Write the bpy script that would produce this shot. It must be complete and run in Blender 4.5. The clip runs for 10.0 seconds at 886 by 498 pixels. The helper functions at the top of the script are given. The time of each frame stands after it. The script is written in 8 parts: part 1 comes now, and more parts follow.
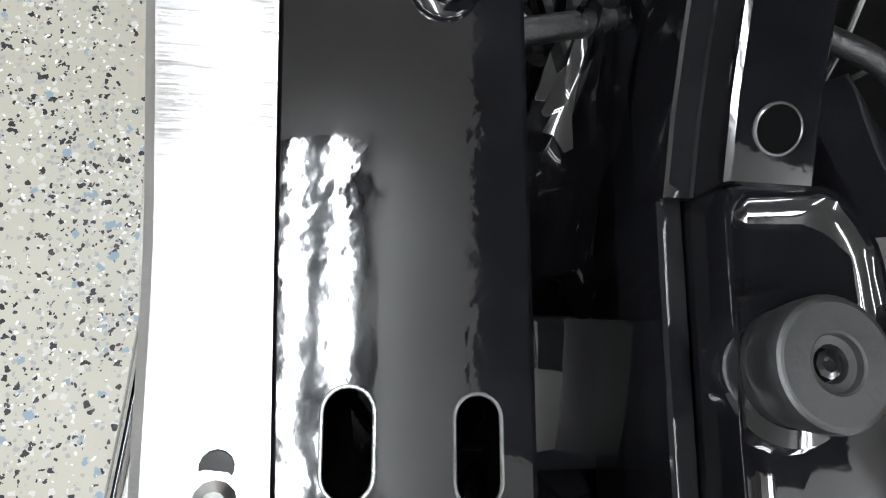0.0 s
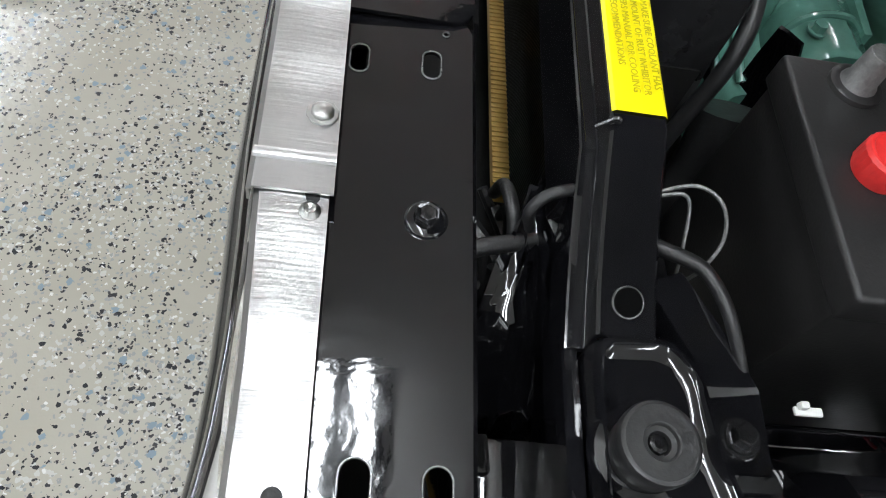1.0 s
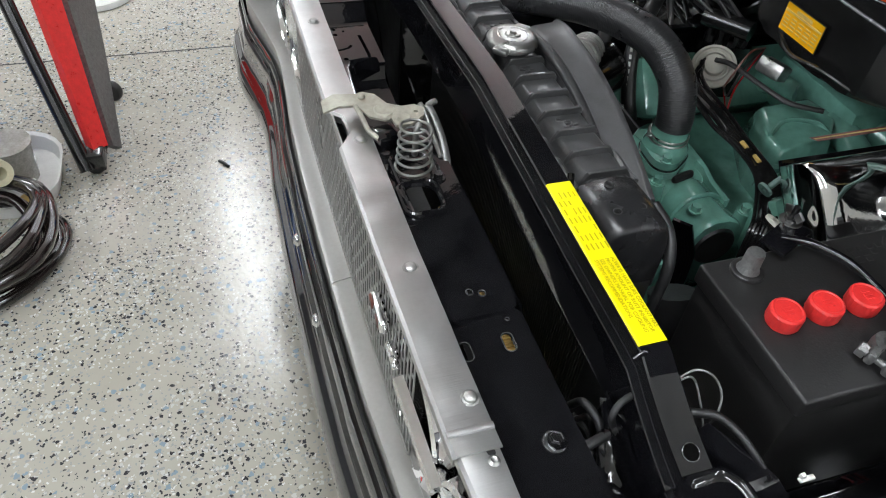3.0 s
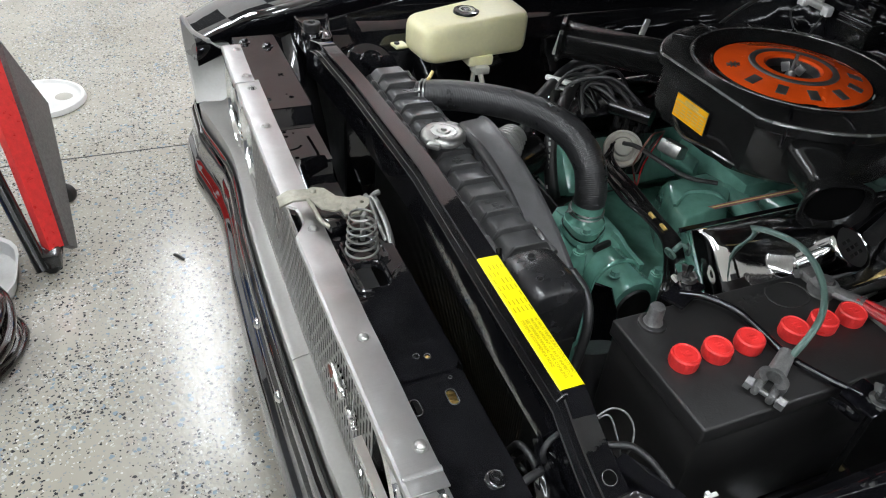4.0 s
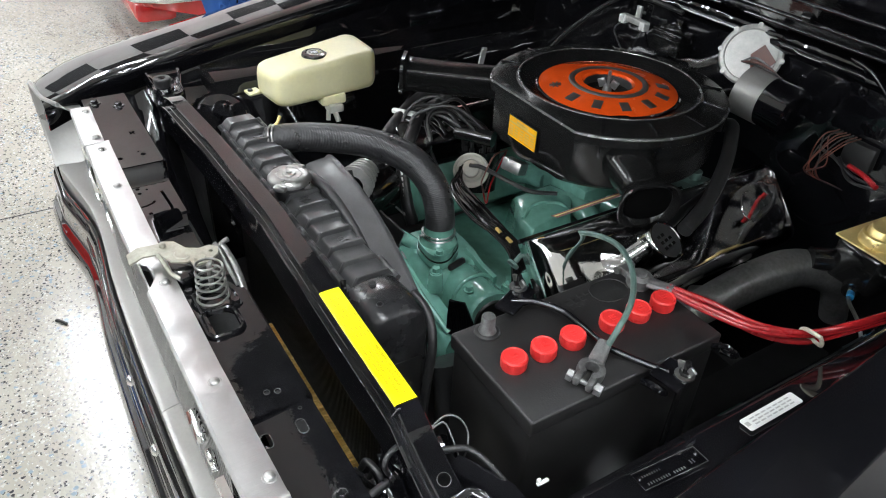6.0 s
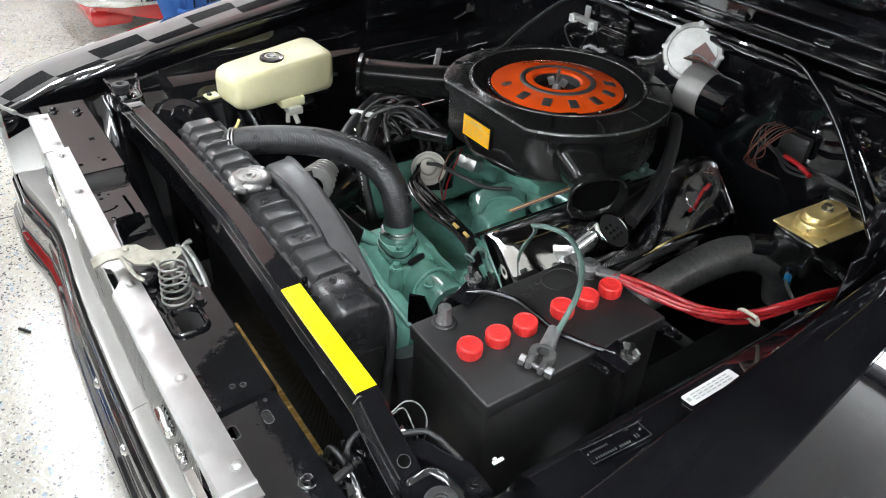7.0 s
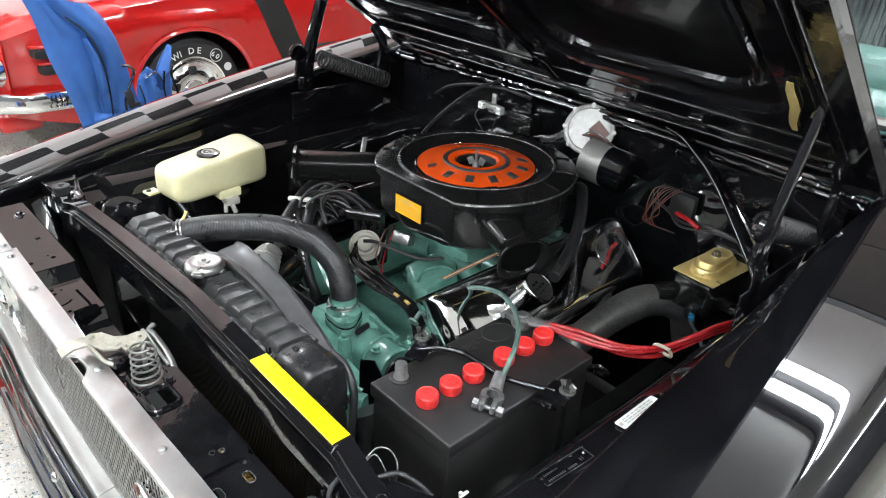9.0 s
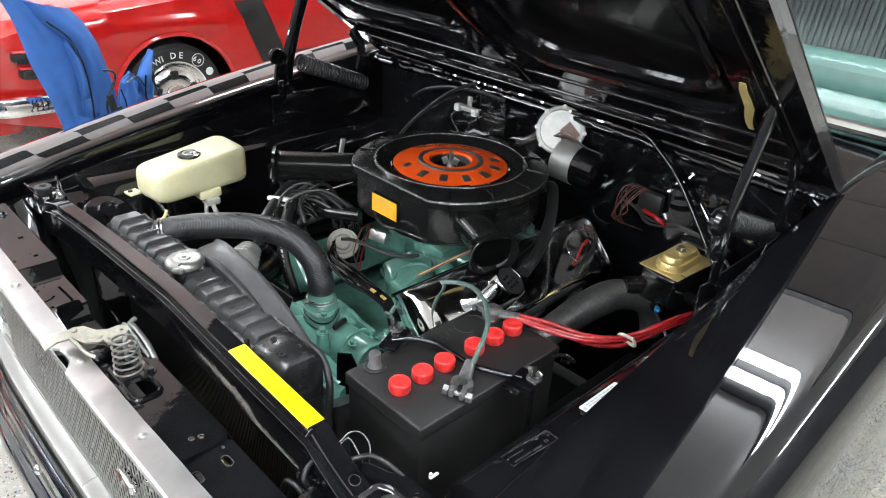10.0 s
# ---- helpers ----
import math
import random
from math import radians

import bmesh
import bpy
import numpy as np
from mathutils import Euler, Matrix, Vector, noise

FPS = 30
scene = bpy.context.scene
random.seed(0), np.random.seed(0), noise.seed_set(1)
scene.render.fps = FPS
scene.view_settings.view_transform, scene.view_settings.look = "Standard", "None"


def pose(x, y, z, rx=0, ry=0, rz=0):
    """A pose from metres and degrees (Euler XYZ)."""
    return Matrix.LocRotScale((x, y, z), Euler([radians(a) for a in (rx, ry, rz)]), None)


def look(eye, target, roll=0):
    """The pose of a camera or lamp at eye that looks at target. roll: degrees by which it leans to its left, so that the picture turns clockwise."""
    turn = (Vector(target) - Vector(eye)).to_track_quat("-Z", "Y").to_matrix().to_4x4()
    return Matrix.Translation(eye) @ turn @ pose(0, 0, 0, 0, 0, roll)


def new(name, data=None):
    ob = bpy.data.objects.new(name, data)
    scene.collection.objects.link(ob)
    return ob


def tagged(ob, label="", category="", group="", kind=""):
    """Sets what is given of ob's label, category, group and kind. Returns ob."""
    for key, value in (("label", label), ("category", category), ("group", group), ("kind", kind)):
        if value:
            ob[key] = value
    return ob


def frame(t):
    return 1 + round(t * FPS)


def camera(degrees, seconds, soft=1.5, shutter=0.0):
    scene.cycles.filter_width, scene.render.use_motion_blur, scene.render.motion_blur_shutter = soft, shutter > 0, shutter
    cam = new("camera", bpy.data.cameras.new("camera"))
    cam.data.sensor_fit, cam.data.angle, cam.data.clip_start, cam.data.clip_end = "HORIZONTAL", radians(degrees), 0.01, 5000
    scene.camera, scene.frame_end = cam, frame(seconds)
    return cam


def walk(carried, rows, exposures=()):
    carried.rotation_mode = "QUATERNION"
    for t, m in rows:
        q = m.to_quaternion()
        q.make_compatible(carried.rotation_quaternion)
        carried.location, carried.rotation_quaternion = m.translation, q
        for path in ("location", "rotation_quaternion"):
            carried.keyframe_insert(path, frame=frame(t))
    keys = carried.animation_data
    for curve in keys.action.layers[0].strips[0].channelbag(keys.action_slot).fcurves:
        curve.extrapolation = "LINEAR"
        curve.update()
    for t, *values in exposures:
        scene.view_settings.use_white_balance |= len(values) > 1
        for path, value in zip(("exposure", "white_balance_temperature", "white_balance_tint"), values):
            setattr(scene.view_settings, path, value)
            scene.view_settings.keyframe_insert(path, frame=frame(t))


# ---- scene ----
cam = camera(63.1, 10.0, soft=1.1)
PATH = [
    (0, (-0.591, -0.017, 1.04), (-0.159, -0.412, -0.872), 43.6),
    (0.2, (-0.592, -0.013, 1.054), (-0.034, -0.345, -0.837), 31.8),
    (0.5, (-0.602, -0.014, 1.082), (0.068, -0.346, -0.773), 27.4),
    (1, (-0.663, -0.016, 1.15), (0.354, -0.299, -0.549), 19.4),
    (1.5, (-0.723, -0.019, 1.209), (0.451, -0.217, -0.398), 14.6),
    (2, (-0.721, 0.037, 1.256), (0.529, -0.182, -0.29), 9.1),
    (2.5, (-0.718, 0.114, 1.311), (0.548, -0.287, -0.184), 7.1),
    (2.7, (-0.717, 0.138, 1.338), (0.565, -0.32, -0.127), 6.3),
    (3.8, (-0.793, 0.184, 1.432), (0.63, -0.465, 0.185), 5.8),
    (4, (-0.81, 0.187, 1.442), (0.616, -0.495, 0.216), 5.4),
    (4.5, (-0.823, 0.193, 1.452), (0.604, -0.552, 0.266), 5.1),
    (5, (-0.827, 0.185, 1.465), (0.584, -0.618, 0.297), 4.4),
    (5.5, (-0.838, 0.165, 1.481), (0.543, -0.696, 0.319), 3.3),
    (6, (-0.895, 0.119, 1.492), (0.466, -0.777, 0.332), 3.3),
    (6.2, (-0.924, 0.106, 1.495), (0.427, -0.802, 0.333), 3.6),
    (7.5, (-0.936, 0.155, 1.523), (0.339, -0.874, 0.377), 3.1),
    (8, (-0.942, 0.191, 1.529), (0.299, -0.912, 0.413), 3.0),
    (8.5, (-0.967, 0.229, 1.54), (0.286, -0.934, 0.501), 3.3),
    (9, (-0.997, 0.24, 1.553), (0.266, -0.983, 0.601), 3.2),
    (9.5, (-1.029, 0.252, 1.559), (0.224, -0.997, 0.626), 3.2),
    (10, (-1.047, 0.258, 1.56), (0.194, -1.0, 0.623), 3.5),
]
EXPOSURE = [(0, 0.5), (0.5, 0.08), (1, 0.07), (2.5, 0.1), (4, 0.2), (5.5, 0.45), (7.5, 0.9), (9.5, 0.98), (10, 0.98)]
walk(cam, [(t, look(eye, target, roll)) for t, eye, target, roll in PATH], EXPOSURE)

# ---- light ----
scene.view_settings.exposure = 0.0
world = bpy.data.worlds.new("world")
scene.world = world
world.use_nodes = True
world.node_tree.nodes["Background"].inputs[0].default_value = (0.5, 0.5, 0.5, 1)
world.node_tree.nodes["Background"].inputs[1].default_value = 0.02
CEIL = 3.0
LAMP_POWER = 32.5

# ---- materials ----


def node(t, kind, **sets):
    n = t.nodes.new(kind)
    for key, value in sets.items():
        n.inputs[key.replace("_", " ")].default_value = value
    return n


def base(name):
    m = bpy.data.materials.new(name)
    m.use_nodes = True
    t = m.node_tree
    return m, t, t.nodes["Principled BSDF"]


def ramp(t, fac, stops):
    r = t.nodes.new("ShaderNodeValToRGB")
    e = r.color_ramp.elements
    while len(e) < len(stops):
        e.new(0.5)
    for k, (p, c) in enumerate(stops):
        e[k].position = p
        e[k].color = (*c, 1) if len(c) == 3 else c
    t.links.new(fac, r.inputs[0])
    return r.outputs[0]


def surface(name, colour, rough=0.4, metal=0.0, coat=0.0, vary=0.15, scale=14.0, fine=180.0, bump=0.15, rough_vary=0.08, spec=0.5, stretch=None, wave=0.0, coat_rough=0.02):
    """Colour with blotches and grain, uneven gloss and fine relief."""
    m, t, p = base(name)
    co = t.nodes.new("ShaderNodeTexCoord").outputs["Object"]
    if stretch:
        mp = t.nodes.new("ShaderNodeMapping")
        mp.inputs["Scale"].default_value = stretch
        t.links.new(co, mp.inputs[0])
        co = mp.outputs[0]
    big = node(t, "ShaderNodeTexNoise", Scale=scale, Detail=5.0, Roughness=0.6)
    small = node(t, "ShaderNodeTexNoise", Scale=fine, Detail=3.0)
    t.links.new(co, big.inputs["Vector"])
    t.links.new(co, small.inputs["Vector"])
    add = t.nodes.new("ShaderNodeMath")
    add.operation = "MULTIPLY_ADD"
    add.inputs[1].default_value = 0.35
    t.links.new(small.outputs[0], add.inputs[0])
    t.links.new(big.outputs[0], add.inputs[2])
    lo = tuple(max(0.0, c * (1 - vary)) for c in colour)
    hi = tuple(min(1.0, c * (1 + vary)) for c in colour)
    t.links.new(ramp(t, add.outputs[0], [(0.45, lo), (0.9, hi)]), p.inputs["Base Color"])
    rr = ramp(t, big.outputs[0], [(0.3, (max(0.008, rough - rough_vary),) * 3), (0.7, (rough + rough_vary,) * 3)])
    t.links.new(rr, p.inputs["Roughness"])
    p.inputs["Metallic"].default_value = metal
    p.inputs["Coat Weight"].default_value = coat
    p.inputs["Coat Roughness"].default_value = coat_rough
    p.inputs["Specular IOR Level"].default_value = spec
    if bump:
        b = node(t, "ShaderNodeBump", Strength=bump, Distance=0.002)
        t.links.new(small.outputs[0], b.inputs["Height"])
        t.links.new(b.outputs[0], p.inputs["Normal"])
        if wave:
            dents = node(t, "ShaderNodeTexNoise", Scale=24.0, Detail=3.0, Distortion=0.8)
            t.links.new(co, dents.inputs["Vector"])
            w = node(t, "ShaderNodeBump", Strength=wave, Distance=0.004)
            t.links.new(dents.outputs[0], w.inputs["Height"])
            t.links.new(b.outputs[0], w.inputs["Normal"])
            t.links.new(w.outputs[0], p.inputs["Normal"])
            t.links.new(w.outputs[0], p.inputs["Coat Normal"])
    return m


def floor_material():
    """Pale epoxy with scattered black, white and blue paint flakes under a clear coat."""
    m, t, p = base("flake_epoxy")
    co = t.nodes.new("ShaderNodeTexCoord").outputs["Object"]
    warp = node(t, "ShaderNodeTexNoise", Scale=130.0, Detail=2.0)
    t.links.new(co, warp.inputs["Vector"])
    mixv = t.nodes.new("ShaderNodeMixRGB")
    mixv.blend_type = "LINEAR_LIGHT"
    mixv.inputs[0].default_value = 0.006
    t.links.new(co, mixv.inputs[1])
    t.links.new(warp.outputs["Color"], mixv.inputs[2])
    patches = node(t, "ShaderNodeTexNoise", Scale=2.6, Detail=4.0)
    t.links.new(co, patches.inputs["Vector"])
    colour = ramp(t, patches.outputs[0], [(0.3, (0.36, 0.34, 0.285)), (0.7, (0.45, 0.43, 0.375))])
    spread = node(t, "ShaderNodeTexNoise", Scale=3.4, Detail=3.0)
    t.links.new(co, spread.inputs["Vector"])
    thick = t.nodes.new("ShaderNodeMapRange")
    thick.inputs["From Min"].default_value = 0.32
    thick.inputs["From Max"].default_value = 0.68
    thick.inputs["To Min"].default_value = 0.35
    thick.inputs["To Max"].default_value = 1.7
    t.links.new(spread.outputs[0], thick.inputs["Value"])
    layers = [
        (85.0, 0.40, 0.30, (0.50, 0.50, 0.475), 0.0),
        (120.0, 0.38, 0.40, (0.30, 0.31, 0.305), 3.3),
        (95.0, 0.42, 0.13, (0.03, 0.032, 0.036), 7.1),
        (150.0, 0.42, 0.17, (0.05, 0.05, 0.055), 11.7),
        (70.0, 0.44, 0.07, (0.22, 0.29, 0.345), 15.9),
        (150.0, 0.38, 0.10, (0.66, 0.66, 0.64), 21.3),
    ]
    for scale, size, share, tone, shift in layers:
        mp = t.nodes.new("ShaderNodeMapping")
        mp.inputs["Location"].default_value = (shift, shift * 0.7, 0)
        t.links.new(mixv.outputs[0], mp.inputs[0])
        v = node(t, "ShaderNodeTexVoronoi", Scale=scale)
        t.links.new(mp.outputs[0], v.inputs["Vector"])
        near = t.nodes.new("ShaderNodeMath")
        near.operation = "LESS_THAN"
        near.inputs[1].default_value = size
        t.links.new(v.outputs["Distance"], near.inputs[0])
        sep = t.nodes.new("ShaderNodeSeparateColor")
        t.links.new(v.outputs["Color"], sep.inputs[0])
        pick = t.nodes.new("ShaderNodeMath")
        pick.operation = "LESS_THAN"
        limit = t.nodes.new("ShaderNodeMath")
        limit.operation = "MULTIPLY"
        limit.inputs[1].default_value = share
        t.links.new(thick.outputs[0], limit.inputs[0])
        t.links.new(limit.outputs[0], pick.inputs[1])
        t.links.new(sep.outputs[0], pick.inputs[0])
        both = t.nodes.new("ShaderNodeMath")
        both.operation = "MULTIPLY"
        t.links.new(near.outputs[0], both.inputs[0])
        t.links.new(pick.outputs[0], both.inputs[1])
        mix = t.nodes.new("ShaderNodeMixRGB")
        mix.inputs[2].default_value = (*tone, 1)
        t.links.new(both.outputs[0], mix.inputs[0])
        t.links.new(colour, mix.inputs[1])
        colour = mix.outputs[0]
    t.links.new(colour, p.inputs["Base Color"])
    grain = node(t, "ShaderNodeTexNoise", Scale=70.0, Detail=3.0)
    t.links.new(co, grain.inputs["Vector"])
    b = node(t, "ShaderNodeBump", Strength=0.22, Distance=0.003)
    t.links.new(grain.outputs[0], b.inputs["Height"])
    t.links.new(b.outputs[0], p.inputs["Normal"])
    p.inputs["Roughness"].default_value = 0.17
    p.inputs["Specular IOR Level"].default_value = 0.6
    return m


def aluminium_material():
    """Sheet aluminium, rubbed bright with scratches and dull patches."""
    m, t, p = base("aluminium")
    co = t.nodes.new("ShaderNodeTexCoord").outputs["Object"]
    mp = t.nodes.new("ShaderNodeMapping")
    mp.inputs["Scale"].default_value = (180, 7, 30)
    t.links.new(co, mp.inputs[0])
    lines = node(t, "ShaderNodeTexNoise", Scale=3.0, Detail=5.0)
    t.links.new(mp.outputs[0], lines.inputs["Vector"])
    blot = node(t, "ShaderNodeTexNoise", Scale=11.0, Detail=6.0, Roughness=0.65)
    t.links.new(co, blot.inputs["Vector"])
    t.links.new(ramp(t, blot.outputs[0], [(0.35, (0.47, 0.47, 0.465)), (0.65, (0.58, 0.58, 0.575))]), p.inputs["Base Color"])
    t.links.new(ramp(t, blot.outputs[0], [(0.35, (0.38,) * 3), (0.6, (0.30,) * 3)]), p.inputs["Roughness"])
    p.inputs["Metallic"].default_value = 1.0
    b = node(t, "ShaderNodeBump", Strength=0.22, Distance=0.001)
    t.links.new(lines.outputs[0], b.inputs["Height"])
    b2 = node(t, "ShaderNodeBump", Strength=0.16, Distance=0.004)
    t.links.new(blot.outputs[0], b2.inputs["Height"])
    t.links.new(b.outputs[0], b2.inputs["Normal"])
    dents = node(t, "ShaderNodeTexNoise", Scale=42.0, Detail=2.0, Distortion=0.6)
    t.links.new(co, dents.inputs["Vector"])
    b3 = node(t, "ShaderNodeBump", Strength=0.10, Distance=0.003)
    t.links.new(dents.outputs[0], b3.inputs["Height"])
    t.links.new(b2.outputs[0], b3.inputs["Normal"])
    t.links.new(b3.outputs[0], p.inputs["Normal"])
    return m


def glow(name, colour, strength):
    m, t, p = base(name)
    p.inputs["Base Color"].default_value = (*colour, 1)
    p.inputs["Emission Color"].default_value = (*colour, 1)
    p.inputs["Emission Strength"].default_value = strength
    return m


def glass_material():
    m, t, p = base("glass")
    p.inputs["Base Color"].default_value = (0.92, 0.97, 0.96, 1)
    p.inputs["Roughness"].default_value = 0.02
    p.inputs["Transmission Weight"].default_value = 1.0
    p.inputs["IOR"].default_value = 1.1
    return m


FLOOR = floor_material()
ALU = aluminium_material()
GLASS = glass_material()
PAINT = surface("black_paint", (0.004, 0.004, 0.005), rough=0.014, coat=0.6, vary=0.3, scale=9, fine=90, bump=0.002, rough_vary=0.004, coat_rough=0.012)
DECK = surface("black_deck_paint", (0.005, 0.005, 0.006), rough=0.055, coat=0.4, vary=0.5, scale=26, fine=90, bump=0.03, rough_vary=0.035, wave=0.07)
BAY = surface("black_bay_paint", (0.005, 0.005, 0.006), rough=0.04, coat=0.5, vary=0.4, scale=18, fine=60, bump=0.035, rough_vary=0.025)
BAY.node_tree.links.new(BAY.node_tree.nodes["Bump"].outputs[0], BAY.node_tree.nodes["Principled BSDF"].inputs["Coat Normal"])
SATIN = surface("satin_black", (0.007, 0.007, 0.007), rough=0.17, coat=0.3, vary=0.3, scale=12, fine=220, bump=0.05)
DULL = surface("dull_black", (0.010, 0.010, 0.010), rough=0.55, vary=0.4, scale=25, fine=200, bump=0.2)
RUBBER = surface("black_rubber", (0.018, 0.018, 0.0185), rough=0.36, vary=0.35, scale=30, fine=260, bump=0.12)
PLASTIC = surface("battery_case", (0.016, 0.0155, 0.0155), rough=0.40, vary=0.25, scale=10, fine=420, bump=0.12)
CLEANER = surface("satin_cleaner_black", (0.009, 0.009, 0.009), rough=0.21, spec=0.45, vary=0.2, scale=12, fine=320, bump=0.015, rough_vary=0.03)
CAP = surface("stamped_cap", (0.33, 0.33, 0.315), rough=0.32, metal=0.9, vary=0.15, scale=50, fine=300, bump=0.06)
# near-black colour that stands in for the shade inside openings
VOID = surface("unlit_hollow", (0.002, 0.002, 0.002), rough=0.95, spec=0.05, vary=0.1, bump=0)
LOOM = surface("dull_loom_tape", (0.009, 0.009, 0.0095), rough=0.40, vary=0.5, scale=60, fine=300, bump=0.3)
HOODIN = surface("hood_inner_black", (0.006, 0.006, 0.007), rough=0.10, coat=0.4, vary=0.4, scale=14, fine=60, bump=0.06, rough_vary=0.06, wave=0.16, coat_rough=0.05)
BOLT = surface("black_zinc_bolt", (0.085, 0.085, 0.088), rough=0.20, metal=0.9, vary=0.4, scale=60, bump=0.1)
# paler than the black paint, to draw glints along rims and rolled edges
EDGE_GREY = surface("pale_grey_edge", (0.16, 0.16, 0.16), rough=0.24, metal=0.6, vary=0.4, scale=40, bump=0.05)
RADIATOR = surface("radiator_black", (0.046, 0.046, 0.047), rough=0.33, vary=0.3, scale=30, fine=420, bump=0.05, rough_vary=0.05)
TANK_END = surface("gloss_tank_black", (0.018, 0.018, 0.019), rough=0.22, vary=0.3, scale=20, fine=200, bump=0.04)
# lighter copy of the stop's rubber, for its lit top
STOP = surface("lit_stop_rubber", (0.024, 0.024, 0.024), rough=0.5, vary=0.25, scale=60, fine=300, bump=0.1)
HOSE = surface("dusty_hose_rubber", (0.020, 0.020, 0.021), rough=0.32, vary=0.3, scale=30, fine=260, bump=0.08)
GREEN = surface("green_enamel", (0.130, 0.300, 0.242), rough=0.12, coat=1.0, vary=0.22, scale=22, fine=70, bump=0.22)
GREEN.node_tree.links.new(GREEN.node_tree.nodes["Bump"].outputs[0], GREEN.node_tree.nodes["Principled BSDF"].inputs["Coat Normal"])
CABLE_GREEN = surface("green_cable", (0.075, 0.13, 0.112), rough=0.4, vary=0.2)
RED = surface("red_plastic", (0.66, 0.030, 0.028), rough=0.34, vary=0.14, scale=60, fine=300, bump=0.1)
RED_CABLE = surface("red_cable", (0.30, 0.012, 0.015), rough=0.24, coat=0.4, vary=0.2)
RED_PAINT = surface("red_paint", (0.47, 0.011, 0.010), rough=0.12, coat=1.0, vary=0.08, bump=0.01)
YELLOW = surface("yellow_tape", (0.93, 0.80, 0.0), rough=0.38, vary=0.05, scale=30, bump=0.03)
ORANGE = surface("orange_enamel", (0.80, 0.085, 0.008), rough=0.22, coat=0.5, vary=0.08, bump=0.02)
LABEL = surface("amber_label", (0.85, 0.42, 0.0), rough=0.4, vary=0.05, bump=0.02)
LETTER = surface("charcoal_print", (0.045, 0.042, 0.040), rough=0.4, vary=0.1, bump=0)
INK = surface("black_ink", (0.02, 0.018, 0.016), rough=0.5, vary=0.1, bump=0)
AMBER_INK = surface("ochre_ink", (0.50, 0.42, 0.0), rough=0.5, vary=0.1, bump=0)
CREAM = surface("cream_polythene", (0.72, 0.68, 0.42), rough=0.42, vary=0.08, scale=8, fine=140, bump=0.05)
CREAM.node_tree.nodes["Principled BSDF"].inputs["Subsurface Weight"].default_value = 0.3
CREAM.node_tree.nodes["Principled BSDF"].inputs["Subsurface Radius"].default_value = (0.01, 0.009, 0.005)
CHROME = surface("chrome", (0.86, 0.86, 0.86), rough=0.05, metal=1.0, vary=0.04, bump=0.015, rough_vary=0.03)
BUMPER_CHROME = surface("bumper_chrome", (0.19, 0.19, 0.195), rough=0.03, metal=1.0, vary=0.1, scale=8, bump=0.004, rough_vary=0.015)
STEEL = surface("zinc_steel", (0.40, 0.40, 0.385), rough=0.34, metal=1.0, vary=0.25, scale=40, bump=0.12)
LEAD = surface("grey_lead", (0.20, 0.20, 0.198), rough=0.45, metal=0.75, vary=0.3, scale=90, fine=400, bump=0.35)
GOLD = surface("gold_zinc", (0.84, 0.65, 0.27), rough=0.34, metal=0.6, vary=0.1, scale=30, bump=0.05)
LATCH = surface("latch_zinc", (0.34, 0.33, 0.275), rough=0.45, metal=0.7, vary=0.25, scale=50, bump=0.1)
SPRING = surface("dull_spring_steel", (0.21, 0.21, 0.20), rough=0.42, metal=0.85, vary=0.3, scale=60, bump=0.1)
SILVER = surface("silver_paint", (0.31, 0.305, 0.29), rough=0.34, metal=0.45, vary=0.10, scale=6, bump=0.03)
WHITE = surface("white_plastic", (0.74, 0.74, 0.72), rough=0.45, vary=0.1)
TIE = surface("yellowed_nylon", (0.46, 0.42, 0.34), rough=0.4, vary=0.1)
CERAMIC = surface("ceramic", (0.42, 0.41, 0.36), rough=0.6, vary=0.12)
TRAY = surface("lamp_tray_paint", (0.02, 0.02, 0.021), rough=0.5, vary=0.1)
SNORKEL = surface("satin_snorkel_black", (0.008, 0.008, 0.008), rough=0.18, coat=0.0, vary=0.2, scale=12, fine=220, bump=0.01, rough_vary=0.03)
GREY = surface("cast_grey", (0.42, 0.42, 0.40), rough=0.42, metal=0.4, vary=0.2, scale=40, bump=0.12)
EXHAUST = surface("heat_darkened_iron", (0.27, 0.27, 0.265), rough=0.38, metal=0.85, vary=0.45, scale=9, fine=160, bump=0.03, rough_vary=0.12)
IRON = surface("bright_iron", (0.36, 0.36, 0.355), rough=0.34, metal=0.8, vary=0.45, scale=14, bump=0.15)
BROWN = surface("brown_tape", (0.11, 0.032, 0.02), rough=0.4, vary=0.3)
STRAW = surface("straw_plastic", (0.52, 0.35, 0.10), rough=0.5, vary=0.2)
GOLD_REFLECTION = surface("gold_reflection_paint", (0.55, 0.43, 0.17), rough=0.35, vary=0.25)
BLUE = surface("blue_canvas", (0.032, 0.118, 0.37), rough=0.75, vary=0.22, scale=9, fine=420, bump=0.35)
BLUE_CARD = surface("blue_print", (0.03, 0.13, 0.45), rough=0.35, vary=0.35, scale=20)
DOOR = surface("brown_door_paint", (0.58, 0.525, 0.495), rough=0.5, vary=0.15, scale=3, fine=80, bump=0.1)
TEAL = surface("teal_trim", (0.060, 0.120, 0.105), rough=0.45, vary=0.1)
PLEAT = surface("pleated_vinyl", (0.055, 0.068, 0.066), rough=0.5, vary=0.3, stretch=(60, 1, 1))
WALL = surface("wall_paint", (0.81, 0.80, 0.78), rough=0.7, vary=0.05, scale=2, fine=60, bump=0.2)
DARK_WALL = surface("dark_wall_paint", (0.11, 0.11, 0.115), rough=0.6, vary=0.2, scale=2, fine=60, bump=0.2)
CAP_CHROME = surface("aged_chrome", (0.42, 0.42, 0.42), rough=0.09, metal=1.0, vary=0.15, scale=30, bump=0.02, rough_vary=0.03)
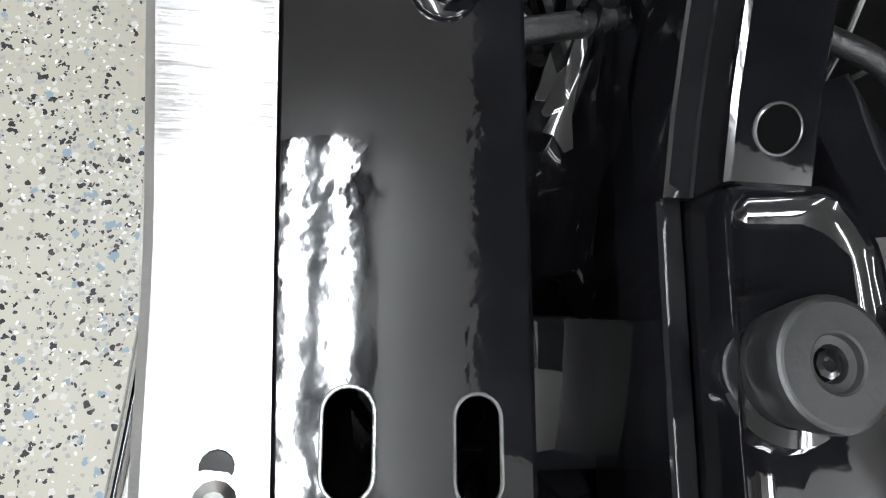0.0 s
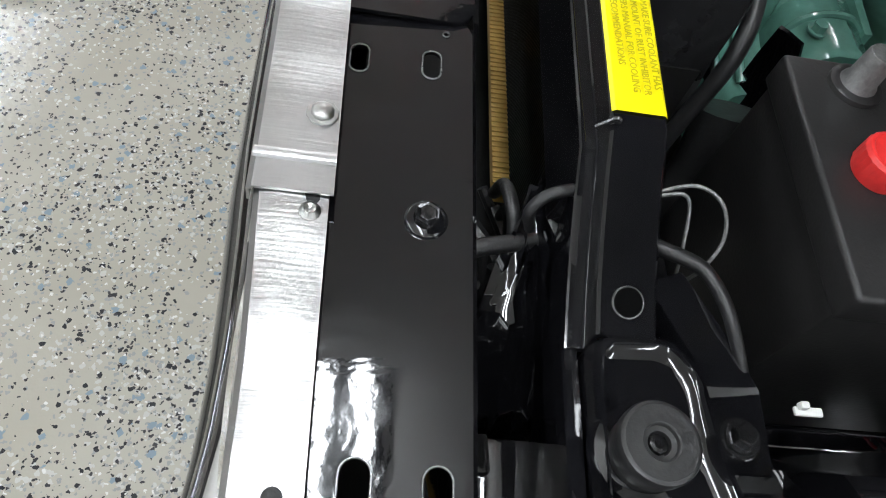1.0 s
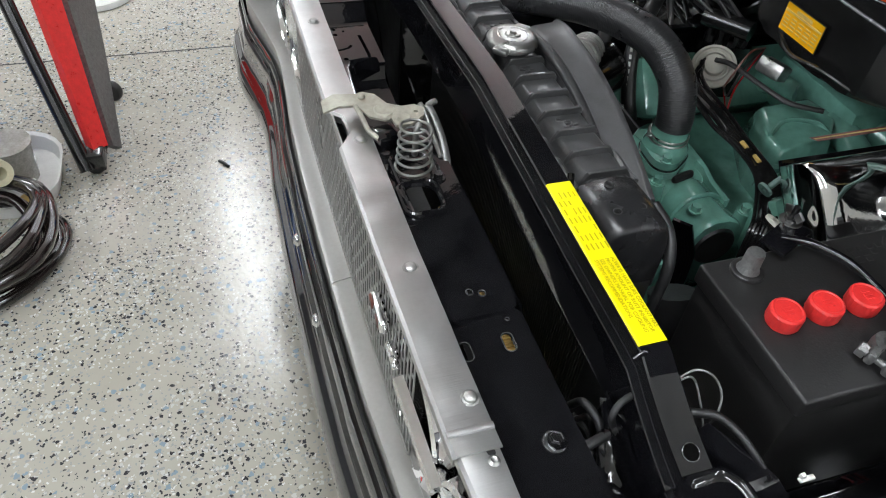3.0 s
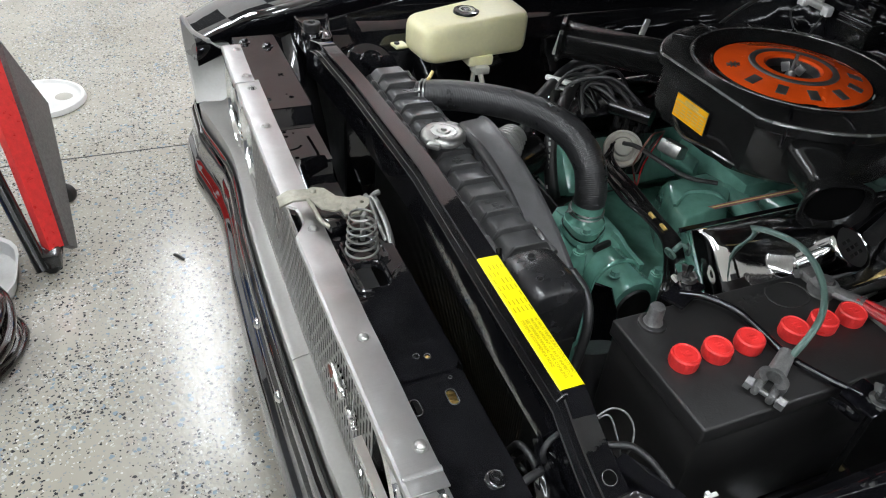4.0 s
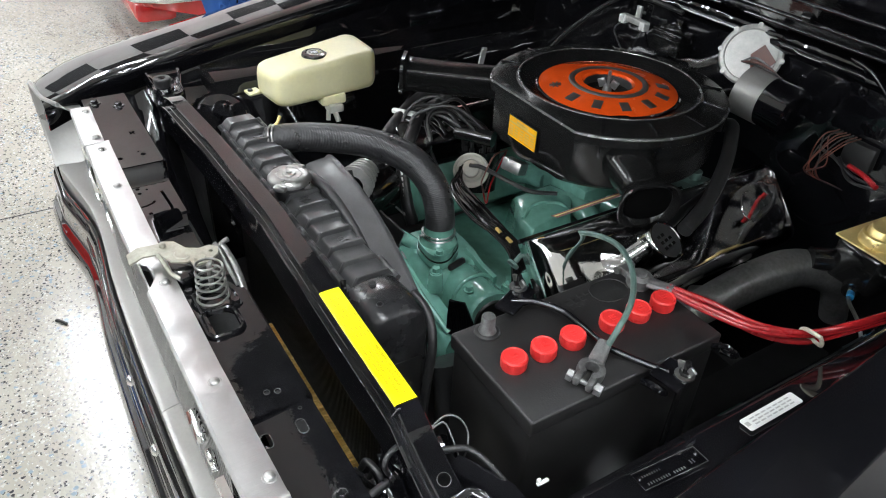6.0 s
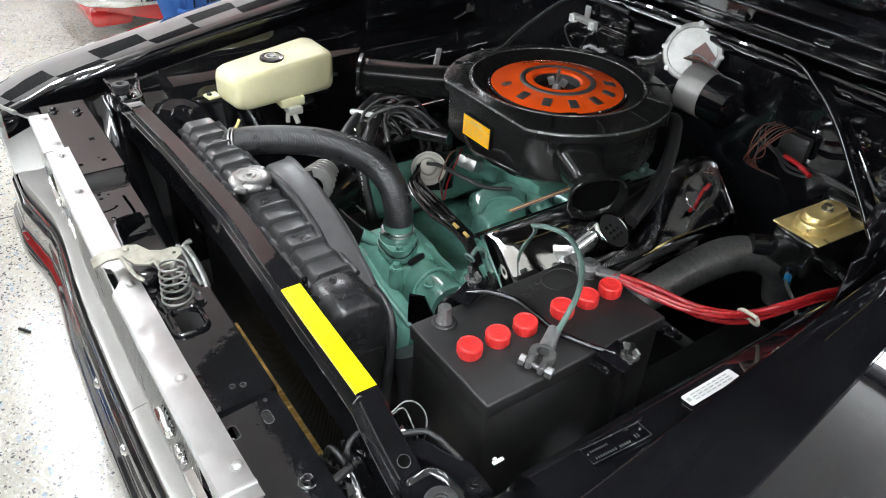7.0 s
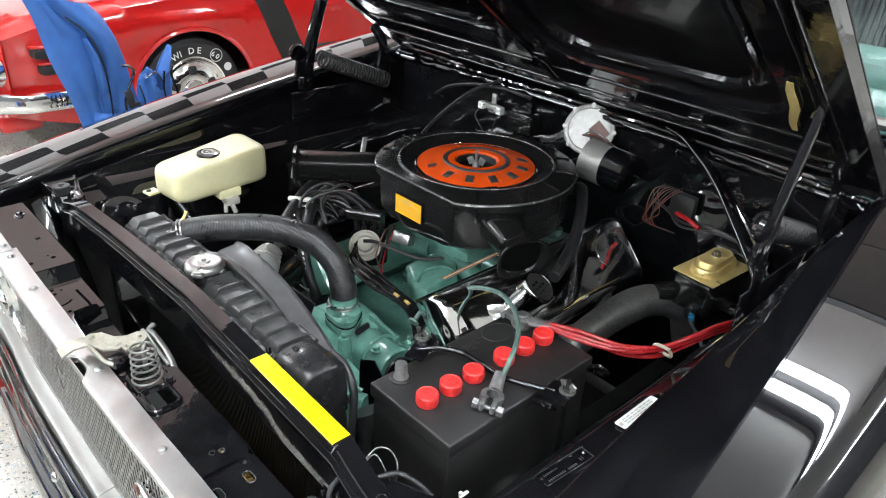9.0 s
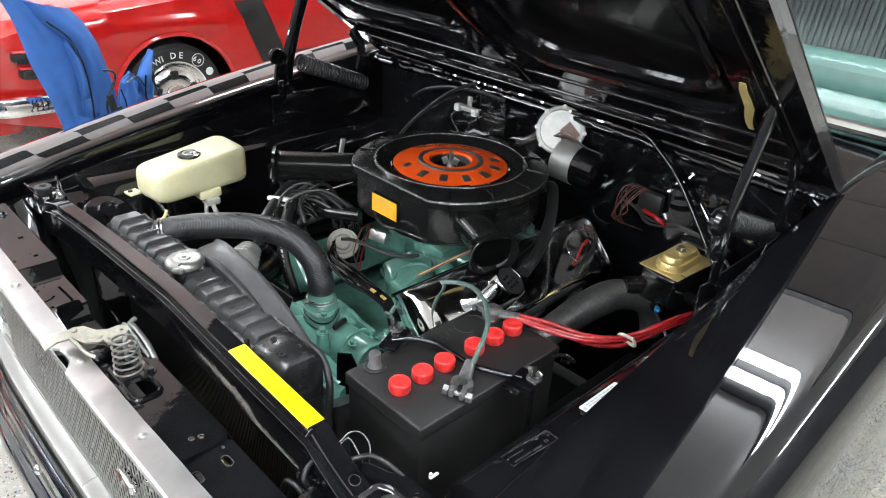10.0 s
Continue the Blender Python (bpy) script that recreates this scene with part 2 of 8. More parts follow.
CEILING = surface("textured_ceiling", (0.84, 0.835, 0.82), rough=0.85, vary=0.06, scale=3, fine=26, bump=0.9)
CHECK_BLACK = surface("black_tile", (0.015, 0.015, 0.015), rough=0.4, vary=0.2)
CHECK_WHITE = surface("white_tile", (0.75, 0.75, 0.73), rough=0.4, vary=0.05)
TYRE = surface("tyre_rubber", (0.018, 0.018, 0.019), rough=0.6, vary=0.3, scale=20, fine=150, bump=0.2)
CLEAR = surface("clear_vinyl", (0.35, 0.33, 0.30), rough=0.15, coat=0.6, vary=0.4, scale=20)
COIL = surface("glossy_brown_hose", (0.016, 0.011, 0.010), rough=0.10, coat=0.7, vary=0.3, scale=12, bump=0.02)
OCHRE = surface("ochre_enamel", (0.70, 0.46, 0.14), rough=0.45, vary=0.2)
TUBE_GLOW = glow("tube_glow", (0.94, 0.99, 1.04), LAMP_POWER)

# ---- building ----


def finish(ob, sharp=38):
    me = ob.data
    me.polygons.foreach_set("use_smooth", [True] * len(me.polygons))
    me.set_sharp_from_angle(angle=radians(sharp))
    return ob


def solid(name, bm, material, sharp=38):
    bmesh.ops.recalc_face_normals(bm, faces=bm.faces)
    me = bpy.data.meshes.new(name)
    bm.to_mesh(me)
    bm.free()
    me.materials.append(material)
    return finish(new(name, me), sharp)


def part(name, bm, material, parent, label="", sharp=38):
    """One mesh object under a thing or a part."""
    ob = solid(name, bm, material, sharp)
    ob.parent = parent
    ob.matrix_parent_inverse = Matrix.Translation(parent.location).inverted() if parent.type == "EMPTY" else Matrix()
    return tagged(ob, label)


def thing(name, at, label, category, group="", kind=""):
    ob = new(name)
    ob.empty_display_size = 0.05
    ob.location = at
    return tagged(ob, label, category, group, kind)


def alone(name, bm, material, label, category, group="", kind="", sharp=38):
    return tagged(solid(name, bm, material, sharp), label, category, group, kind)


def box(bm, centre, size, bevel=0.0, turn=(0, 0, 0), segments=2):
    m = pose(*centre, *turn)
    r = bmesh.ops.create_cube(bm, size=1.0, matrix=m @ Matrix.Diagonal((*size, 1)))
    if bevel:
        edges = list({e for v in r["verts"] for e in v.link_edges})
        bmesh.ops.bevel(bm, geom=edges, offset=bevel, segments=segments, affect="EDGES", profile=0.5)
    return bm


def rod(bm, a, b, r, r2=None, n=16, caps=True):
    a, b = Vector(a), Vector(b)
    d = b - a
    m = Matrix.Translation((a + b) / 2) @ d.to_track_quat("Z", "Y").to_matrix().to_4x4()
    bmesh.ops.create_cone(bm, cap_ends=caps, segments=n, radius1=r, radius2=r if r2 is None else r2, depth=d.length, matrix=m)
    return bm


def lathe(bm, profile, m, n=40, arc=None):
    """Turns (radius, height) pairs round the z axis of the pose m."""
    rings = []
    for r, h in profile:
        if r < 1e-6:
            rings.append([bm.verts.new(m @ Vector((0, 0, h)))])
        else:
            rings.append([bm.verts.new(m @ Vector((r * math.cos(2 * math.pi * k / n), r * math.sin(2 * math.pi * k / n), h))) for k in range(n)])
    for a, b in zip(rings, rings[1:]):
        for k in range(n):
            q = (k + 1) % n
            if len(a) == 1 and len(b) == 1:
                continue
            if len(a) == 1:
                bm.faces.new((a[0], b[k], b[q]))
            elif len(b) == 1:
                bm.faces.new((a[k], a[q], b[0]))
            else:
                bm.faces.new((a[k], a[q], b[q], b[k]))
    return bm


def smooth_line(points, steps=8):
    """Catmull-Rom through the points."""
    p = [Vector(q) for q in points]
    p = [2 * p[0] - p[1]] + p + [2 * p[-1] - p[-2]]
    out = []
    for k in range(1, len(p) - 2):
        a, b, c, d = p[k - 1 : k + 3]
        for s in range(steps):
            u = s / steps
            out.append(0.5 * (2 * b + (c - a) * u + (2 * a - 5 * b + 4 * c - d) * u * u + (3 * b - a - 3 * c + d) * u**3))
    out.append(p[-2])
    return out


def tube(bm, points, r, n=10, steps=8, ribs=0.0, pitch=0.004, straight=False, flat=1.0):
    """A round or flattened tube along a smooth line; r may be a function of 0..1."""
    line = [Vector(q) for q in points] if straight else smooth_line(points, steps)
    if ribs:
        fine, left = [line[0]], pitch / 2
        for a, b in zip(line, line[1:]):
            long, gone = (b - a).length, 0.0
            while long - gone > left:
                gone += left
                fine.append(a.lerp(b, gone / long))
                left = pitch / 2
            left -= long - gone
        line = fine
    rings, side = [], None
    for k, c in enumerate(line):
        d = (line[min(k + 1, len(line) - 1)] - line[max(k - 1, 0)]).normalized()
        if side is None:
            side = d.cross(Vector((0, 0, 1)))
            side = side.normalized() if side.length > 0.1 else Vector((1, 0, 0))
        side = (side - d * side.dot(d)).normalized()
        up = side.cross(d)
        rr = r(k / max(1, len(line) - 1)) if callable(r) else r
        rr += ribs * (1 if k % 2 else -1)
        rings.append([bm.verts.new(c + side * (rr * math.cos(2 * math.pi * q / n)) + up * (rr * flat * math.sin(2 * math.pi * q / n))) for q in range(n)])
    for a, b in zip(rings, rings[1:]):
        for q in range(n):
            bm.faces.new((a[q], a[(q + 1) % n], b[(q + 1) % n], b[q]))
    bm.faces.new(rings[0])
    bm.faces.new(rings[-1][::-1])
    return bm


def loft(bm, sections, closed=False, caps=False):
    rows = [[bm.verts.new(v) for v in s] for s in sections]
    for a, b in zip(rows, rows[1:]):
        k = len(a)
        for q in range(k if closed else k - 1):
            bm.faces.new((a[q], a[(q + 1) % k], b[(q + 1) % k], b[q]))
    if caps:
        bm.faces.new(rows[0])
        bm.faces.new(rows[-1][::-1])
    return bm


def thicken(bm, d):
    bmesh.ops.recalc_face_normals(bm, faces=bm.faces)
    bmesh.ops.solidify(bm, geom=list(bm.faces), thickness=d)
    return bm


def slot(cx, cy, lx, ly, n=6):
    """A round-ended outline, lx by ly."""
    r = min(lx, ly) / 2
    out = []
    for k, (sx, sy) in enumerate(((1, 1), (-1, 1), (-1, -1), (1, -1))):
        for s in range(n):
            a = math.pi / 2 * (k + s / (n - 1))
            q = (cx + sx * (lx / 2 - r) + r * math.cos(a), cy + sy * (ly / 2 - r) + r * math.sin(a))
            if not out or math.dist(q, out[-1]) > 1e-5:
                out.append(q)
    if math.dist(out[0], out[-1]) < 1e-5:
        out.pop()
    return out


def plate(bm, outer, holes, z, thick):
    """A flat plate with holes through it; z may be a function of (x, y)."""
    loops = []
    for ring in [outer] + holes:
        vs = [bm.verts.new((x, y, 0)) for x, y in ring]
        loops.append([bm.edges.new((a, b)) for a, b in zip(vs, vs[1:] + vs[:1])])
    r = bmesh.ops.triangle_fill(bm, use_beauty=True, use_dissolve=False, edges=[e for l in loops for e in l])
    faces = [g for g in r["geom"] if isinstance(g, bmesh.types.BMFace)]
    ext = bmesh.ops.extrude_face_region(bm, geom=faces)
    for g in ext["geom"]:
        if isinstance(g, bmesh.types.BMVert):
            g.co.z -= thick
    for v in bm.verts:
        v.co.z += z(v.co.x, v.co.y) if callable(z) else z
    return bm


def hexbolt(bm, at, r, h, washer=0.0, n=6):
    x, y, z = at
    if washer:
        rod(bm, (x, y, z), (x, y, z + 0.002), washer, n=20)
        z += 0.002
    rod(bm, (x, y, z), (x, y, z + h), r, n=n)
    return bm


def words(name, text, size, m, material, parent, thick=0.0002):
    """Built-in lettering as a mesh."""
    cu = bpy.data.curves.new(name, "FONT")
    cu.body, cu.size, cu.extrude, cu.resolution_u = text, size, thick, 2
    ob = bpy.data.objects.new(name, cu)
    me = bpy.data.meshes.new_from_object(ob)
    bpy.data.objects.remove(ob)
    me.transform(m)
    me.materials.clear()
    me.materials.append(material)
    ob = new(name, me)
    ob.parent = parent
    ob.matrix_parent_inverse = Matrix.Translation(parent.location).inverted() if parent.type == "EMPTY" else Matrix()
    return ob

# ---- room ----
XC = 0.025
alone("floor", box(bmesh.new(), (0.1, -1.0, -0.05), (12.2, 16, 0.1)), FLOOR, "pale flake-speckled glossy epoxy garage floor", "floor", kind="structure")
alone("ceiling", box(bmesh.new(), (0.1, -1.0, CEIL + 0.05), (12.2, 16, 0.1)), CEILING, "pale knockdown-textured ceiling", "ceiling", kind="structure")
for nm, c, sz in (("wall_east", (6.25, -1, 1.5), (0.1, 16, 3)), ("wall_west", (-6.05, -1, 1.5), (0.1, 16, 3)), ("wall_north", (0.1, 7.05, 1.5), (12.2, 0.1, 3)), ("wall_south", (0.1, -9.05, 1.5), (12.2, 0.1, 3))):
    dim = nm in ("wall_north", "wall_west")
    alone(nm, box(bmesh.new(), c, sz), DARK_WALL if dim else WALL, "plain dark grey garage wall" if dim else "plain off-white painted garage wall", "wall", kind="structure")
# two-row checkered border under the ceiling of the east wall
SQ = 0.48
for row in range(2):
    for k in range(33):
        dark = (row + k) % 2 == 0
        bm = box(bmesh.new(), (6.19, -8.7 + SQ * k, CEIL - 0.02 - SQ * (row + 0.5)), (0.012, SQ - 0.004, SQ - 0.004))
        ob = alone("border_tile", bm, CHECK_BLACK if dark else CHECK_WHITE, "", "")
        ob.parent = bpy.data.objects["wall_east"]
# joint sawn across the floor
bm = bmesh.new()
box(bm, (1.75, -1.0, 0.0004), (0.006, 15.8, 0.001))
alone("floor_joint", bm, DULL, "thin dark control joint sawn across the floor", "joint", kind="structure")


def fluorescent(x, y):
    t = thing("ceiling_light", (x, y, CEIL), "twin-tube fluorescent fixture fixed to the ceiling", "light", "ceiling lights")
    bm = bmesh.new()
    tray = [(-0.150, 0.0), (-0.158, -0.030), (-0.144, -0.042), (-0.030, -0.048), (0.0, -0.054), (0.030, -0.048), (0.144, -0.042), (0.158, -0.030), (0.150, 0.0)]
    loft(bm, [[Vector((x + e, y + a, CEIL + b)) for a, b in tray] for e in (-1.23, 1.23)], closed=True, caps=True)
    part("housing", bm, TRAY, t, "dark steel lamp tray")
    for s in (-0.074, 0.074):
        bm = rod(bmesh.new(), (x - 1.2, y + s, CEIL - 0.080), (x + 1.2, y + s, CEIL - 0.086), 0.033, n=16)
        part("tube", bm, TUBE_GLOW, t, "glowing white fluorescent tube")
    return t


# rows at 2.6 and 5.1 are unseen, added to brighten the bay from the front
for lx in (-5.0, -0.95, 3.7):
    for ly in (0.13, -2.10, -5.0, 2.6, 5.1):
        fluorescent(lx, ly)

# overhead door, raised flat under the ceiling behind the cars
od = thing("garage_door", (0.1, -3.9, 2.62), "raised dark brown sectional garage door under the ceiling", "garage door")
for k in range(5):
    part("door_panel", box(bmesh.new(), (0.1, -2.78 - 0.54 * k, 2.66), (4.6, 0.53, 0.04), 0.006), DOOR, od, "dark brown door panel")
for x in (-2.25, 2.45):
    part("track", box(bmesh.new(), (x, -3.95, 2.67), (0.05, 2.9, 0.05), 0.006), STEEL, od, "galvanised door track")
part("edge_seal", box(bmesh.new(), (0.1, -2.505, 2.66), (4.6, 0.012, 0.05), 0.004), DULL, od, "black rubber door seal")

# ---- car body ----
car = thing("car", (XC, -1.5, 0.0), "black classic muscle car with its hood open, on the garage floor", "car")


def lerp_table(table, v):
    for (a, fa), (b, fb) in zip(table, table[1:]):
        if (v - a) * (v - b) <= 0:
            return fa + (fb - fa) * (v - a) / (b - a)
    return table[0][1] if abs(v - table[0][0]) < abs(v - table[-1][0]) else table[-1][1]


EDGE = [(0.08, 0.822), (0.03, 0.838), (-0.04, 0.853), (-0.13, 0.869), (-0.29, 0.899), (-0.40, 0.925), (-0.57, 0.955), (-0.80, 0.985), (-1.2, 1.045), (-1.5, 1.075), (-2.2, 1.06)]


EDGE_FIT = np.polyfit([y for y, z in EDGE[1:-1]], [z for y, z in EDGE[1:-1]], 3)


def edge_z(y):
    """Height of the fender's inner edge along the car."""
    if y < -1.45:
        return edge_z(-1.45) + 0.02 * (-1.45 - y)
    return float(np.polyval(EDGE_FIT, y))


def fender(side):
    """Outer wing: rolled inner flange, crowned top, rounded shoulder and tall side."""
    bm = bmesh.new()
    sections = []
    for y in [0.075, 0.06, 0.03] + [-0.05 * k for k in range(30)] + [-1.5, -1.8, -2.2]:
        z = edge_z(y)
        tip = max(0.0, (y + 0.05) / 0.125)
        inn = (0.712 if side > 0 else 0.684) - 0.05 * tip * (1 if y > -0.05 else 0)
        w = (0.955 if side > 0 else 0.925) - 0.07 * tip**2
        lip = [(inn + 0.012, z - 0.055), (inn + 0.002, z - 0.028), (inn, z - 0.006), (inn + 0.006, z + 0.001)]
        if side > 0:
            top = [(inn + 0.03, z + 0.0012), (inn + 0.06, z), (inn + 0.10, z - 0.0022), (inn + 0.14, z - 0.0052), (w - 0.06, z - 0.0088), (w - 0.03, z - 0.0155), (w - 0.006, z - 0.03), (w, z - 0.055), (w - 0.004, z - 0.10)]
        else:
            # the driver's wing falls gently outwards and rolls over into the side
            top = [(inn + 0.03, z + 0.0012), (inn + 0.08, z + 0.0002), (inn + 0.13, z - 0.0016), (w - 0.085, z - 0.0036), (w - 0.068, z - 0.0052), (w - 0.056, z - 0.0085), (w - 0.044, z - 0.0145), (w - 0.030, z - 0.0260), (w - 0.016, z - 0.043), (w - 0.004, z - 0.064), (w + 0.006, z - 0.092), (w + 0.013, z - 0.125)]
        pts = lip + top + [(w + 0.016, z - 0.16), (w + 0.020, z - 0.175), (w + 0.030, 0.66), (w + 0.034, 0.58), (w + 0.020, 0.46), (w - 0.02, 0.30)]
        sections.append([Vector((XC + side * a, y, b)) for a, b in pts])
    loft(bm, sections)
    return thicken(bm, 0.003)


for side, nm in ((-1, "fender"), (1, "fender")):
    fd = part(nm, fender(side), PAINT, car, "glossy black front fender with crowned top", sharp=60)
    # bright leading edge of the fender
    bm = bmesh.new()
    tube(bm, [(XC + side * 0.655, 0.050, 0.835), (XC + side * 0.72, 0.072, 0.829), (XC + side * 0.80, 0.082, 0.825), (XC + side * 0.850, 0.083, 0.815), (XC + side * 0.858, 0.083, 0.77), (XC + side * 0.838, 0.080, 0.70), (XC + side * 0.79, 0.078, 0.632)], 0.005, n=8)
    part("edge_trim", bm, SILVER, car, "silver leading edge of the headlight surround")
    # silver headlight surround: top flange, side wall and floor of the bucket
    bm = bmesh.new()
    loft(bm, [[Vector((XC + side * x, y, z)) for x, y, z in row] for row in (
        ((0.655, 0.048, 0.834), (0.76, 0.076, 0.827), (0.850, 0.081, 0.817), (0.856, 0.082, 0.77), (0.836, 0.079, 0.70), (0.785, 0.078, 0.636)),
        ((0.650, 0.030, 0.822), (0.75, 0.056, 0.815), (0.826, 0.060, 0.806), (0.832, 0.060, 0.76), (0.815, 0.058, 0.70), (0.772, 0.055, 0.642)),
        ((0.648, 0.004, 0.816), (0.745, 0.010, 0.808), (0.800, 0.012, 0.80), (0.804, 0.010, 0.76), (0.790, 0.006, 0.70), (0.752, 0.002, 0.646)))])
    part("headlight_surround", thicken(bm, 0.003), SILVER, car, "satin silver headlight surround", sharp=35)
    # round headlamps, two a side
    for hx in (0.362, 0.545):
        hl = part("headlight", lathe(bmesh.new(), [(0, 0.018), (0.03, 0.017), (0.055, 0.012), (0.074, 0.003), (0.078, -0.004)], pose(XC + side * hx, 0.012, 0.738, -90), n=36), GLASS, car, "round glass headlight in a chrome ring")
        part("reflector", lathe(bmesh.new(), [(0, -0.042), (0.03, -0.036), (0.06, -0.018), (0.078, -0.005)], pose(XC + side * hx, 0.012, 0.738, -90), n=36), CHROME, hl, "bright lamp bowl")
        part("bezel", lathe(bmesh.new(), [(0.077, -0.010), (0.078, 0.012), (0.083, 0.019), (0.088, 0.016), (0.090, 0.006), (0.090, -0.03)], pose(XC + side * hx, 0.010, 0.738, -90), n=44), CHROME, hl, "chrome headlight ring")
        part("lamp_panel", lathe(bmesh.new(), [(0.088, -0.004), (0.096, -0.006), (0.100, -0.014)], pose(XC + side * hx, 0.010, 0.738, -90), n=40), SILVER, hl)

# inner fender aprons
for side in (-1, 1):
    bm = bmesh.new()
    secs = []
    for y in (-0.168, -0.258, -0.266, -0.4, -0.6, -0.8, -1.0, -1.17):
        ze = edge_z(y) - 0.05
        sink = 0.040 if y > -0.26 else 0.0
        lift = 0.05 * math.exp(-(((y + 0.72) / 0.3) ** 2))
        secs.append([Vector((XC + side * x, y, z)) for x, z in ((0.72, ze), (0.716, min(ze - 0.01, 0.862)), (0.70, 0.852 - sink), (0.62, 0.846 - sink), (0.605, 0.836 - sink), (0.595, 0.80), (0.57, 0.70 + lift), (0.52, 0.60 + lift), (0.45, 0.52), (0.43, 0.35))])
    loft(bm, secs)
    part("inner_fender", thicken(bm, 0.003), BAY, car, "glossy black inner fender apron", sharp=50)
    # stamped ribs and weld bolts along the flange
    for k in range(5):
        part("apron_bolt", hexbolt(bmesh.new(), (XC + side * 0.672, -0.32 - 0.13 * k, 0.850), 0.003, 0.003, 0.0045), BOLT, car)
    for k in range(4):
        part("stamped_rib", box(bmesh.new(), (XC + side * 0.598, -0.30 - 0.17 * k, 0.775), (0.012, 0.11, 0.022), 0.005), BAY, car)

# firewall, cowl, cabin
bm = bmesh.new()
fz = [0.33, 0.55, 0.58, 0.60, 0.80, 0.82, 0.85, 1.03]
loft(bm, [[Vector((x, -1.178 + (0.006 if 2 < q < 6 and k % 4 in (1, 2) else 0.0), z)) for q, z in enumerate(fz)] for k, x in enumerate([XC - 0.65 + 0.05 * j for j in range(27)])])
thicken(bm, 0.004)
part("firewall", bm, BAY, car, "black firewall with stamped panels")
bm = bmesh.new()
prof = [(-1.180, 1.014), (-1.160, 1.028), (-1.154, 1.036), (-1.156, 1.044), (-1.166, 1.049), (-1.185, 1.051), (-1.200, 1.040), (-1.230, 1.046), (-1.33, 1.075), (-1.43, 1.085)]
loft(bm, [[Vector((x, y + 0.05 * ((x - XC) / 0.7) ** 2 * (-1 if y < -1.2 else -0.3), z - 0.02 * ((x - XC) / 0.7) ** 2)) for y, z in prof] for x in [XC - 0.72 + 0.012 * k for k in range(121)]])
for v in bm.verts:
    if v.co.y > -1.19:
        v.co += noise.noise_vector(v.co * 30) * 0.0010
part("cowl", thicken(bm, 0.003), PAINT, car, "glossy black cowl panel with a rolled gutter", sharp=50)
bm = bmesh.new()
tube(bm, [(XC - 0.68, -1.175, 1.032), (XC - 0.4, -1.165, 1.047), (XC, -1.160, 1.053), (XC + 0.4, -1.165, 1.047), (XC + 0.68, -1.175, 1.032)], 0.006, n=8, steps=40)
for v in bm.verts:
    v.co += noise.noise_vector(v.co * 40) * 0.0022
part("cowl_seal", bm, BAY, car, "crinkled black cowl seal")
# cabin
bm = bmesh.new()
loft(bm, [[Vector((XC + sx * 0.60, -2.05, 1.42)), Vector((XC + sx * 0.72, -1.52, 1.10))] for sx in (-1, -0.33, 0.33, 1)])
ws = part("windshield", thicken(bm, 0.004), GLASS, car, "clear raked windshield")
ws.visible_shadow = False
bm = bmesh.new()
tube(bm, [(XC - 0.74, -1.54, 1.09), (XC - 0.70, -1.49, 1.095), (XC - 0.3, -1.475, 1.10), (XC + 0.3, -1.475, 1.10), (XC + 0.70, -1.49, 1.095), (XC + 0.74, -1.54, 1.09)], 0.014, n=8)
part("windshield_trim", bm, CHROME, car, "chrome windshield moulding")
bm = bmesh.new()
for sx in (-1, 1):
    tube(bm, [(XC + sx * 0.73, -1.52, 1.09), (XC + sx * 0.60, -2.05, 1.42)], 0.022, n=8, straight=True)
box(bm, (XC, -2.75, 1.43), (1.22, 1.4, 0.03), 0.012)
box(bm, (XC, -3.0, 0.72), (1.9, 1.6, 0.55), 0.05)
part("cabin_shell", bm, PAINT, car, "black roof and body sides")
bm = bmesh.new()
box(bm, (XC, -1.72, 1.085), (1.36, 0.30, 0.09), 0.03)
box(bm, (XC, -1.74, 1.155), (1.34, 0.22, 0.07), 0.03)
part("dashboard", bm, TEAL, car, "padded teal dashboard")
bm = bmesh.new()
for k in range(66):
    rod(bm, (XC - 0.66 + 0.0203 * k, -2.42, 1.0), (XC - 0.66 + 0.0203 * k, -2.50, 1.45), 0.0115, n=8)
part("seat_back", bm, PLEAT, car, "grey pleated seat back")
for sx in (-0.50, 0.30):
    wp = part("wiper_pivot", rod(rod(bmesh.new(), (sx, -1.36, 1.075), (sx, -1.362, 1.125), 0.016, n=16), (sx, -1.362, 1.12), (sx + 0.05, -1.40, 1.135), 0.009, n=10), CHROME, car, "chrome wiper pivot")

# hood, raised on its rear hinges
HA = radians(36)
H0 = Vector((0, -1.205, 1.065))
HU, HN = Vector((0, math.cos(HA), math.sin(HA))), Vector((0, -math.sin(HA), math.cos(HA)))


def hood_at(x, s, up=0.0):
    return Vector((x, 0, 0)) + H0 + HU * s + HN * up


hx0, hx1, HL = -0.672, 0.722, 1.22
bm = bmesh.new()
secs = []
for k in range(17):
    x = hx0 + (hx1 - hx0) * k / 16
    c = 1 - ((x - XC) / 0.70) ** 2
    secs.append([hood_at(x, s, 0.006 + 0.035 * c) for s in (-0.02, 0.2, 0.5, 0.8, HL - 0.05, HL)])
loft(bm, secs)
part("hood_skin", thicken(bm, 0.002), SATIN, car, "glossy black hood outer skin")
for hx in (hx0 + 0.001, hx1 - 0.001):
    bm = loft(bmesh.new(), [[hood_at(hx, s, -0.013), hood_at(hx, s, 0.005)] for s in (-0.01, 0.3, 0.7, 1.0, HL)])
    part("hood_side_flange", thicken(bm, 0.002), PAINT, car, "black rolled side edge of the hood")
bm = bmesh.new()
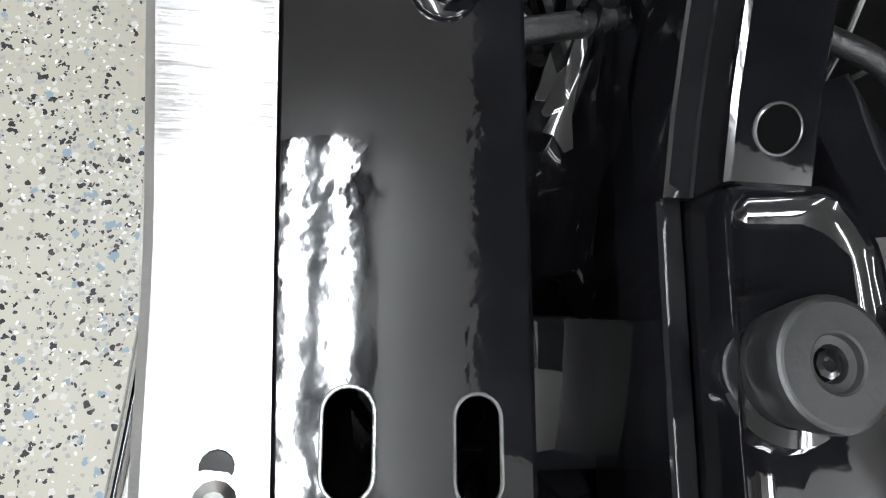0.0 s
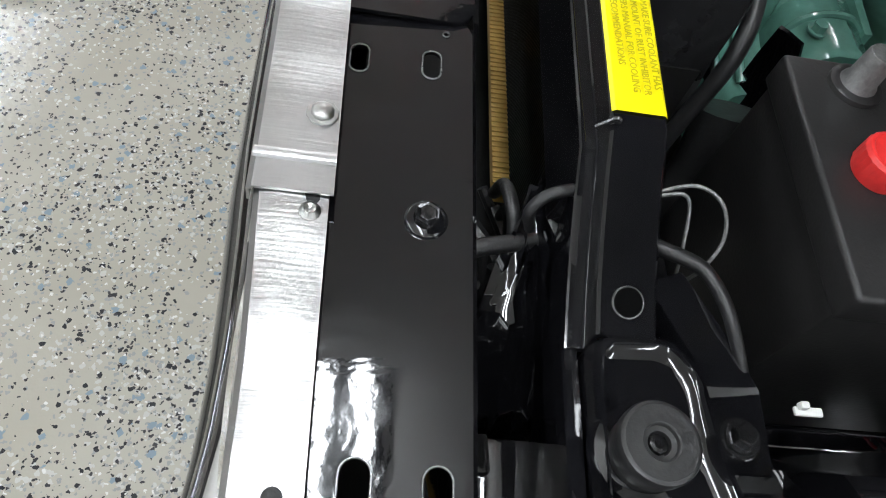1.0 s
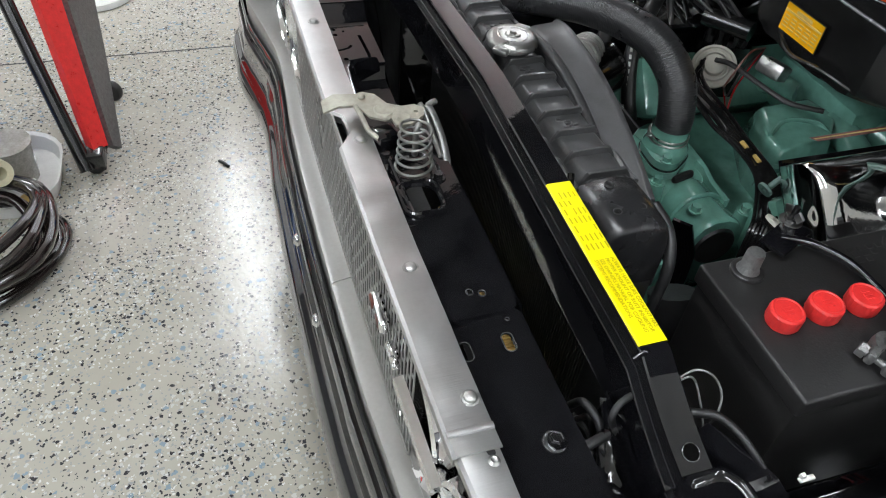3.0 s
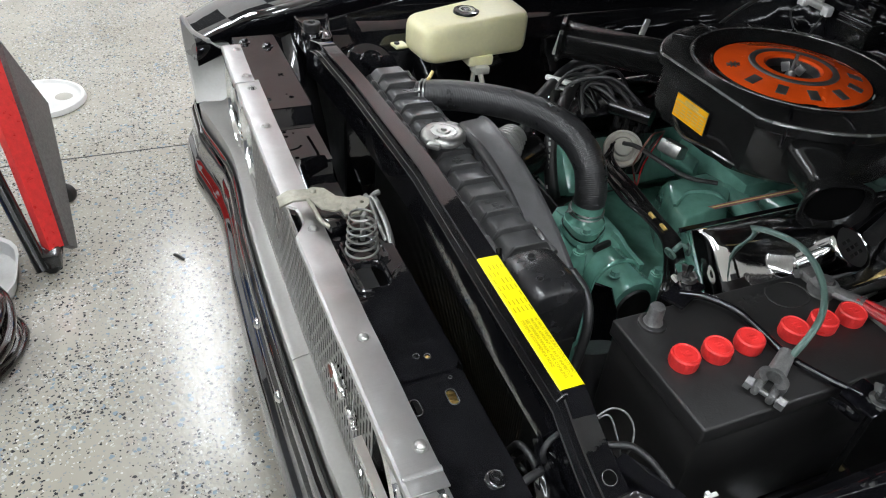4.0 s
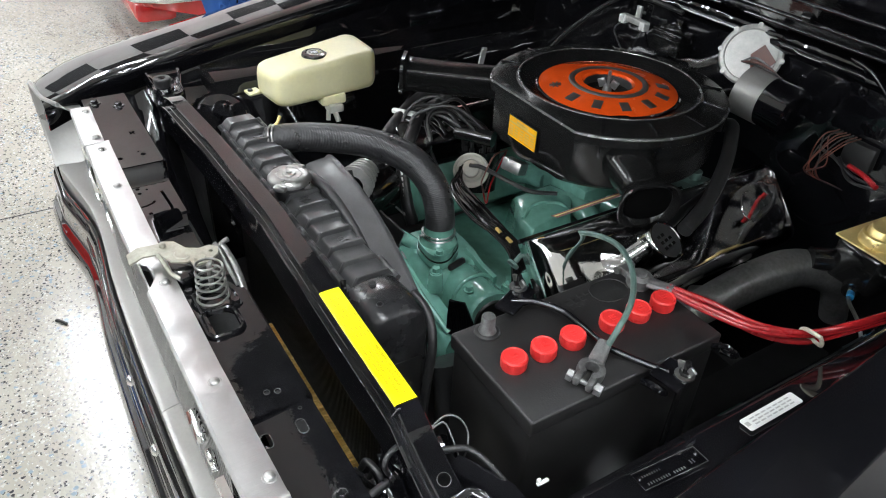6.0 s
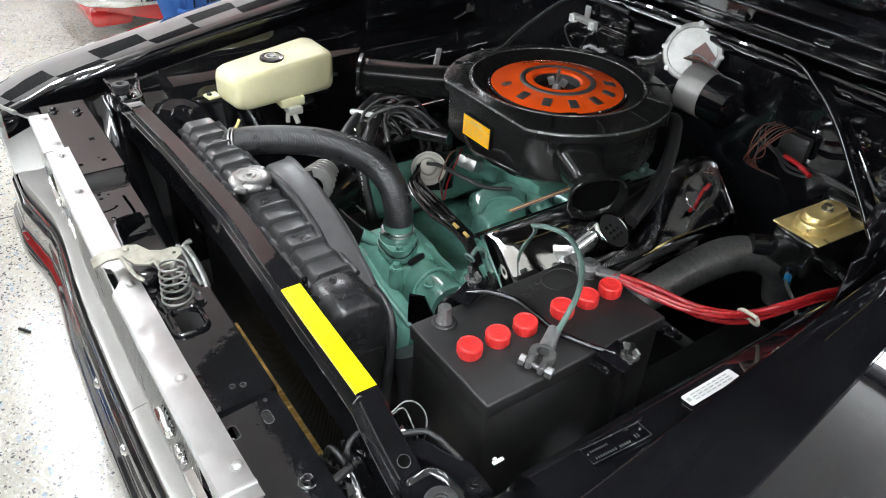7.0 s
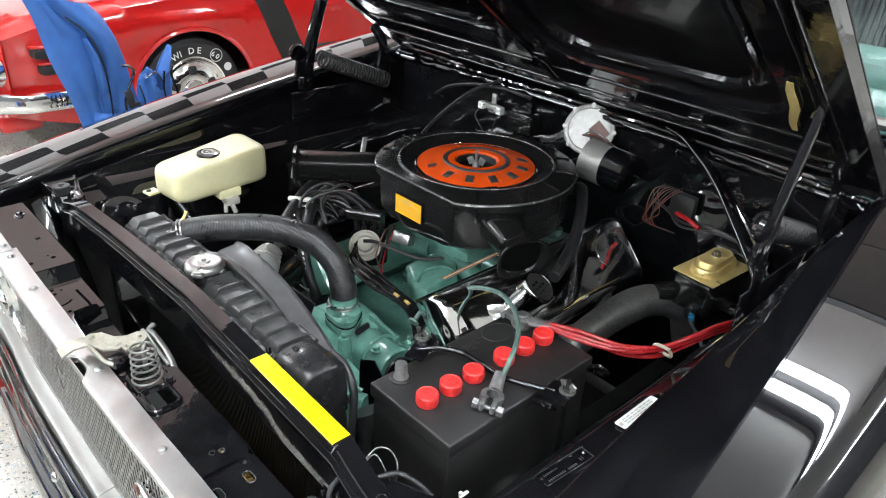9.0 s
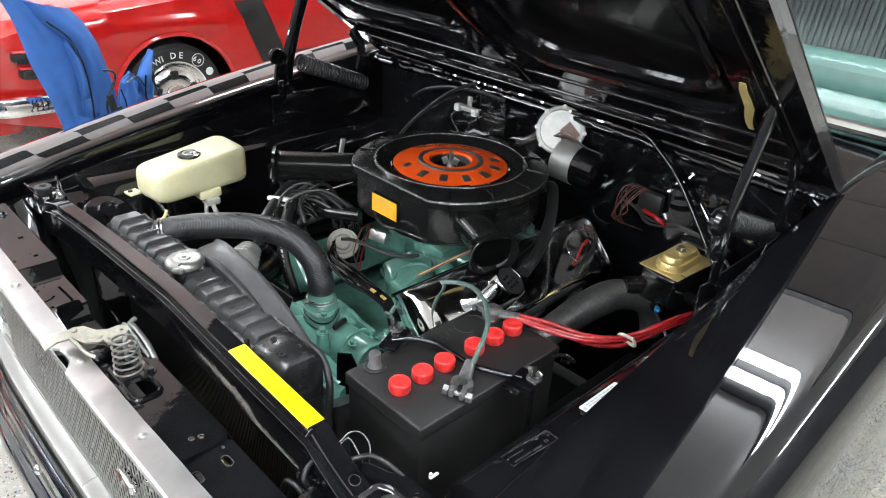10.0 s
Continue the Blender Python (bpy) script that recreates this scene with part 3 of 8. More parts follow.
outer = [(hx0, 0.0), (hx1, 0.0), (hx1, HL), (hx0, HL)]
holes = []
for h in range(2):
    cx = XC + (-0.32, 0.32)[h]
    r = 0.09
    ring = []
    for q, (sx, sy) in enumerate(((1, 1), (-1, 1), (-1, -1), (1, -1))):
        for s in range(7):
            a = math.pi / 2 * (q + s / 6)
            ring.append((cx + sx * (0.26 - r) + r * math.cos(a), 0.63 + sy * (0.38 - r) + r * math.sin(a)))
    holes.append(ring)
plate(bm, outer, holes, -0.013, 0.012)
hm = Matrix((((1, 0, 0, 0)), ((0, HU.y, HN.y, H0.y)), ((0, HU.z, HN.z, H0.z)), ((0, 0, 0, 1))))
bmesh.ops.transform(bm, matrix=hm, verts=bm.verts)
inner = part("hood_inner_frame", bm, HOODIN, car, "black stamped hood inner panel", sharp=30)
bm = bmesh.new()
for cx in (XC - 0.32, XC + 0.32):
    for wv, lv, dep in ((0.53, 0.77, 0.006), (0.44, 0.66, 0.014)):
        pts = []
        for q, (sx, sy) in enumerate(((1, 1), (-1, 1), (-1, -1), (1, -1))):
            for s in range(5):
                a = math.pi / 2 * (q + s / 4)
                pts.append(hood_at(cx + sx * (wv / 2 - 0.09) + 0.09 * math.cos(a), 0.63 + sy * (lv / 2 - 0.09) + 0.09 * math.sin(a), -0.018 + dep))
        tube(bm, pts + pts[:2], 0.012, n=8, straight=True)
part("stamped_bead", bm, HOODIN, inner)
for s in (0.06, 0.115, 0.20):
    for xa, xb in ((hx0 + 0.06, XC - 0.03), (XC + 0.03, hx1 - 0.06)):
        part("pressed_line", tube(bmesh.new(), [hood_at(xa, s, -0.0255), hood_at(xb, s, -0.0255)], 0.004, n=10, straight=True), BAY, inner)
# gold patch that paints a yellowish reflection on the inner panel
bm = bmesh.new()
loft(bm, [[hood_at(-0.553 - 0.03 * u + e * (0.35 + 0.65 * math.sin(math.pi * min(1.0, 0.15 + 0.75 * (1 - u)))) + 0.003 * math.sin(9 * u), 0.235 + 0.19 * u, -0.029) for u in (0, 0.15, 0.3, 0.5, 0.7, 0.85, 1.0)] for e in (-0.010, -0.002, 0.007)])
part("sticker", thicken(bm, 0.001), GOLD_REFLECTION, inner, "ragged gold patch painted for a reflection")
for side in (-1, 1):
    for e in (0.045, 0.062):
        x = (hx0 + e) if side < 0 else (hx1 - e)
        part("pressed_line", tube(bmesh.new(), [hood_at(x, 0.16, -0.0255), hood_at(x, 0.6, -0.0265), hood_at(x, HL - 0.1, -0.0255)], 0.0035, n=8), BAY, inner)
part("centre_rib", tube(bmesh.new(), [hood_at(XC, 0.14, -0.026), hood_at(XC, 0.6, -0.030), hood_at(XC, HL - 0.12, -0.026)], 0.012, n=10, flat=0.5), BAY, inner)
for x, s0, w, h in ((XC - 0.02, 0.24, 0.05, 0.05), (XC - 0.36, 0.135, 0.03, 0.02), (XC - 0.20, 0.14, 0.02, 0.02), (XC + 0.30, 0.13, 0.03, 0.02)):
    part("hood_clip", box(bmesh.new(), hood_at(x, s0, -0.028), (w, h, 0.008), 0.003, (36, 0, 0)), SATIN, inner)

# hinges with coil springs


def hinge(side):
    x = XC + side * (0.668 if side > 0 else 0.640)
    bm = bmesh.new()
    box(bm, (x + side * 0.005, -0.95, 0.915), (0.005, 0.32, 0.10), 0.002)
    box(bm, (x + side * 0.006, -0.838, 0.968), (0.005, 0.044, 0.07), 0.002)
    t = part("hood_hinge", bm, BAY, car, "black hood hinge with a heavy coil spring")
    bm = bmesh.new()
    tube(bm, [(x, -0.838, 1.005), (x, -0.848, 1.06), (x, -0.868, 1.13), (x, -0.915, 1.26)], 0.009, n=8, flat=2.2)
    part("long_arm", bm, BAY, t)
    bm = bmesh.new()
    tube(bm, [(x, -1.09, 0.975), (x, -1.105, 1.06), (x, -1.07, 1.12)], 0.008, n=8, flat=2.0)
    part("short_arm", bm, BAY, t)
    bm = bmesh.new()
    a, b = Vector((x - side * 0.018, -0.872, 1.055)), Vector((x - side * 0.018, -1.10, 0.962))
    d = (b - a)
    u = d.cross(Vector((1, 0, 0))).normalized()
    pts = [a + d * (k / 260) + (Vector((1, 0, 0)) * math.cos(k * 0.55) + u * math.sin(k * 0.55)) * 0.021 for k in range(261)]
    tube(bm, pts, 0.0035, n=6, straight=True)
    part("coil_spring", bm, LOOM, t, "dull black tension spring")
    bm = bmesh.new()
    lathe(bm, [(0, -0.008), (0.020, -0.008), (0.023, 0), (0.020, 0.008), (0, 0.008)], pose(x, -0.81, 1.075, 0, 90, 0), n=20)
    box(bm, (x, -0.822, 1.045), (0.014, 0.034, 0.075), 0.006, (12, 0, 0))
    part("pivot", bm, BAY, t)


hinge(-1)
hinge(1)

# ---- front support ----


def bow(x):
    return 0.010 - 0.0095 * ((x - 0.1) / 0.65) ** 2


ZD = 0.843
bm = bmesh.new()


def rims(holes, z, parent, tilt=0.0):
    """Rounded edges of the holes in a panel, in a pale grey that paints their glints."""
    for ring in holes:
        pts = [Vector((x, y, z - tilt * (y + 0.04) + 0.0003)) for x, y in ring]
        part("hole_rim", tube(bmesh.new(), pts + pts[:2], 0.0006, n=6, straight=True), EDGE_GREY, parent, "hole edge with its glint painted grey")


def panel(x0, x1, z, holes, rear=-0.082, front=0.006, r=0.012, tilt=0.0):
    """A deck panel with rounded rear corners, holes and a rear flange."""
    bm = bmesh.new()
    ring = [(x0, front), (x0, rear + r), (x0 + r * 0.3, rear + r * 0.3), (x0 + r, rear), (x1 - r, rear), (x1 - r * 0.3, rear + r * 0.3), (x1, rear + r), (x1, front)]
    plate(bm, ring, holes, lambda x, y: z - tilt * (y + 0.04), 0.0025)
    loft_rows = []
    for x in (x0 + 0.004, x1 - 0.004):
        loft_rows.append([Vector((x, rear + 0.001, z - 0.0005)), Vector((x, rear - 0.003, z - 0.003)), Vector((x, rear - 0.004, z - 0.010)), Vector((x, rear - 0.004, z - 0.05)), Vector((x, rear - 0.001, z - 0.05)), Vector((x, rear - 0.001, z - 0.006))])
    loft(bm, loft_rows, closed=True, caps=True)
    return bm


HOLES_L = [slot(-0.356, -0.016, 0.022, 0.011), slot(-0.356, -0.058, 0.022, 0.011), slot(-0.600, -0.032, 0.030, 0.014), slot(-0.602, -0.067, 0.030, 0.013), slot(-0.33, -0.066, 0.004, 0.004)]
deck_l = part("deck_panel", panel(-0.66, -0.316, ZD, HOLES_L, tilt=0.05), DECK, car, "glossy black radiator support panel, scuffed")
rims(HOLES_L, ZD, deck_l, 0.05)
HOLES_C = [slot(-0.292, -0.040, 0.008, 0.007), slot(-0.296, -0.052, 0.008, 0.007), slot(-0.09, -0.025, 0.006, 0.006)]
deck_c = part("deck_panel", panel(-0.322, 0.035, ZD + 0.005, [slot(-0.147, -0.033, 0.050, 0.042, 5)] + HOLES_C, rear=-0.083), DECK, car, "glossy black latch panel with a square opening")
rims(HOLES_C, ZD + 0.005, deck_c)
bm = bmesh.new()
ring = []
for q, (sx, sy) in enumerate(((1, 1), (-1, 1), (-1, -1), (1, -1))):
    for s in range(5):
        a = math.pi / 2 * (q + s / 4)
        ring.append(Vector((-0.147 + sx * 0.0155 + 0.011 * math.cos(a), -0.033 + sy * 0.0115 + 0.011 * math.sin(a), ZD + 0.006)))
tube(bm, ring + ring[:2], 0.004, n=8, straight=True)
for yy in (0.0, -0.012):
    tube(bm, [(-0.17, yy - 0.004, ZD + 0.006), (-0.03, yy - 0.002, ZD + 0.006)], 0.0035, n=8, straight=True)
part("rolled_rim", bm, DECK, deck_c)
part("deck_panel", panel(0.333, 0.66, ZD + 0.003, [[(0.466 + (0.0075 if k % 3 else 0.0035) * math.cos(k * math.pi / 6), -0.052 + (0.0065 if k % 3 else 0.0035) * math.sin(k * math.pi / 6)) for k in range(12)], slot(0.370, -0.011, 0.010, 0.009), slot(0.371, -0.051, 0.010, 0.009), slot(0.384, -0.045, 0.004, 0.004)], rear=-0.078, r=0.004), DECK, car, "glossy black radiator support panel")
# stepped centre section: sloping faces, slotted lower plate and a recess with rounded corners
bm = bmesh.new()
loft(bm, [[Vector((x, y, z)) for x, z in ((0.336, ZD + 0.002), (0.331, ZD + 0.001), (0.326, ZD - 0.003), (0.306, ZD - 0.017), (0.302, ZD - 0.0185), (0.296, ZD - 0.019))] for y in (0.006, -0.03, -0.0745)])
part("stepped_face", thicken(bm, 0.002), DECK, deck_c, sharp=50)
bm = bmesh.new()
loft(bm, [[Vector((x, y, z)) for x, z in ((0.186, ZD - 0.019), (0.181, ZD - 0.0195), (0.178, ZD - 0.023), (0.172, ZD - 0.040), (0.168, ZD - 0.0425), (0.10, ZD - 0.043), (0.02, ZD - 0.043))] for y in (-0.018, -0.04, -0.072)])
part("stepped_face", thicken(bm, 0.002), DECK, deck_c, sharp=50)


def corner_slot(pts, w):
    """Outline of a bent slot of width w along the points."""
    left, right = [], []
    p = [Vector((*q, 0)) for q in pts]
    for k, c in enumerate(p):
        d = (p[min(k + 1, len(p) - 1)] - p[max(k - 1, 0)]).normalized()
        n_ = Vector((-d.y, d.x, 0)) * w / 2
        left.append((c.x + n_.x, c.y + n_.y))
        right.append((c.x - n_.x, c.y - n_.y))
    return left + right[::-1]


bm = plate(bmesh.new(), [(0.300, 0.006), (0.300, -0.070), (0.296, -0.074), (0.183, -0.074), (0.183, 0.006)],
           [corner_slot([(0.266, -0.053), (0.235, -0.0545), (0.208, -0.0555), (0.199, -0.0545), (0.1945, -0.050), (0.194, -0.042)], 0.005),
            corner_slot([(0.238, -0.036), (0.231, -0.030), (0.227, -0.020), (0.226, -0.008)], 0.0045),
            slot(0.288, -0.018, 0.008, 0.007), slot(0.272, -0.018, 0.008, 0.007), slot(0.281, -0.032, 0.005, 0.004), slot(0.200, -0.020, 0.008, 0.007)], ZD - 0.019, 0.003)
part("slotted_plate", bm, DECK, deck_c, "stamped black plate with bent slots")
bm = bmesh.new()
rim = [(0.176, -0.060), (0.172, -0.030), (0.166, -0.021), (0.156, -0.0165), (0.12, -0.0145), (0.08, -0.013), (0.03, -0.012)]
loft(bm, [[Vector((x, y + e, z)) for x, y in rim] for e, z in ((0.020, ZD - 0.0045), (0.004, ZD - 0.005), (0.0, ZD - 0.007), (-0.003, ZD - 0.014), (-0.006, ZD - 0.042))])
part("recess_wall", thicken(bm, 0.002), DECK, deck_c, sharp=50)
part("front_ledge", box(bmesh.new(), (0.10, 0.004, ZD - 0.006), (0.17, 0.018, 0.003), 0.001), DECK, deck_c)
part("side_step", box(bmesh.new(), (0.026, -0.035, ZD - 0.012), (0.010, 0.086, 0.030), 0.004), DECK, deck_c)
for q in ((-0.464, -0.058, ZD + 0.001), (0.60, -0.055, ZD + 0.003), (0.63, -0.015, ZD + 0.003)):
    bm = bmesh.new()
    lathe(bm, [(0, 0.0078), (0.0042, 0.0078), (0.0050, 0.0070), (0.0062, 0.0078), (0.0070, 0.0066), (0.0072, 0.0024)], pose(*q), n=6)
    fb = part("flange_bolt", bm, BOLT, deck_l, "black flange bolt", sharp=20)
    part("washer", lathe(bmesh.new(), [(0.0070, 0.0026), (0.0098, 0.0022), (0.0112, 0.0010), (0.0116, -0.0008)], pose(*q), n=28), DECK, fb)

# aluminium top strip in three lengths
def strip(x0, x1, z, front, rear, lip=0.012):
    """A folded sheet strip: front and rear are offsets from the bowed nose line, or functions of x."""
    bm = bmesh.new()
    n = max(2, int((x1 - x0) / 0.012))
    secs = []
    for k in range(n + 1):
        x = x0 + (x1 - x0) * k / n
        f = bow(x) + (front(x) if callable(front) else front)
        r = bow(x) + rear
        dz = 0.0006 * math.sin(37 * x) + 0.0004 * math.sin(91 * x) + 0.0022 * math.exp(-(((x + 0.018) / 0.016) ** 2))
        row = [(r, 0.0), (r + (f - r) * 0.3, 0.0004 + 0.0005 * math.sin(140 * x)), (r + (f - r) * 0.65, 0.0006 + 0.0005 * math.sin(111 * x + 2)), (f - 0.003, 0.0), (f, -0.003), (f, -lip), (f - 0.0015, -lip), (f - 0.0015, -0.0035), (f - 0.004, -0.0015), (r, -0.0015)]
        secs.append([Vector((x, y, z + dz + h)) for y, h in row])
    return loft(bm, secs, closed=True, caps=True)


def notched(x):
    """Front edge of the centre strip, cut back round the latch lever."""
    return 0.0290 - 0.0165 * max(0.0, 1 - abs((x + 0.002) / 0.034) ** 4)


trim = thing("grille_trim", (0.0, 0.0, ZD), "bright aluminium grille top strip, scratched and riveted", "trim strip")
part("end_strip", strip(-0.66, -0.440, ZD + 0.0075, lambda x: 0.0215 + 0.045 * max(0.0, x + 0.545), -0.0115), ALU, trim, "scratched aluminium end strip", sharp=25)
part("centre_strip", strip(-0.462, 0.438, ZD + 0.0105, notched, -0.0135), ALU, trim, "brushed aluminium centre strip", sharp=25)
part("far_strip", strip(0.430, 0.602, ZD + 0.0120, 0.0310, -0.006), ALU, trim, "aluminium end strip", sharp=25)
bm = bmesh.new()
tube(bm, [(-0.441, bow(-0.44) + e, ZD + 0.0115) for e in (-0.0135, 0.0, 0.014, 0.0275)], 0.0035, n=8, flat=0.6)
part("joint_band", bm, ALU, trim)
for x, y in ((-0.411, 0.000), (-0.252, 0.009), (-0.034, 0.011), (0.263, 0.015), (0.405, 0.012), (0.455, 0.012), (0.575, 0.010)):
    bm = lathe(bmesh.new(), [(0, 0.0036), (0.0045, 0.0034), (0.0060, 0.0022), (0.0064, 0.0004), (0.0085, 0.0002), (0.0090, -0.0006)], pose(x, y, ZD + (0.0135 if x > 0.44 else 0.0112)), n=10)
    part("rivet", bm, STEEL, trim, "flat grey rivet head")
for x in (-0.469, -0.611):
    bm = bmesh.new()
    lathe(bm, [(0, 0.002), (0.003, 0.0035), (0.0055, 0.001), (0.0055, 0)], pose(x - 0.002, 0.0, ZD + 0.0080), n=12)
    part("screw", bm, STEEL, trim, "cross-head screw in a slotted hole")
    # black disc paints the shade of the hole, which isn't cut
    part("screw_hole", lathe(bmesh.new(), [(0, 0.0003), (0.0042, 0.0003), (0.0048, -0.0003)], pose(x + 0.006, 0.0, ZD + 0.0082), n=14), DULL, trim)

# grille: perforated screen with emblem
# the black sheet paints the shade behind the screen
grille = part("grille_backing", thicken(loft(bmesh.new(), [[Vector((-0.36 + 0.04 * k, bow(-0.36 + 0.04 * k) + e, z)) for e, z in ((0.015, 0.845), (0.015, 0.66))] for k in range(19)]), 0.002), VOID, car, "black sheet painted for the shade behind the grille")
bm = bmesh.new()
verts, faces = [], []


def bar(c, s):
    k = len(verts)
    for dx in (-0.5, 0.5):
        for dy in (-0.5, 0.5):
            for dz in (-0.5, 0.5):
                verts.append((c[0] + dx * s[0], c[1] + dy * s[1], c[2] + dz * s[2]))
    for q in ((0, 1, 3, 2), (4, 6, 7, 5), (0, 4, 5, 1), (2, 3, 7, 6), (0, 2, 6, 4), (1, 5, 7, 3)):
        faces.append([k + i for i in q])


for k in range(65):
    x = -0.345 + 0.0105 * k
    tilt = bow(x) + 0.0230
    bar((x, tilt, 0.752), (0.0040, 0.0010, 0.186))
    for q in range(6):
        bar((x + 0.00525, tilt - 0.0002, 0.676 + 0.030 * q + (0.015 if k % 2 else 0)), (0.0068, 0.0008, 0.0046))
for zz in (0.845, 0.661):
    for k in range(34):
        x = -0.335 + 0.0203 * k
        bar((x, bow(x) + 0.0235, zz), (0.0207, 0.0022, 0.012))
me = bpy.data.meshes.new("grille_screen")
me.from_pydata(verts, [], faces)
me.materials.append(SILVER)
ob = tagged(new("grille_screen", me), "perforated silver grille screen with narrow slots", kind="stuff")
ob.parent = grille
bm = bmesh.new()
box(bm, (-0.243, bow(-0.24) + 0.0300, 0.784), (0.054, 0.012, 0.017), 0.004, (0, 6, -2), segments=3)
em = part("emblem", bm, CHROME, grille, "chrome grille emblem")
for ex, ew in ((-0.228, 0.015), (-0.256, 0.014)):
    part("emblem_inlay", box(bmesh.new(), (ex, bow(-0.24) + 0.0357, 0.786), (ew, 0.003, 0.010), 0.001, (0, 6, -2)), BROWN, em, "copper-red inlay")
bm = bmesh.new()
box(bm, (-0.291, bow(-0.29) + 0.0295, 0.776), (0.026, 0.010, 0.012), 0.003, (0, 14, -3))
box(bm, (-0.300, bow(-0.29) + 0.0290, 0.769), (0.020, 0.009, 0.006), 0.002, (0, 14, -3))
part("emblem_wing", bm, CHROME, em)
bm = bmesh.new()
loft(bm, [[Vector((x, bow(x) + y, 0.760 + z)) for y, z in ((0.024, 0.006), (0.034, 0.004), (0.036, 0.0), (0.034, -0.004), (0.024, -0.006))] for x in (-0.315, -0.36, -0.40, -0.44)], closed=True, caps=True)
part("emblem_bar", bm, CHROME, grille, "chrome accent bar")

# silver ledge under the grille and the chrome bumper
LEDGE = [(0.0, 0.062), (0.15, 0.061), (0.28, 0.058), (0.38, 0.051), (0.46, 0.047), (0.54, 0.049), (0.62, 0.058), (0.70, 0.069), (0.775, 0.078)]


def ledge_y(x):
    """Front edge of the ledge, which dips behind the bumper on both sides."""
    return lerp_table(LEDGE, abs(x - XC))


bm = bmesh.new()
for a, b in ((-0.75, -0.0735), (-0.0720, 0.80)):
    n = 40
    secs = []
    for k in range(n + 1):
        x = a + (b - a) * k / n
        c, e = bow(x) + 0.012, ledge_y(x)
        z = 0.655 - 0.014 * max(0.0, (abs(x - XC) - 0.5) / 0.28)
        secs.append([Vector((x, c + 0.004, z + 0.012)), Vector((x, c + 0.007, z + 0.011)), Vector((x, c + 0.010, z + 0.007)), Vector((x, c + 0.3 * (e - c), z + 0.004)), Vector((x, e - 0.006, z)), Vector((x, e - 0.001, z - 0.003)), Vector((x, e, z - 0.008)), Vector((x, e - 0.002, z - 0.05)), Vector((x, e - 0.012, z - 0.12)), Vector((x, c + 0.004, z - 0.12))])
    loft(bm, secs, closed=True, caps=True)
part("valance_ledge", bm, SILVER, car, "satin silver ledge under the grille, with a seam", sharp=30)
bm = bmesh.new()
secs = []
for k in range(97):
    x = XC - 0.945 + 1.89 * k / 96
    u = abs(x - XC)
    e = ledge_y(min(0.74, u) + XC)
    end = max(0.0, (u - 0.86) / 0.085)
    shut = math.sqrt(max(0.0, 1 - min(1.0, end) ** 2))
    prof = [(-0.004, 0.612), (0.000, 0.628), (0.0035, 0.631), (0.0070, 0.627), (0.0085, 0.618), (0.0095, 0.611), (0.0130, 0.612), (0.0160, 0.606), (0.0170, 0.596), (0.0175, 0.575), (0.0190, 0.552), (0.0240, 0.536), (0.0300, 0.533), (0.0340, 0.526), (0.0385, 0.508), (0.0400, 0.488), (0.0360, 0.466), (0.0260, 0.452), (0.0050, 0.448)]
    secs.append([Vector((x, e + 0.003 + (a - 0.015) * (0.25 + 0.75 * shut) + 0.015 * shut - 0.035 * end ** 2, 0.54 + (z - 0.54 - 0.03 * min(1.0, max(0.0, (u - 0.45) / 0.25))) * (0.35 + 0.65 * shut))) for a, z in prof])
loft(bm, secs)
part("bumper", thicken(bm, 0.003), BUMPER_CHROME, car, "chrome front bumper with rolled ridges", sharp=50)
for x in (-0.055, 0.115):
    part("bumper_bolt", lathe(bmesh.new(), [(0, 0.005), (0.006, 0.0045), (0.010, 0.001), (0.012, -0.002)], pose(x, ledge_y(x) + 0.022, 0.562, -80), n=18), CHROME, car, "round chrome bumper bolt")
part("air_baffle", box(bmesh.new(), (0.02, -0.075, 0.60), (0.96, 0.115, 0.004)), DULL, car, "black air baffle behind the grille")
for s in (-1, 1):
    part("frame_rail", box(bmesh.new(), (XC + s * 0.42, -0.62, 0.43), (0.14, 1.12, 0.12), 0.012), DULL, car, "black frame rail")
part("floor_pan", box(bmesh.new(), (XC, -2.25, 0.30), (1.5, 2.2, 0.03), 0.01), DULL, car, "dark floor pan")
# added dark sheet that hides the bright floor below the engine
part("splash_pan", box(bmesh.new(), (XC, -0.68, 0.27), (0.95, 1.0, 0.01), 0.003), DULL, car, "dark sheet added for the shade under the engine")
part("lower_pan", box(bmesh.new(), (XC, 0.0, 0.42), (1.5, 0.06, 0.20), 0.02), BAY, car, "black lower pan")
for s in (-1, 1):
    bm = bmesh.new()
    rows = []
    for k in range(9):
        y = 0.0 - 0.021 * k
        rows.append([Vector((XC + s * x, y, z + 0.006 * math.sin(2.2 * k))) for x, z in ((0.42, 0.56), (0.50, 0.60), (0.56, 0.66 + 0.008 * (k % 3)), (0.61, 0.72), (0.65, 0.78), (0.69, 0.82))])
    loft(bm, rows)
    part("splash_apron", thicken(bm, 0.003), BAY, car, "creased black splash apron behind the headlights", sharp=20)

# upper tie bar with its two hood rests
def bar_z(x):
    return lerp_table([(-0.66, 0.845), (-0.52, 0.866), (-0.47, 0.886), (-0.435, 0.905), (-0.30, 0.9075), (0.0, 0.9065), (0.30, 0.902), (0.48, 0.896), (0.56, 0.872)], x)


def bar_y(x):
    return lerp_table([(-0.66, -0.148), (-0.5, -0.150), (-0.3, -0.153), (0.0, -0.163), (0.25, -0.156), (0.48, -0.145), (0.56, -0.142)], x)


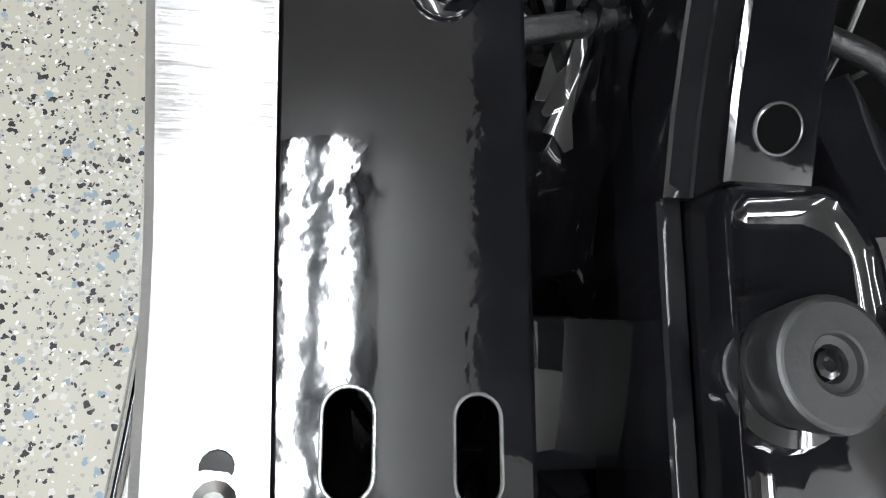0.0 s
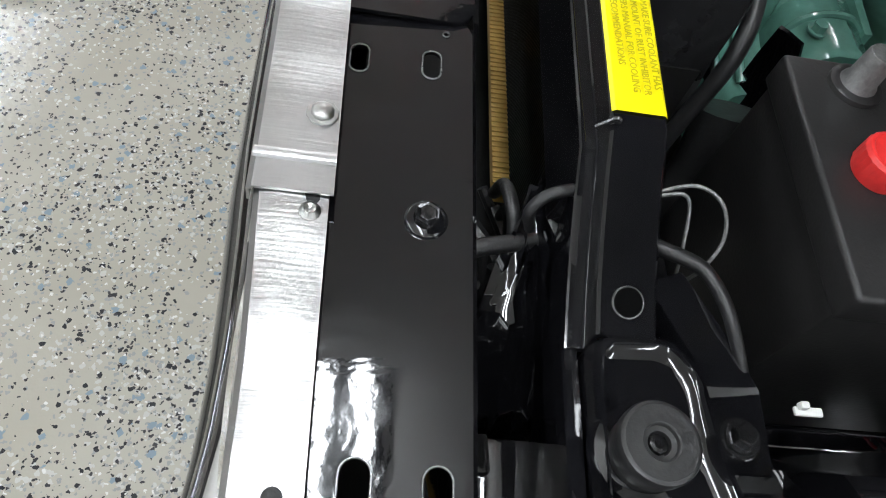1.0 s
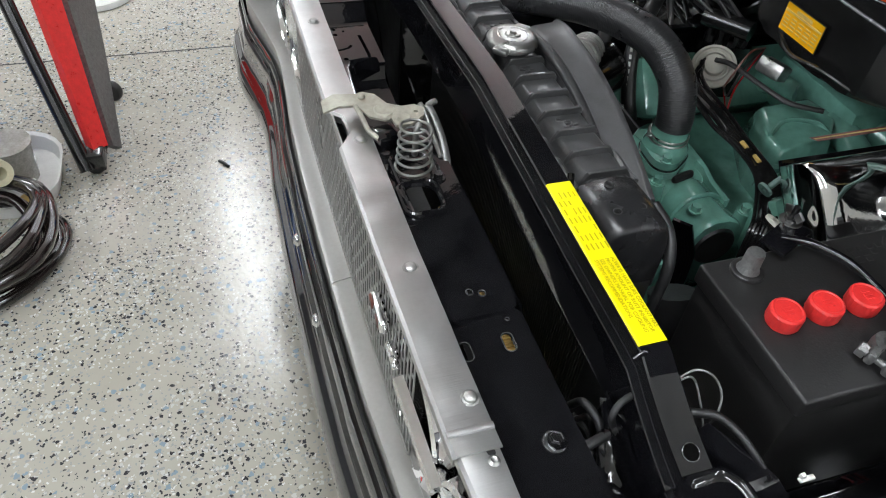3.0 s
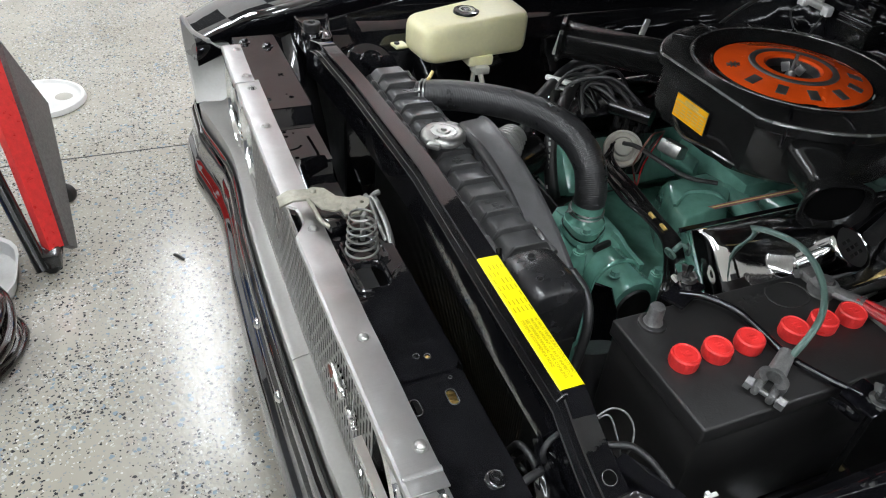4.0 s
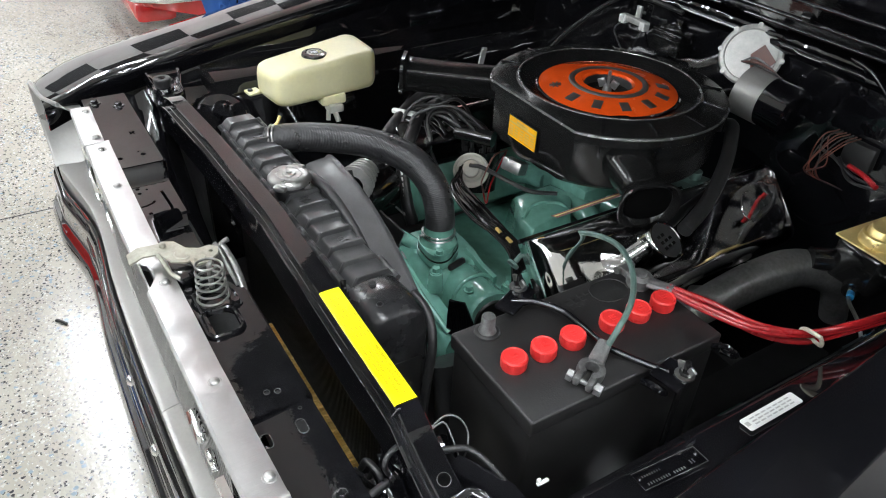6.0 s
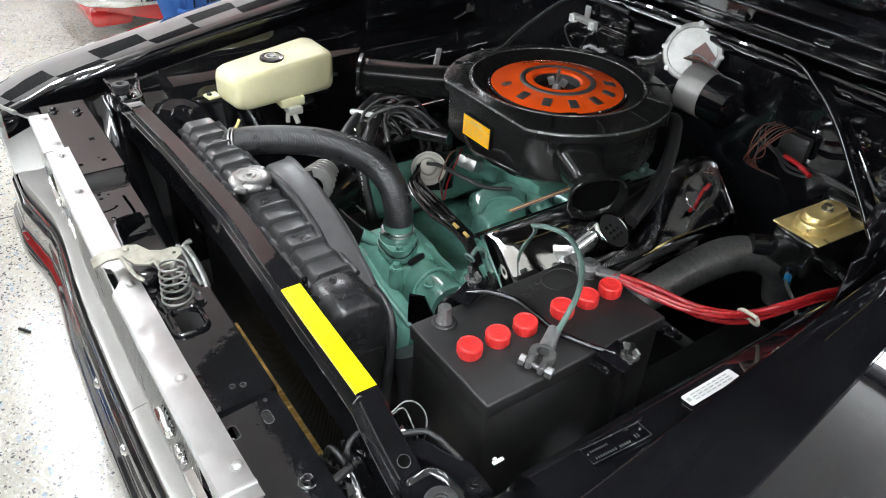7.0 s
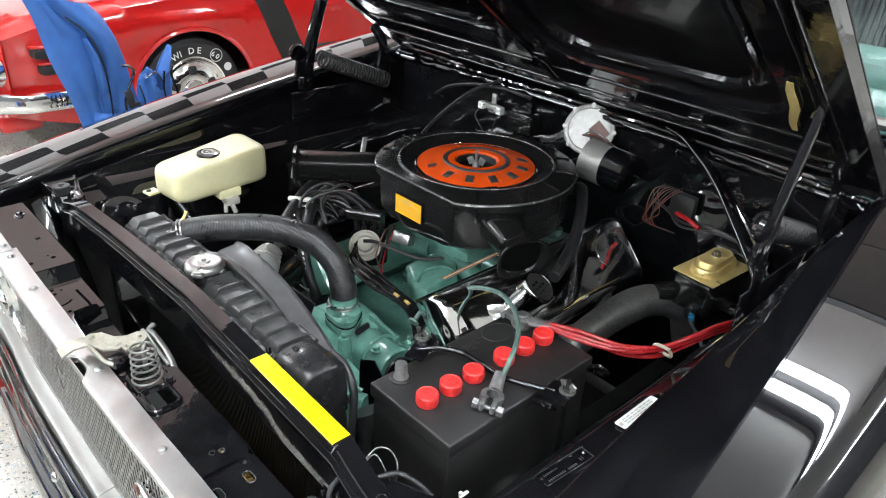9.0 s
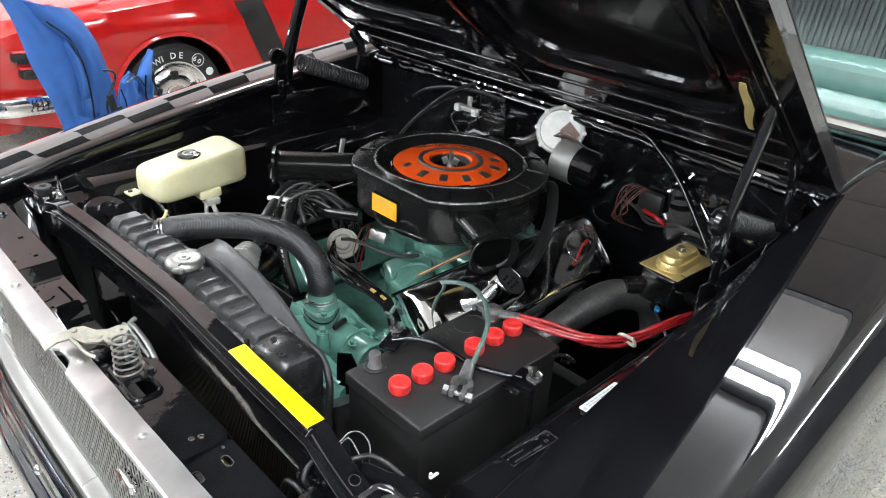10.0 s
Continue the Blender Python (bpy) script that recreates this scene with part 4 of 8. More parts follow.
bm = bmesh.new()
secs = []
for k in range(48):
    x = -0.528 + 1.068 * k / 47
    z, c = bar_z(x), bar_y(x)
    prof = [(0.013, 0.0), (0.0145, -0.0015), (0.0145, -0.0175), (0.0152, -0.0185), (0.0225, -0.0185), (0.0235, -0.0195), (0.0235, -0.075), (0.0215, -0.075), (0.0205, -0.024), (0.012, -0.022), (0.012, -0.003), (-0.012, -0.003), (-0.012, -0.020), (-0.0145, -0.020), (-0.0145, -0.0015), (-0.013, 0.0)]
    secs.append([Vector((x, c + a, z + b)) for a, b in prof])
loft(bm, secs, closed=True, caps=True)
tie = part("tie_bar", bm, BAY, car, "black upper radiator tie bar", sharp=30)
HM = pose(-0.5135, bar_y(-0.5135), bar_z(-0.5135) + 0.0016, 0, -math.degrees(math.atan(0.4)), 0)
hr = part("hole_rim", lathe(bmesh.new(), [(0.0080, -0.0006), (0.0077, 0.0002), (0.0073, 0.0004), (0.0070, 0.0001)], HM, n=28), EDGE_GREY, tie, "hole edge with its glint painted grey")
# no hole is cut: a black disc paints its shade
part("hole_shadow", lathe(bmesh.new(), [(0.0071, 0.0001), (0, 0.0001)], HM, n=24), VOID, hr)
bm = bmesh.new()
secs = []
for x in (-0.524, -0.56, -0.60, -0.64, -0.675):
    z, c = bar_z(x), bar_y(x)
    secs.append([Vector((x, c + a, 0.842 + b)) for a, b in ((0.0160, 0.0), (0.0225, 0.0), (0.0235, -0.0015), (0.0235, -0.055), (0.0210, -0.055), (0.0160, -0.003))])
loft(bm, secs, closed=True, caps=True)
part("yoke_flange", bm, BAY, tie, sharp=30)
# radiator yoke: front wall with the opening for the core
bm = bmesh.new()
ring = [(-0.62, 0.30), (0.66, 0.30), (0.66, 0.83), (0.55, 0.84), (0.45, 0.87), (-0.40, 0.87), (-0.52, 0.835), (-0.62, 0.825)]
plate(bm, ring, [[(-0.43, 0.34), (0.43, 0.34), (0.43, 0.85), (-0.38, 0.85), (-0.43, 0.82)]], 0, 0.004)
bmesh.ops.transform(bm, matrix=pose(0, -0.168, 0, 90, 0, 0), verts=bm.verts)
part("yoke_wall", bm, DULL, car, "black radiator yoke")
for x0 in (-0.47, 0.52):
    bm = bmesh.new()
    loft(bm, [[Vector((x0 + a, y, z)) for a, z in ((-0.15, 0.80), (-0.08, 0.84), (0.02, 0.835), (0.10, 0.79))] for y in (-0.172, -0.19)])
    part("yoke_brace", thicken(bm, 0.004), BAY, car)


def hood_rest(side):
    sx = -0.580 if side < 0 else 0.628
    zb = 0.858
    t = part("rest_bracket", bracket_bm(sx, side, zb), BAY, car, "pressed black bracket for the hood rest", sharp=30)
    bm = bmesh.new()
    at = pose(sx, -0.153, zb + 0.002)
    lathe(bm, [(0.0165, 0.0186), (0.0174, 0.0182), (0.0181, 0.0168), (0.0179, 0.0120), (0.0172, 0.0060), (0.0162, 0.0036), (0.0166, 0.0)], at, n=40)
    rb = part("rubber_stop", bm, RUBBER, t, "round black rubber hood stop")
    # top face gets the lighter rubber to paint the light on it
    part("worn_face", lathe(bmesh.new(), [(0, 0.0128), (0.0048, 0.0128), (0.0052, 0.0160), (0.0074, 0.0164), (0.0078, 0.0184), (0.0084, 0.0190), (0.0158, 0.0190), (0.0168, 0.0184)], at, n=40), STOP, rb, "rubber top face, painted lighter as the lit side", sharp=30)
    part("stop_screw", lathe(bmesh.new(), [(0, 0.0148), (0.0020, 0.0150), (0.0022, 0.0158), (0.0040, 0.0154), (0.0046, 0.0128)], at, n=8), BOLT, rb)


def bracket_bm(sx, side, zb):
    """Pressed bracket: skirt, rounded raised rim and a slightly dished floor."""
    bm = bmesh.new()
    s = side
    ring = [(-0.054, -0.136), (-0.056, -0.173), (-0.041, -0.187), (-0.007, -0.191), (0.025, -0.199), (0.09, -0.212), (0.09, -0.134)]
    line = []
    for k, (a, y) in enumerate(ring):
        p0, p1, p2 = (Vector((q[0], q[1], 0)) for q in (ring[k - 1], ring[k], ring[(k + 1) % 7]))
        r = 0.008
        e0, e1 = p1 + (p0 - p1).normalized() * r, p1 + (p2 - p1).normalized() * r
        line += [e0.lerp(p1, u).lerp(p1.lerp(e1, u), u) for u in (0, 0.33, 0.67, 1)]
    mid = Vector((0.015, -0.162, 0))
    secs = []
    for inset, z in ((-0.0015, -0.045), (-0.0015, -0.004), (0.0, 0.001), (0.002, 0.0035), (0.0045, 0.0035), (0.007, 0.0005), (0.011, -0.0015), (0.020, -0.0025), (0.034, -0.003)):
        secs.append([Vector((sx + s * q.x, q.y, zb + z)) for q in [p + (mid - p).normalized() * min(inset, 0.9 * (mid - p).length) for p in line]])
    loft(bm, secs, closed=True, caps=True)
    lathe(bm, [(0.024, -0.003), (0.022, 0.002), (0.017, 0.003)], pose(sx, -0.153, zb), n=32)
    return bm


hood_rest(-1)
hood_rest(1)
# strut from the bracket to the apron, with its bolt
for s, sx in ((-1, -0.56), (1, 0.61)):
    bm = bmesh.new()
    loft(bm, [[Vector((sx - s * a, y, z)) for a, y, z in row] for row in (
        ((0.104, -0.160, 0.846), (0.100, -0.168, 0.858), (0.088, -0.186, 0.858), (0.084, -0.194, 0.846)),
        ((0.066, -0.182, 0.836), (0.062, -0.190, 0.846), (0.048, -0.206, 0.846), (0.044, -0.214, 0.836)),
        ((0.026, -0.208, 0.820), (0.022, -0.214, 0.825), (0.010, -0.238, 0.825), (0.008, -0.246, 0.818)),
        ((-0.012, -0.212, 0.818), (-0.012, -0.216, 0.8225), (-0.016, -0.250, 0.8225), (-0.016, -0.256, 0.816)))])
    if s < 0:
        bm = bmesh.new()
        loft(bm, [[Vector(p) for p in row] for row in (
            ((-0.492, -0.1620, 0.846), (-0.496, -0.1650, 0.860), (-0.488, -0.1850, 0.860), (-0.486, -0.1890, 0.850)),
            ((-0.530, -0.1820, 0.846), (-0.530, -0.1860, 0.855), (-0.524, -0.2090, 0.855), (-0.522, -0.2130, 0.845)),
            ((-0.546, -0.1910, 0.840), (-0.546, -0.1940, 0.849), (-0.543, -0.2210, 0.849), (-0.542, -0.2250, 0.838)),
            ((-0.555, -0.1910, 0.838), (-0.555, -0.1940, 0.8455), (-0.555, -0.2230, 0.8455), (-0.555, -0.2255, 0.838)),
            ((-0.582, -0.1910, 0.836), (-0.582, -0.1935, 0.8450), (-0.582, -0.2220, 0.8450), (-0.582, -0.2245, 0.836)))])
    br = part("apron_brace", thicken(bm, 0.003), BAY, car, sharp=25)
    q = (-0.566, -0.2078, 0.8458) if s < 0 else (sx, -0.232, 0.824)
    bb = part("brace_bolt", lathe(bmesh.new(), [(0, 0.0085), (0.0050, 0.0085), (0.0058, 0.0076), (0.0062, 0.0020)], pose(*q), n=6), BOLT, br, "black hex bolt with washer", sharp=20)
    part("washer", lathe(bmesh.new(), [(0.0055, 0.0030), (0.0078, 0.0026), (0.0082, 0.0016), (0.0100, 0.0014), (0.0104, 0.0), (0.0104, -0.001)], pose(*q), n=28), BOLT, bb)

# yellow instruction tape on the tie bar
tape = thing("caution_tape", (-0.324, -0.151, 0.909), "yellow printed coolant caution tape on the tie bar", "label")
bm = bmesh.new()
loft(bm, [[Vector((x, bar_y(x) + e, bar_z(x) + 0.0012 + (0.0 if abs(e) < 0.0135 else -0.0015))) for e in (-0.0142, -0.0125, 0.0125, 0.0142)] for x in (-0.430, -0.38, -0.32, -0.26, -0.219)])
tp = part("tape", thicken(bm, 0.0003), YELLOW, tape)


LINES = ("ALWAYS MAKE SURE COOLANT HAS", "PROPER AMOUNT OF RUST INHIBITOR", "SEE OWNERS MANUAL FOR COOLING", "SYSTEMS RECOMMENDATIONS")
for k, text in enumerate(LINES):
    words("print", text, 0.0052, pose(-0.332, -0.1585 + 0.0056 * k, 0.9096, 0, 0, 180) @ Matrix.Diagonal((0.98, 1, 1, 1)), AMBER_INK, tp)
bm = bmesh.new()
for k in range(5):
    for q in range(7):
        if random.random() < 0.85:
            box(bm, (-0.318 + 0.0125 * q + 0.003, -0.1635 + 0.0050 * k, 0.90935), (0.010 * random.uniform(0.6, 1.0), 0.0012, 0.0003))
part("small_print", bm, AMBER_INK, tp)

# ---- engine bay ----
# radiator
rad = thing("radiator", (0.04, -0.21, 0.42), "black ribbed-tank radiator behind the tie bar", "radiator")
bm = bmesh.new()
secs = []


def tank_row(x, rise):
    return [Vector((x, y, z)) for y, z in ((-0.197, 0.80), (-0.197, 0.866), (-0.203, 0.874 + rise * 0.5), (-0.209, 0.880 + rise), (-0.2125, 0.8815 + rise), (-0.2535, 0.8815 + rise), (-0.257, 0.880 + rise), (-0.263, 0.874 + rise * 0.5), (-0.269, 0.866), (-0.269, 0.80))]


secs.append(tank_row(-0.196, 0.0))
for k in range(14):
    x = -0.192 + 0.0405 * k
    for dx, rise in ((0.0, 0.0), (0.0004, 0.0070), (0.0014, 0.0082), (0.0046, 0.0082), (0.0056, 0.0070), (0.0062, 0.0), (0.0400, 0.0)):
        secs.append(tank_row(x + dx, rise))
secs.append(tank_row(0.378, 0.0))
loft(bm, secs, closed=True, caps=True)
part("top_tank", bm, RADIATOR, rad, "ribbed black top tank", sharp=28)
for y in (-0.1965, -0.2695):
    bm = tube(bmesh.new(), [(-0.196 + 0.010125 * q, y + (0.0016 if q % 4 in (0, 1) else -0.0012), 0.868 + (0.003 if q % 4 in (0, 1) else -0.002)) for q in range(57)], 0.0052, n=8, steps=3)
    part("tank_seam", bm, RADIATOR, rad, "crimped seam")
bm = bmesh.new()
for k in range(120):
    bar_x = -0.29 + 0.0054 * k
    box(bm, (bar_x, -0.23, 0.60), (0.0022, 0.05, 0.42))
part("core", bm, DULL, rad, "dark finned radiator core")
tagged(bpy.data.objects["core"], kind="stuff")
for k in range(0, 10, 3):
    bm = bmesh.new()
    for q in range(9):
        a, b = random.uniform(0.004, 0.030), random.uniform(-0.012, 0.012)
        box(bm, (-0.182 + 0.0405 * (k + 2) + a * 0.8, -0.233 + b, 0.8820), (0.004, 0.006, 0.0012), 0.0004)
    part("stamped_mark", bm, RADIATOR, rad)
# rounded end bracket of the tank
bm = bmesh.new()
secs = []
for x, g in ((-0.204, -0.004), (-0.206, 0.0), (-0.211, 0.003), (-0.250, 0.004), (-0.282, 0.003), (-0.288, 0.0), (-0.290, -0.004)):
    half = [(0.041 + g, 0.80), (0.041 + g, 0.865), (0.037 + g, 0.879 + g), (0.029 + g, 0.888 + g), (0.018, 0.8925 + g), (0.0, 0.894 + g)]
    secs.append([Vector((x, -0.220 + a, z)) for a, z in half] + [Vector((x, -0.220 - a, z)) for a, z in half[-2::-1]])
loft(bm, secs, closed=True, caps=True)
cap_end = part("tank_bracket", bm, TANK_END, rad, "rounded black tank end bracket with bolt holes", sharp=50)
for x, y, lx in ((-0.222, -0.216, 0.004), (-0.262, -0.206, 0.0), (-0.260, -0.236, 0.0)):
    bm = lathe(bmesh.new(), [(0, 0.0006), (0.0032, 0.0006), (0.0045, 0.0022), (0.0056, 0.0)], pose(x, y, 0.8975 - 1.5 * abs(y + 0.22) ** 1.5), n=14)
    part("bolt_hole", bm, DULL, cap_end)
# filler neck and cap
CX, CY = 0.076, -0.219
bm = bmesh.new()
lathe(bm, [(0.022, -0.02), (0.024, 0.014), (0.028, 0.016), (0.028, 0.019)], pose(CX, CY, 0.880), n=28)
part("filler_neck", bm, RADIATOR, rad)
bm = bmesh.new()
lathe(bm, [(0, 0.0215), (0.009, 0.021), (0.011, 0.019), (0.026, 0.0195), (0.0315, 0.0175), (0.0345, 0.0135), (0.035, 0.008), (0.032, 0.006)], pose(CX, CY, 0.893), n=36)
for sx in (-1, 1):
    box(bm, (CX + sx * 0.026, CY - sx * 0.0255, 0.9045), (0.014, 0.022, 0.009), 0.004, (0, 0, -45))
lathe(bm, [(0, 0.025), (0.004, 0.024), (0.0045, 0.021)], pose(CX, CY, 0.893), n=12)
cp = part("radiator_cap", bm, CAP, rad, "dull zinc pressure cap with stamped lettering")
bm = bmesh.new()
for k in range(26):
    if k % 13 not in (0, 1):
        a = 2 * math.pi * k / 26
        box(bm, (CX + 0.020 * math.cos(a), CY + 0.020 * math.sin(a), 0.9128), (0.0035, 0.002, 0.0006), 0, (0, 0, math.degrees(a) + 90))
part("cap_marks", bm, IRON, cp)
bm = tube(bmesh.new(), [(0.278, -0.262, 0.89), (0.279, -0.275, 0.900), (0.281, -0.283, 0.912)], 0.003, n=8)
part("vent_pipe", bm, GOLD, rad, "small brass vent pipe")
# fan shroud: arch behind the tank, with a broad glossy top edge
bm = bmesh.new()
secs = []
for k in range(41):
    a = radians(-8 + 196 * k / 40)
    ca, sa = math.cos(a), math.sin(a)
    cx, cz = 0.06, 0.645
    secs.append([Vector((cx + r * ca * 1.12, y, cz + r * sa)) for r, y in ((0.235, -0.275), (0.228, -0.285), (0.222, -0.295), (0.212, -0.325), (0.216, -0.335), (0.206, -0.335), (0.206, -0.275))])
loft(bm, secs, closed=True, caps=True)
shroud = part("fan_shroud", bm, RADIATOR, rad, "black moulded fan shroud", sharp=40)
bm = bmesh.new()
secs = []
for k in range(31):
    x = 0.135 - 0.345 * k / 30
    z = 0.902 - 0.62 * (x - 0.085) ** 2 - 0.9 * max(0, x - 0.085) ** 1.5
    e = -0.003 + 0.16 * max(0.0, 0.02 - x) ** 1.5 - 1.2 * max(0.0, x - 0.06) ** 2
    secs.append([Vector((x, y + e, z + d)) for y, d in ((-0.258, -0.035), (-0.258, -0.010), (-0.261, -0.004), (-0.268, -0.001), (-0.296, 0.0015), (-0.2985, 0.0045), (-0.303, 0.006), (-0.3075, 0.004), (-0.309, -0.002), (-0.309, -0.035))])
loft(bm, secs, closed=True, caps=True)
part("shroud_lip", bm, RADIATOR, shroud, "broad curved top edge of the shroud", sharp=50)
bm = tube(bmesh.new(), [(0.098, -0.240, 0.898), (0.080, -0.2555, 0.899), (0.04, -0.2625, 0.897), (-0.02, -0.266, 0.888), (-0.08, -0.264, 0.877), (-0.13, -0.258, 0.864), (-0.17, -0.26, 0.83)], 0.0075, n=10)
part("overflow_tube", bm, RUBBER, rad, "thin black overflow tube")
bm = tube(bmesh.new(), [(-0.186, -0.190, 0.888), (-0.196, -0.186, 0.880), (-0.204, -0.184, 0.865), (-0.208, -0.184, 0.82)], 0.004, n=8)
part("seam_tube", bm, SATIN, rad)
bm = tube(bmesh.new(), [(-0.235, -0.272, 0.87), (-0.268, -0.274, 0.86), (-0.295, -0.268, 0.83), (-0.306, -0.255, 0.77), (-0.306, -0.25, 0.70)], 0.0065, n=10)
part("drain_hose", bm, RUBBER, rad, "black rubber hose at the tank end")
bm = tube(bmesh.new(), [(-0.275, -0.31, 0.76), (-0.295, -0.31, 0.72), (-0.30, -0.31, 0.62)], 0.030, n=16)
part("lower_hose", bm, RUBBER, rad, "thick black lower hose")
# fan
fan = thing("cooling_fan", (0.045, -0.36, 0.655), "dark engine cooling fan behind the shroud", "fan")
bm = bmesh.new()
for k in range(7):
    a = 2 * math.pi * k / 7 + 0.2
    box(bm, (0.045 + 0.135 * math.cos(a), -0.34, 0.655 + 0.135 * math.sin(a)), (0.17, 0.003, 0.055), 0, (20, -math.degrees(a), 0))
part("blades", bm, DULL, fan)
part("fan_hub", rod(bmesh.new(), (0.045, -0.30, 0.655), (0.045, -0.42, 0.655), 0.06, n=24), IRON, fan)

# folded black sheeting and a ledge between the deck and the tie bar
rng = random.Random(5)
secs = []
for k in range(15):
    u = k / 14
    off = [rng.uniform(-1, 1) for q in range(10)]
    row = []
    for q in range(10):
        v = q / 9
        half = 0.004 + 0.022 * min(1.0, v * 1.5)
        row.append(Vector((-0.440 - 0.105 * v + 0.004 * off[q], -0.116 + 0.003 * v + (2 * u - 1) * half + 0.002 * off[q - 1], 0.850 - 0.062 * v + (0.006 + 0.008 * v) * (off[(q // 3) * 3] if k % 2 else -0.6) + 0.002 * off[q])))
    secs.append(row + [p + Vector((0, 0, -0.0025)) for p in reversed(row)])
bm = loft(bmesh.new(), secs, closed=True, caps=True)
part("creased_sheet", bm, BAY, car, "creased black plastic sheeting", sharp=35)
part("splash_ledge", box(bmesh.new(), (-0.585, -0.118, 0.786), (0.055, 0.056, 0.010), 0.003, (0, -8, 0)), BAY, car, "black ledge behind the support panel")
part("splash_ledge", box(bmesh.new(), (-0.568, -0.094, 0.794), (0.020, 0.012, 0.012), 0.002, (0, 0, 4)), SATIN, car)
# ochre bar below the deck edge
bm = bmesh.new()
box(bm, (-0.035, -0.1775, 0.540), (0.39, 0.019, 0.012), 0.001)
for k in range(55):
    box(bm, (-0.227 + 0.0070 * k, -0.1775, 0.5465), (0.0022, 0.0185, 0.003))
alone("ribbed_strip", bm, OCHRE, "mustard-coloured ribbed strip behind the support panel", "strip")
# harness, clips behind the deck
har = thing("wiring_harness", (-0.48, -0.12, 0.80), "taped wiring harness looping through the radiator support", "wiring")
for pts, r, mt, nm in (
    ([(-0.476, -0.070, 0.826), (-0.468, -0.089, 0.830), (-0.461, -0.116, 0.831), (-0.449, -0.139, 0.833), (-0.447, -0.155, 0.838)], 0.0050, LOOM, "taped_loom"),
    ([(-0.457, -0.122, 0.831), (-0.452, -0.132, 0.832), (-0.449, -0.139, 0.833)], 0.0064, LEAD, "worn_tape"),
    ([(-0.463, -0.112, 0.846), (-0.462, -0.108, 0.860), (-0.457, -0.116, 0.869), (-0.452, -0.135, 0.871), (-0.450, -0.155, 0.870), (-0.45, -0.172, 0.858)], 0.0032, LOOM, "rubber_strap"),
    ([(-0.41, -0.105, 0.80), (-0.43, -0.103, 0.835), (-0.455, -0.108, 0.83), (-0.47, -0.113, 0.78)], 0.004, LOOM, "thin_wire"),
    ([(-0.42, -0.110, 0.79), (-0.44, -0.106, 0.825), (-0.45, -0.112, 0.80)], 0.003, LOOM, "thin_wire"),
):
    part(nm, tube(bmesh.new(), pts, r, n=10), mt, har)
for k in range(7):
    a = 0.02 * k
    bm = tube(bmesh.new(), [(-0.40 - a * 0.7, -0.10 - 0.008 * math.sin(k * 2.1), 0.79), (-0.43 - a * 0.6, -0.115 - 0.006 * math.cos(k), 0.76 + 0.02 * math.sin(k)), (-0.48 - a * 0.4, -0.12 - 0.004 * k, 0.72), (-0.50, -0.11 - 0.006 * k, 0.62)], 0.0035 + 0.001 * (k % 3), n=8)
    part("dark_wire", bm, LOOM, har)
wl = thing("loop_wire", (-0.46, -0.20, 0.86), "grey wire loop beside the tie bar", "wire")
part("wire_loop", tube(bmesh.new(), [(-0.450, -0.170, 0.872), (-0.449, -0.19, 0.880), (-0.459, -0.202, 0.880), (-0.472, -0.206, 0.868), (-0.482, -0.199, 0.852), (-0.482, -0.193, 0.835)], 0.0011, n=8), LEAD, wl)
part("thin_wire", tube(bmesh.new(), [(-0.450, -0.170, 0.868), (-0.452, -0.187, 0.874), (-0.470, -0.189, 0.86), (-0.485, -0.190, 0.84)], 0.0011, n=8), LEAD, wl)
part("loom_tail", tube(bmesh.new(), [(-0.470, -0.162, 0.858), (-0.478, -0.178, 0.862), (-0.487, -0.194, 0.864), (-0.503, -0.202, 0.864), (-0.518, -0.207, 0.860), (-0.536, -0.216, 0.846), (-0.545, -0.232, 0.82)], lambda u: 0.0044 - 0.0015 * u, n=10), LOOM, wl)
bm = bmesh.new()
tube(bm, [(-0.437, -0.130, 0.900), (-0.437, -0.137, 0.9070), (-0.438, -0.140, 0.9070)], 0.0014, n=8)
alone("edge_clip", bm, BOLT, "small grey edge clip on the tie bar", "clip")
alone("plastic_clip", box(box(bmesh.new(), (-0.543, -0.262, 0.826), (0.005, 0.016, 0.0025), 0.001), (-0.541, -0.258, 0.829), (0.004, 0.005, 0.005), 0.001), WHITE, "small white plastic clip beside the battery", "clip")

# hood latch
lat = thing("hood_latch", (0.0, -0.04, 0.85), "zinc hood latch with a coil spring on the support panel", "latch")
bm = bmesh.new()
lever = [(0.033, 0.046), (0.037, 0.030), (0.033, 0.003), (0.036, -0.006), (0.029, -0.020), (0.006, -0.031), (-0.006, -0.052), (-0.024, -0.050), (-0.029, -0.022), (-0.018, -0.004), (0.008, 0.006), (0.010, 0.028), (0.008, 0.047)]
plate(bm, lever, [slot(0.024, -0.003, 0.004, 0.004)], lambda x, y: 0.874 - 0.35 * max(0.0, y - 0.030), 0.003)
part("release_lever", bm, LATCH, lat, "bent zinc release lever", sharp=25)
part("pivot_rivet", lathe(bmesh.new(), [(0, 0.005), (0.003, 0.0045), (0.005, 0.002), (0.005, 0)], pose(0.024, -0.003, 0.874), n=16), LATCH, lat)
part("raised_boss", lathe(bmesh.new(), [(0, 0.0016), (0.012, 0.0015), (0.0135, 0.0)], pose(-0.008, -0.024, 0.874), n=24), LATCH, lat)
bm = plate(bmesh.new(), [(-0.014, -0.036), (-0.012, -0.060), (-0.022, -0.070), (-0.036, -0.066), (-0.052, -0.046), (-0.050, -0.028), (-0.034, -0.026)], [slot(-0.028, -0.058, 0.006, 0.006)], 0.881, 0.004)
part("linkage", bm, LATCH, lat, "zinc link plate", sharp=25)
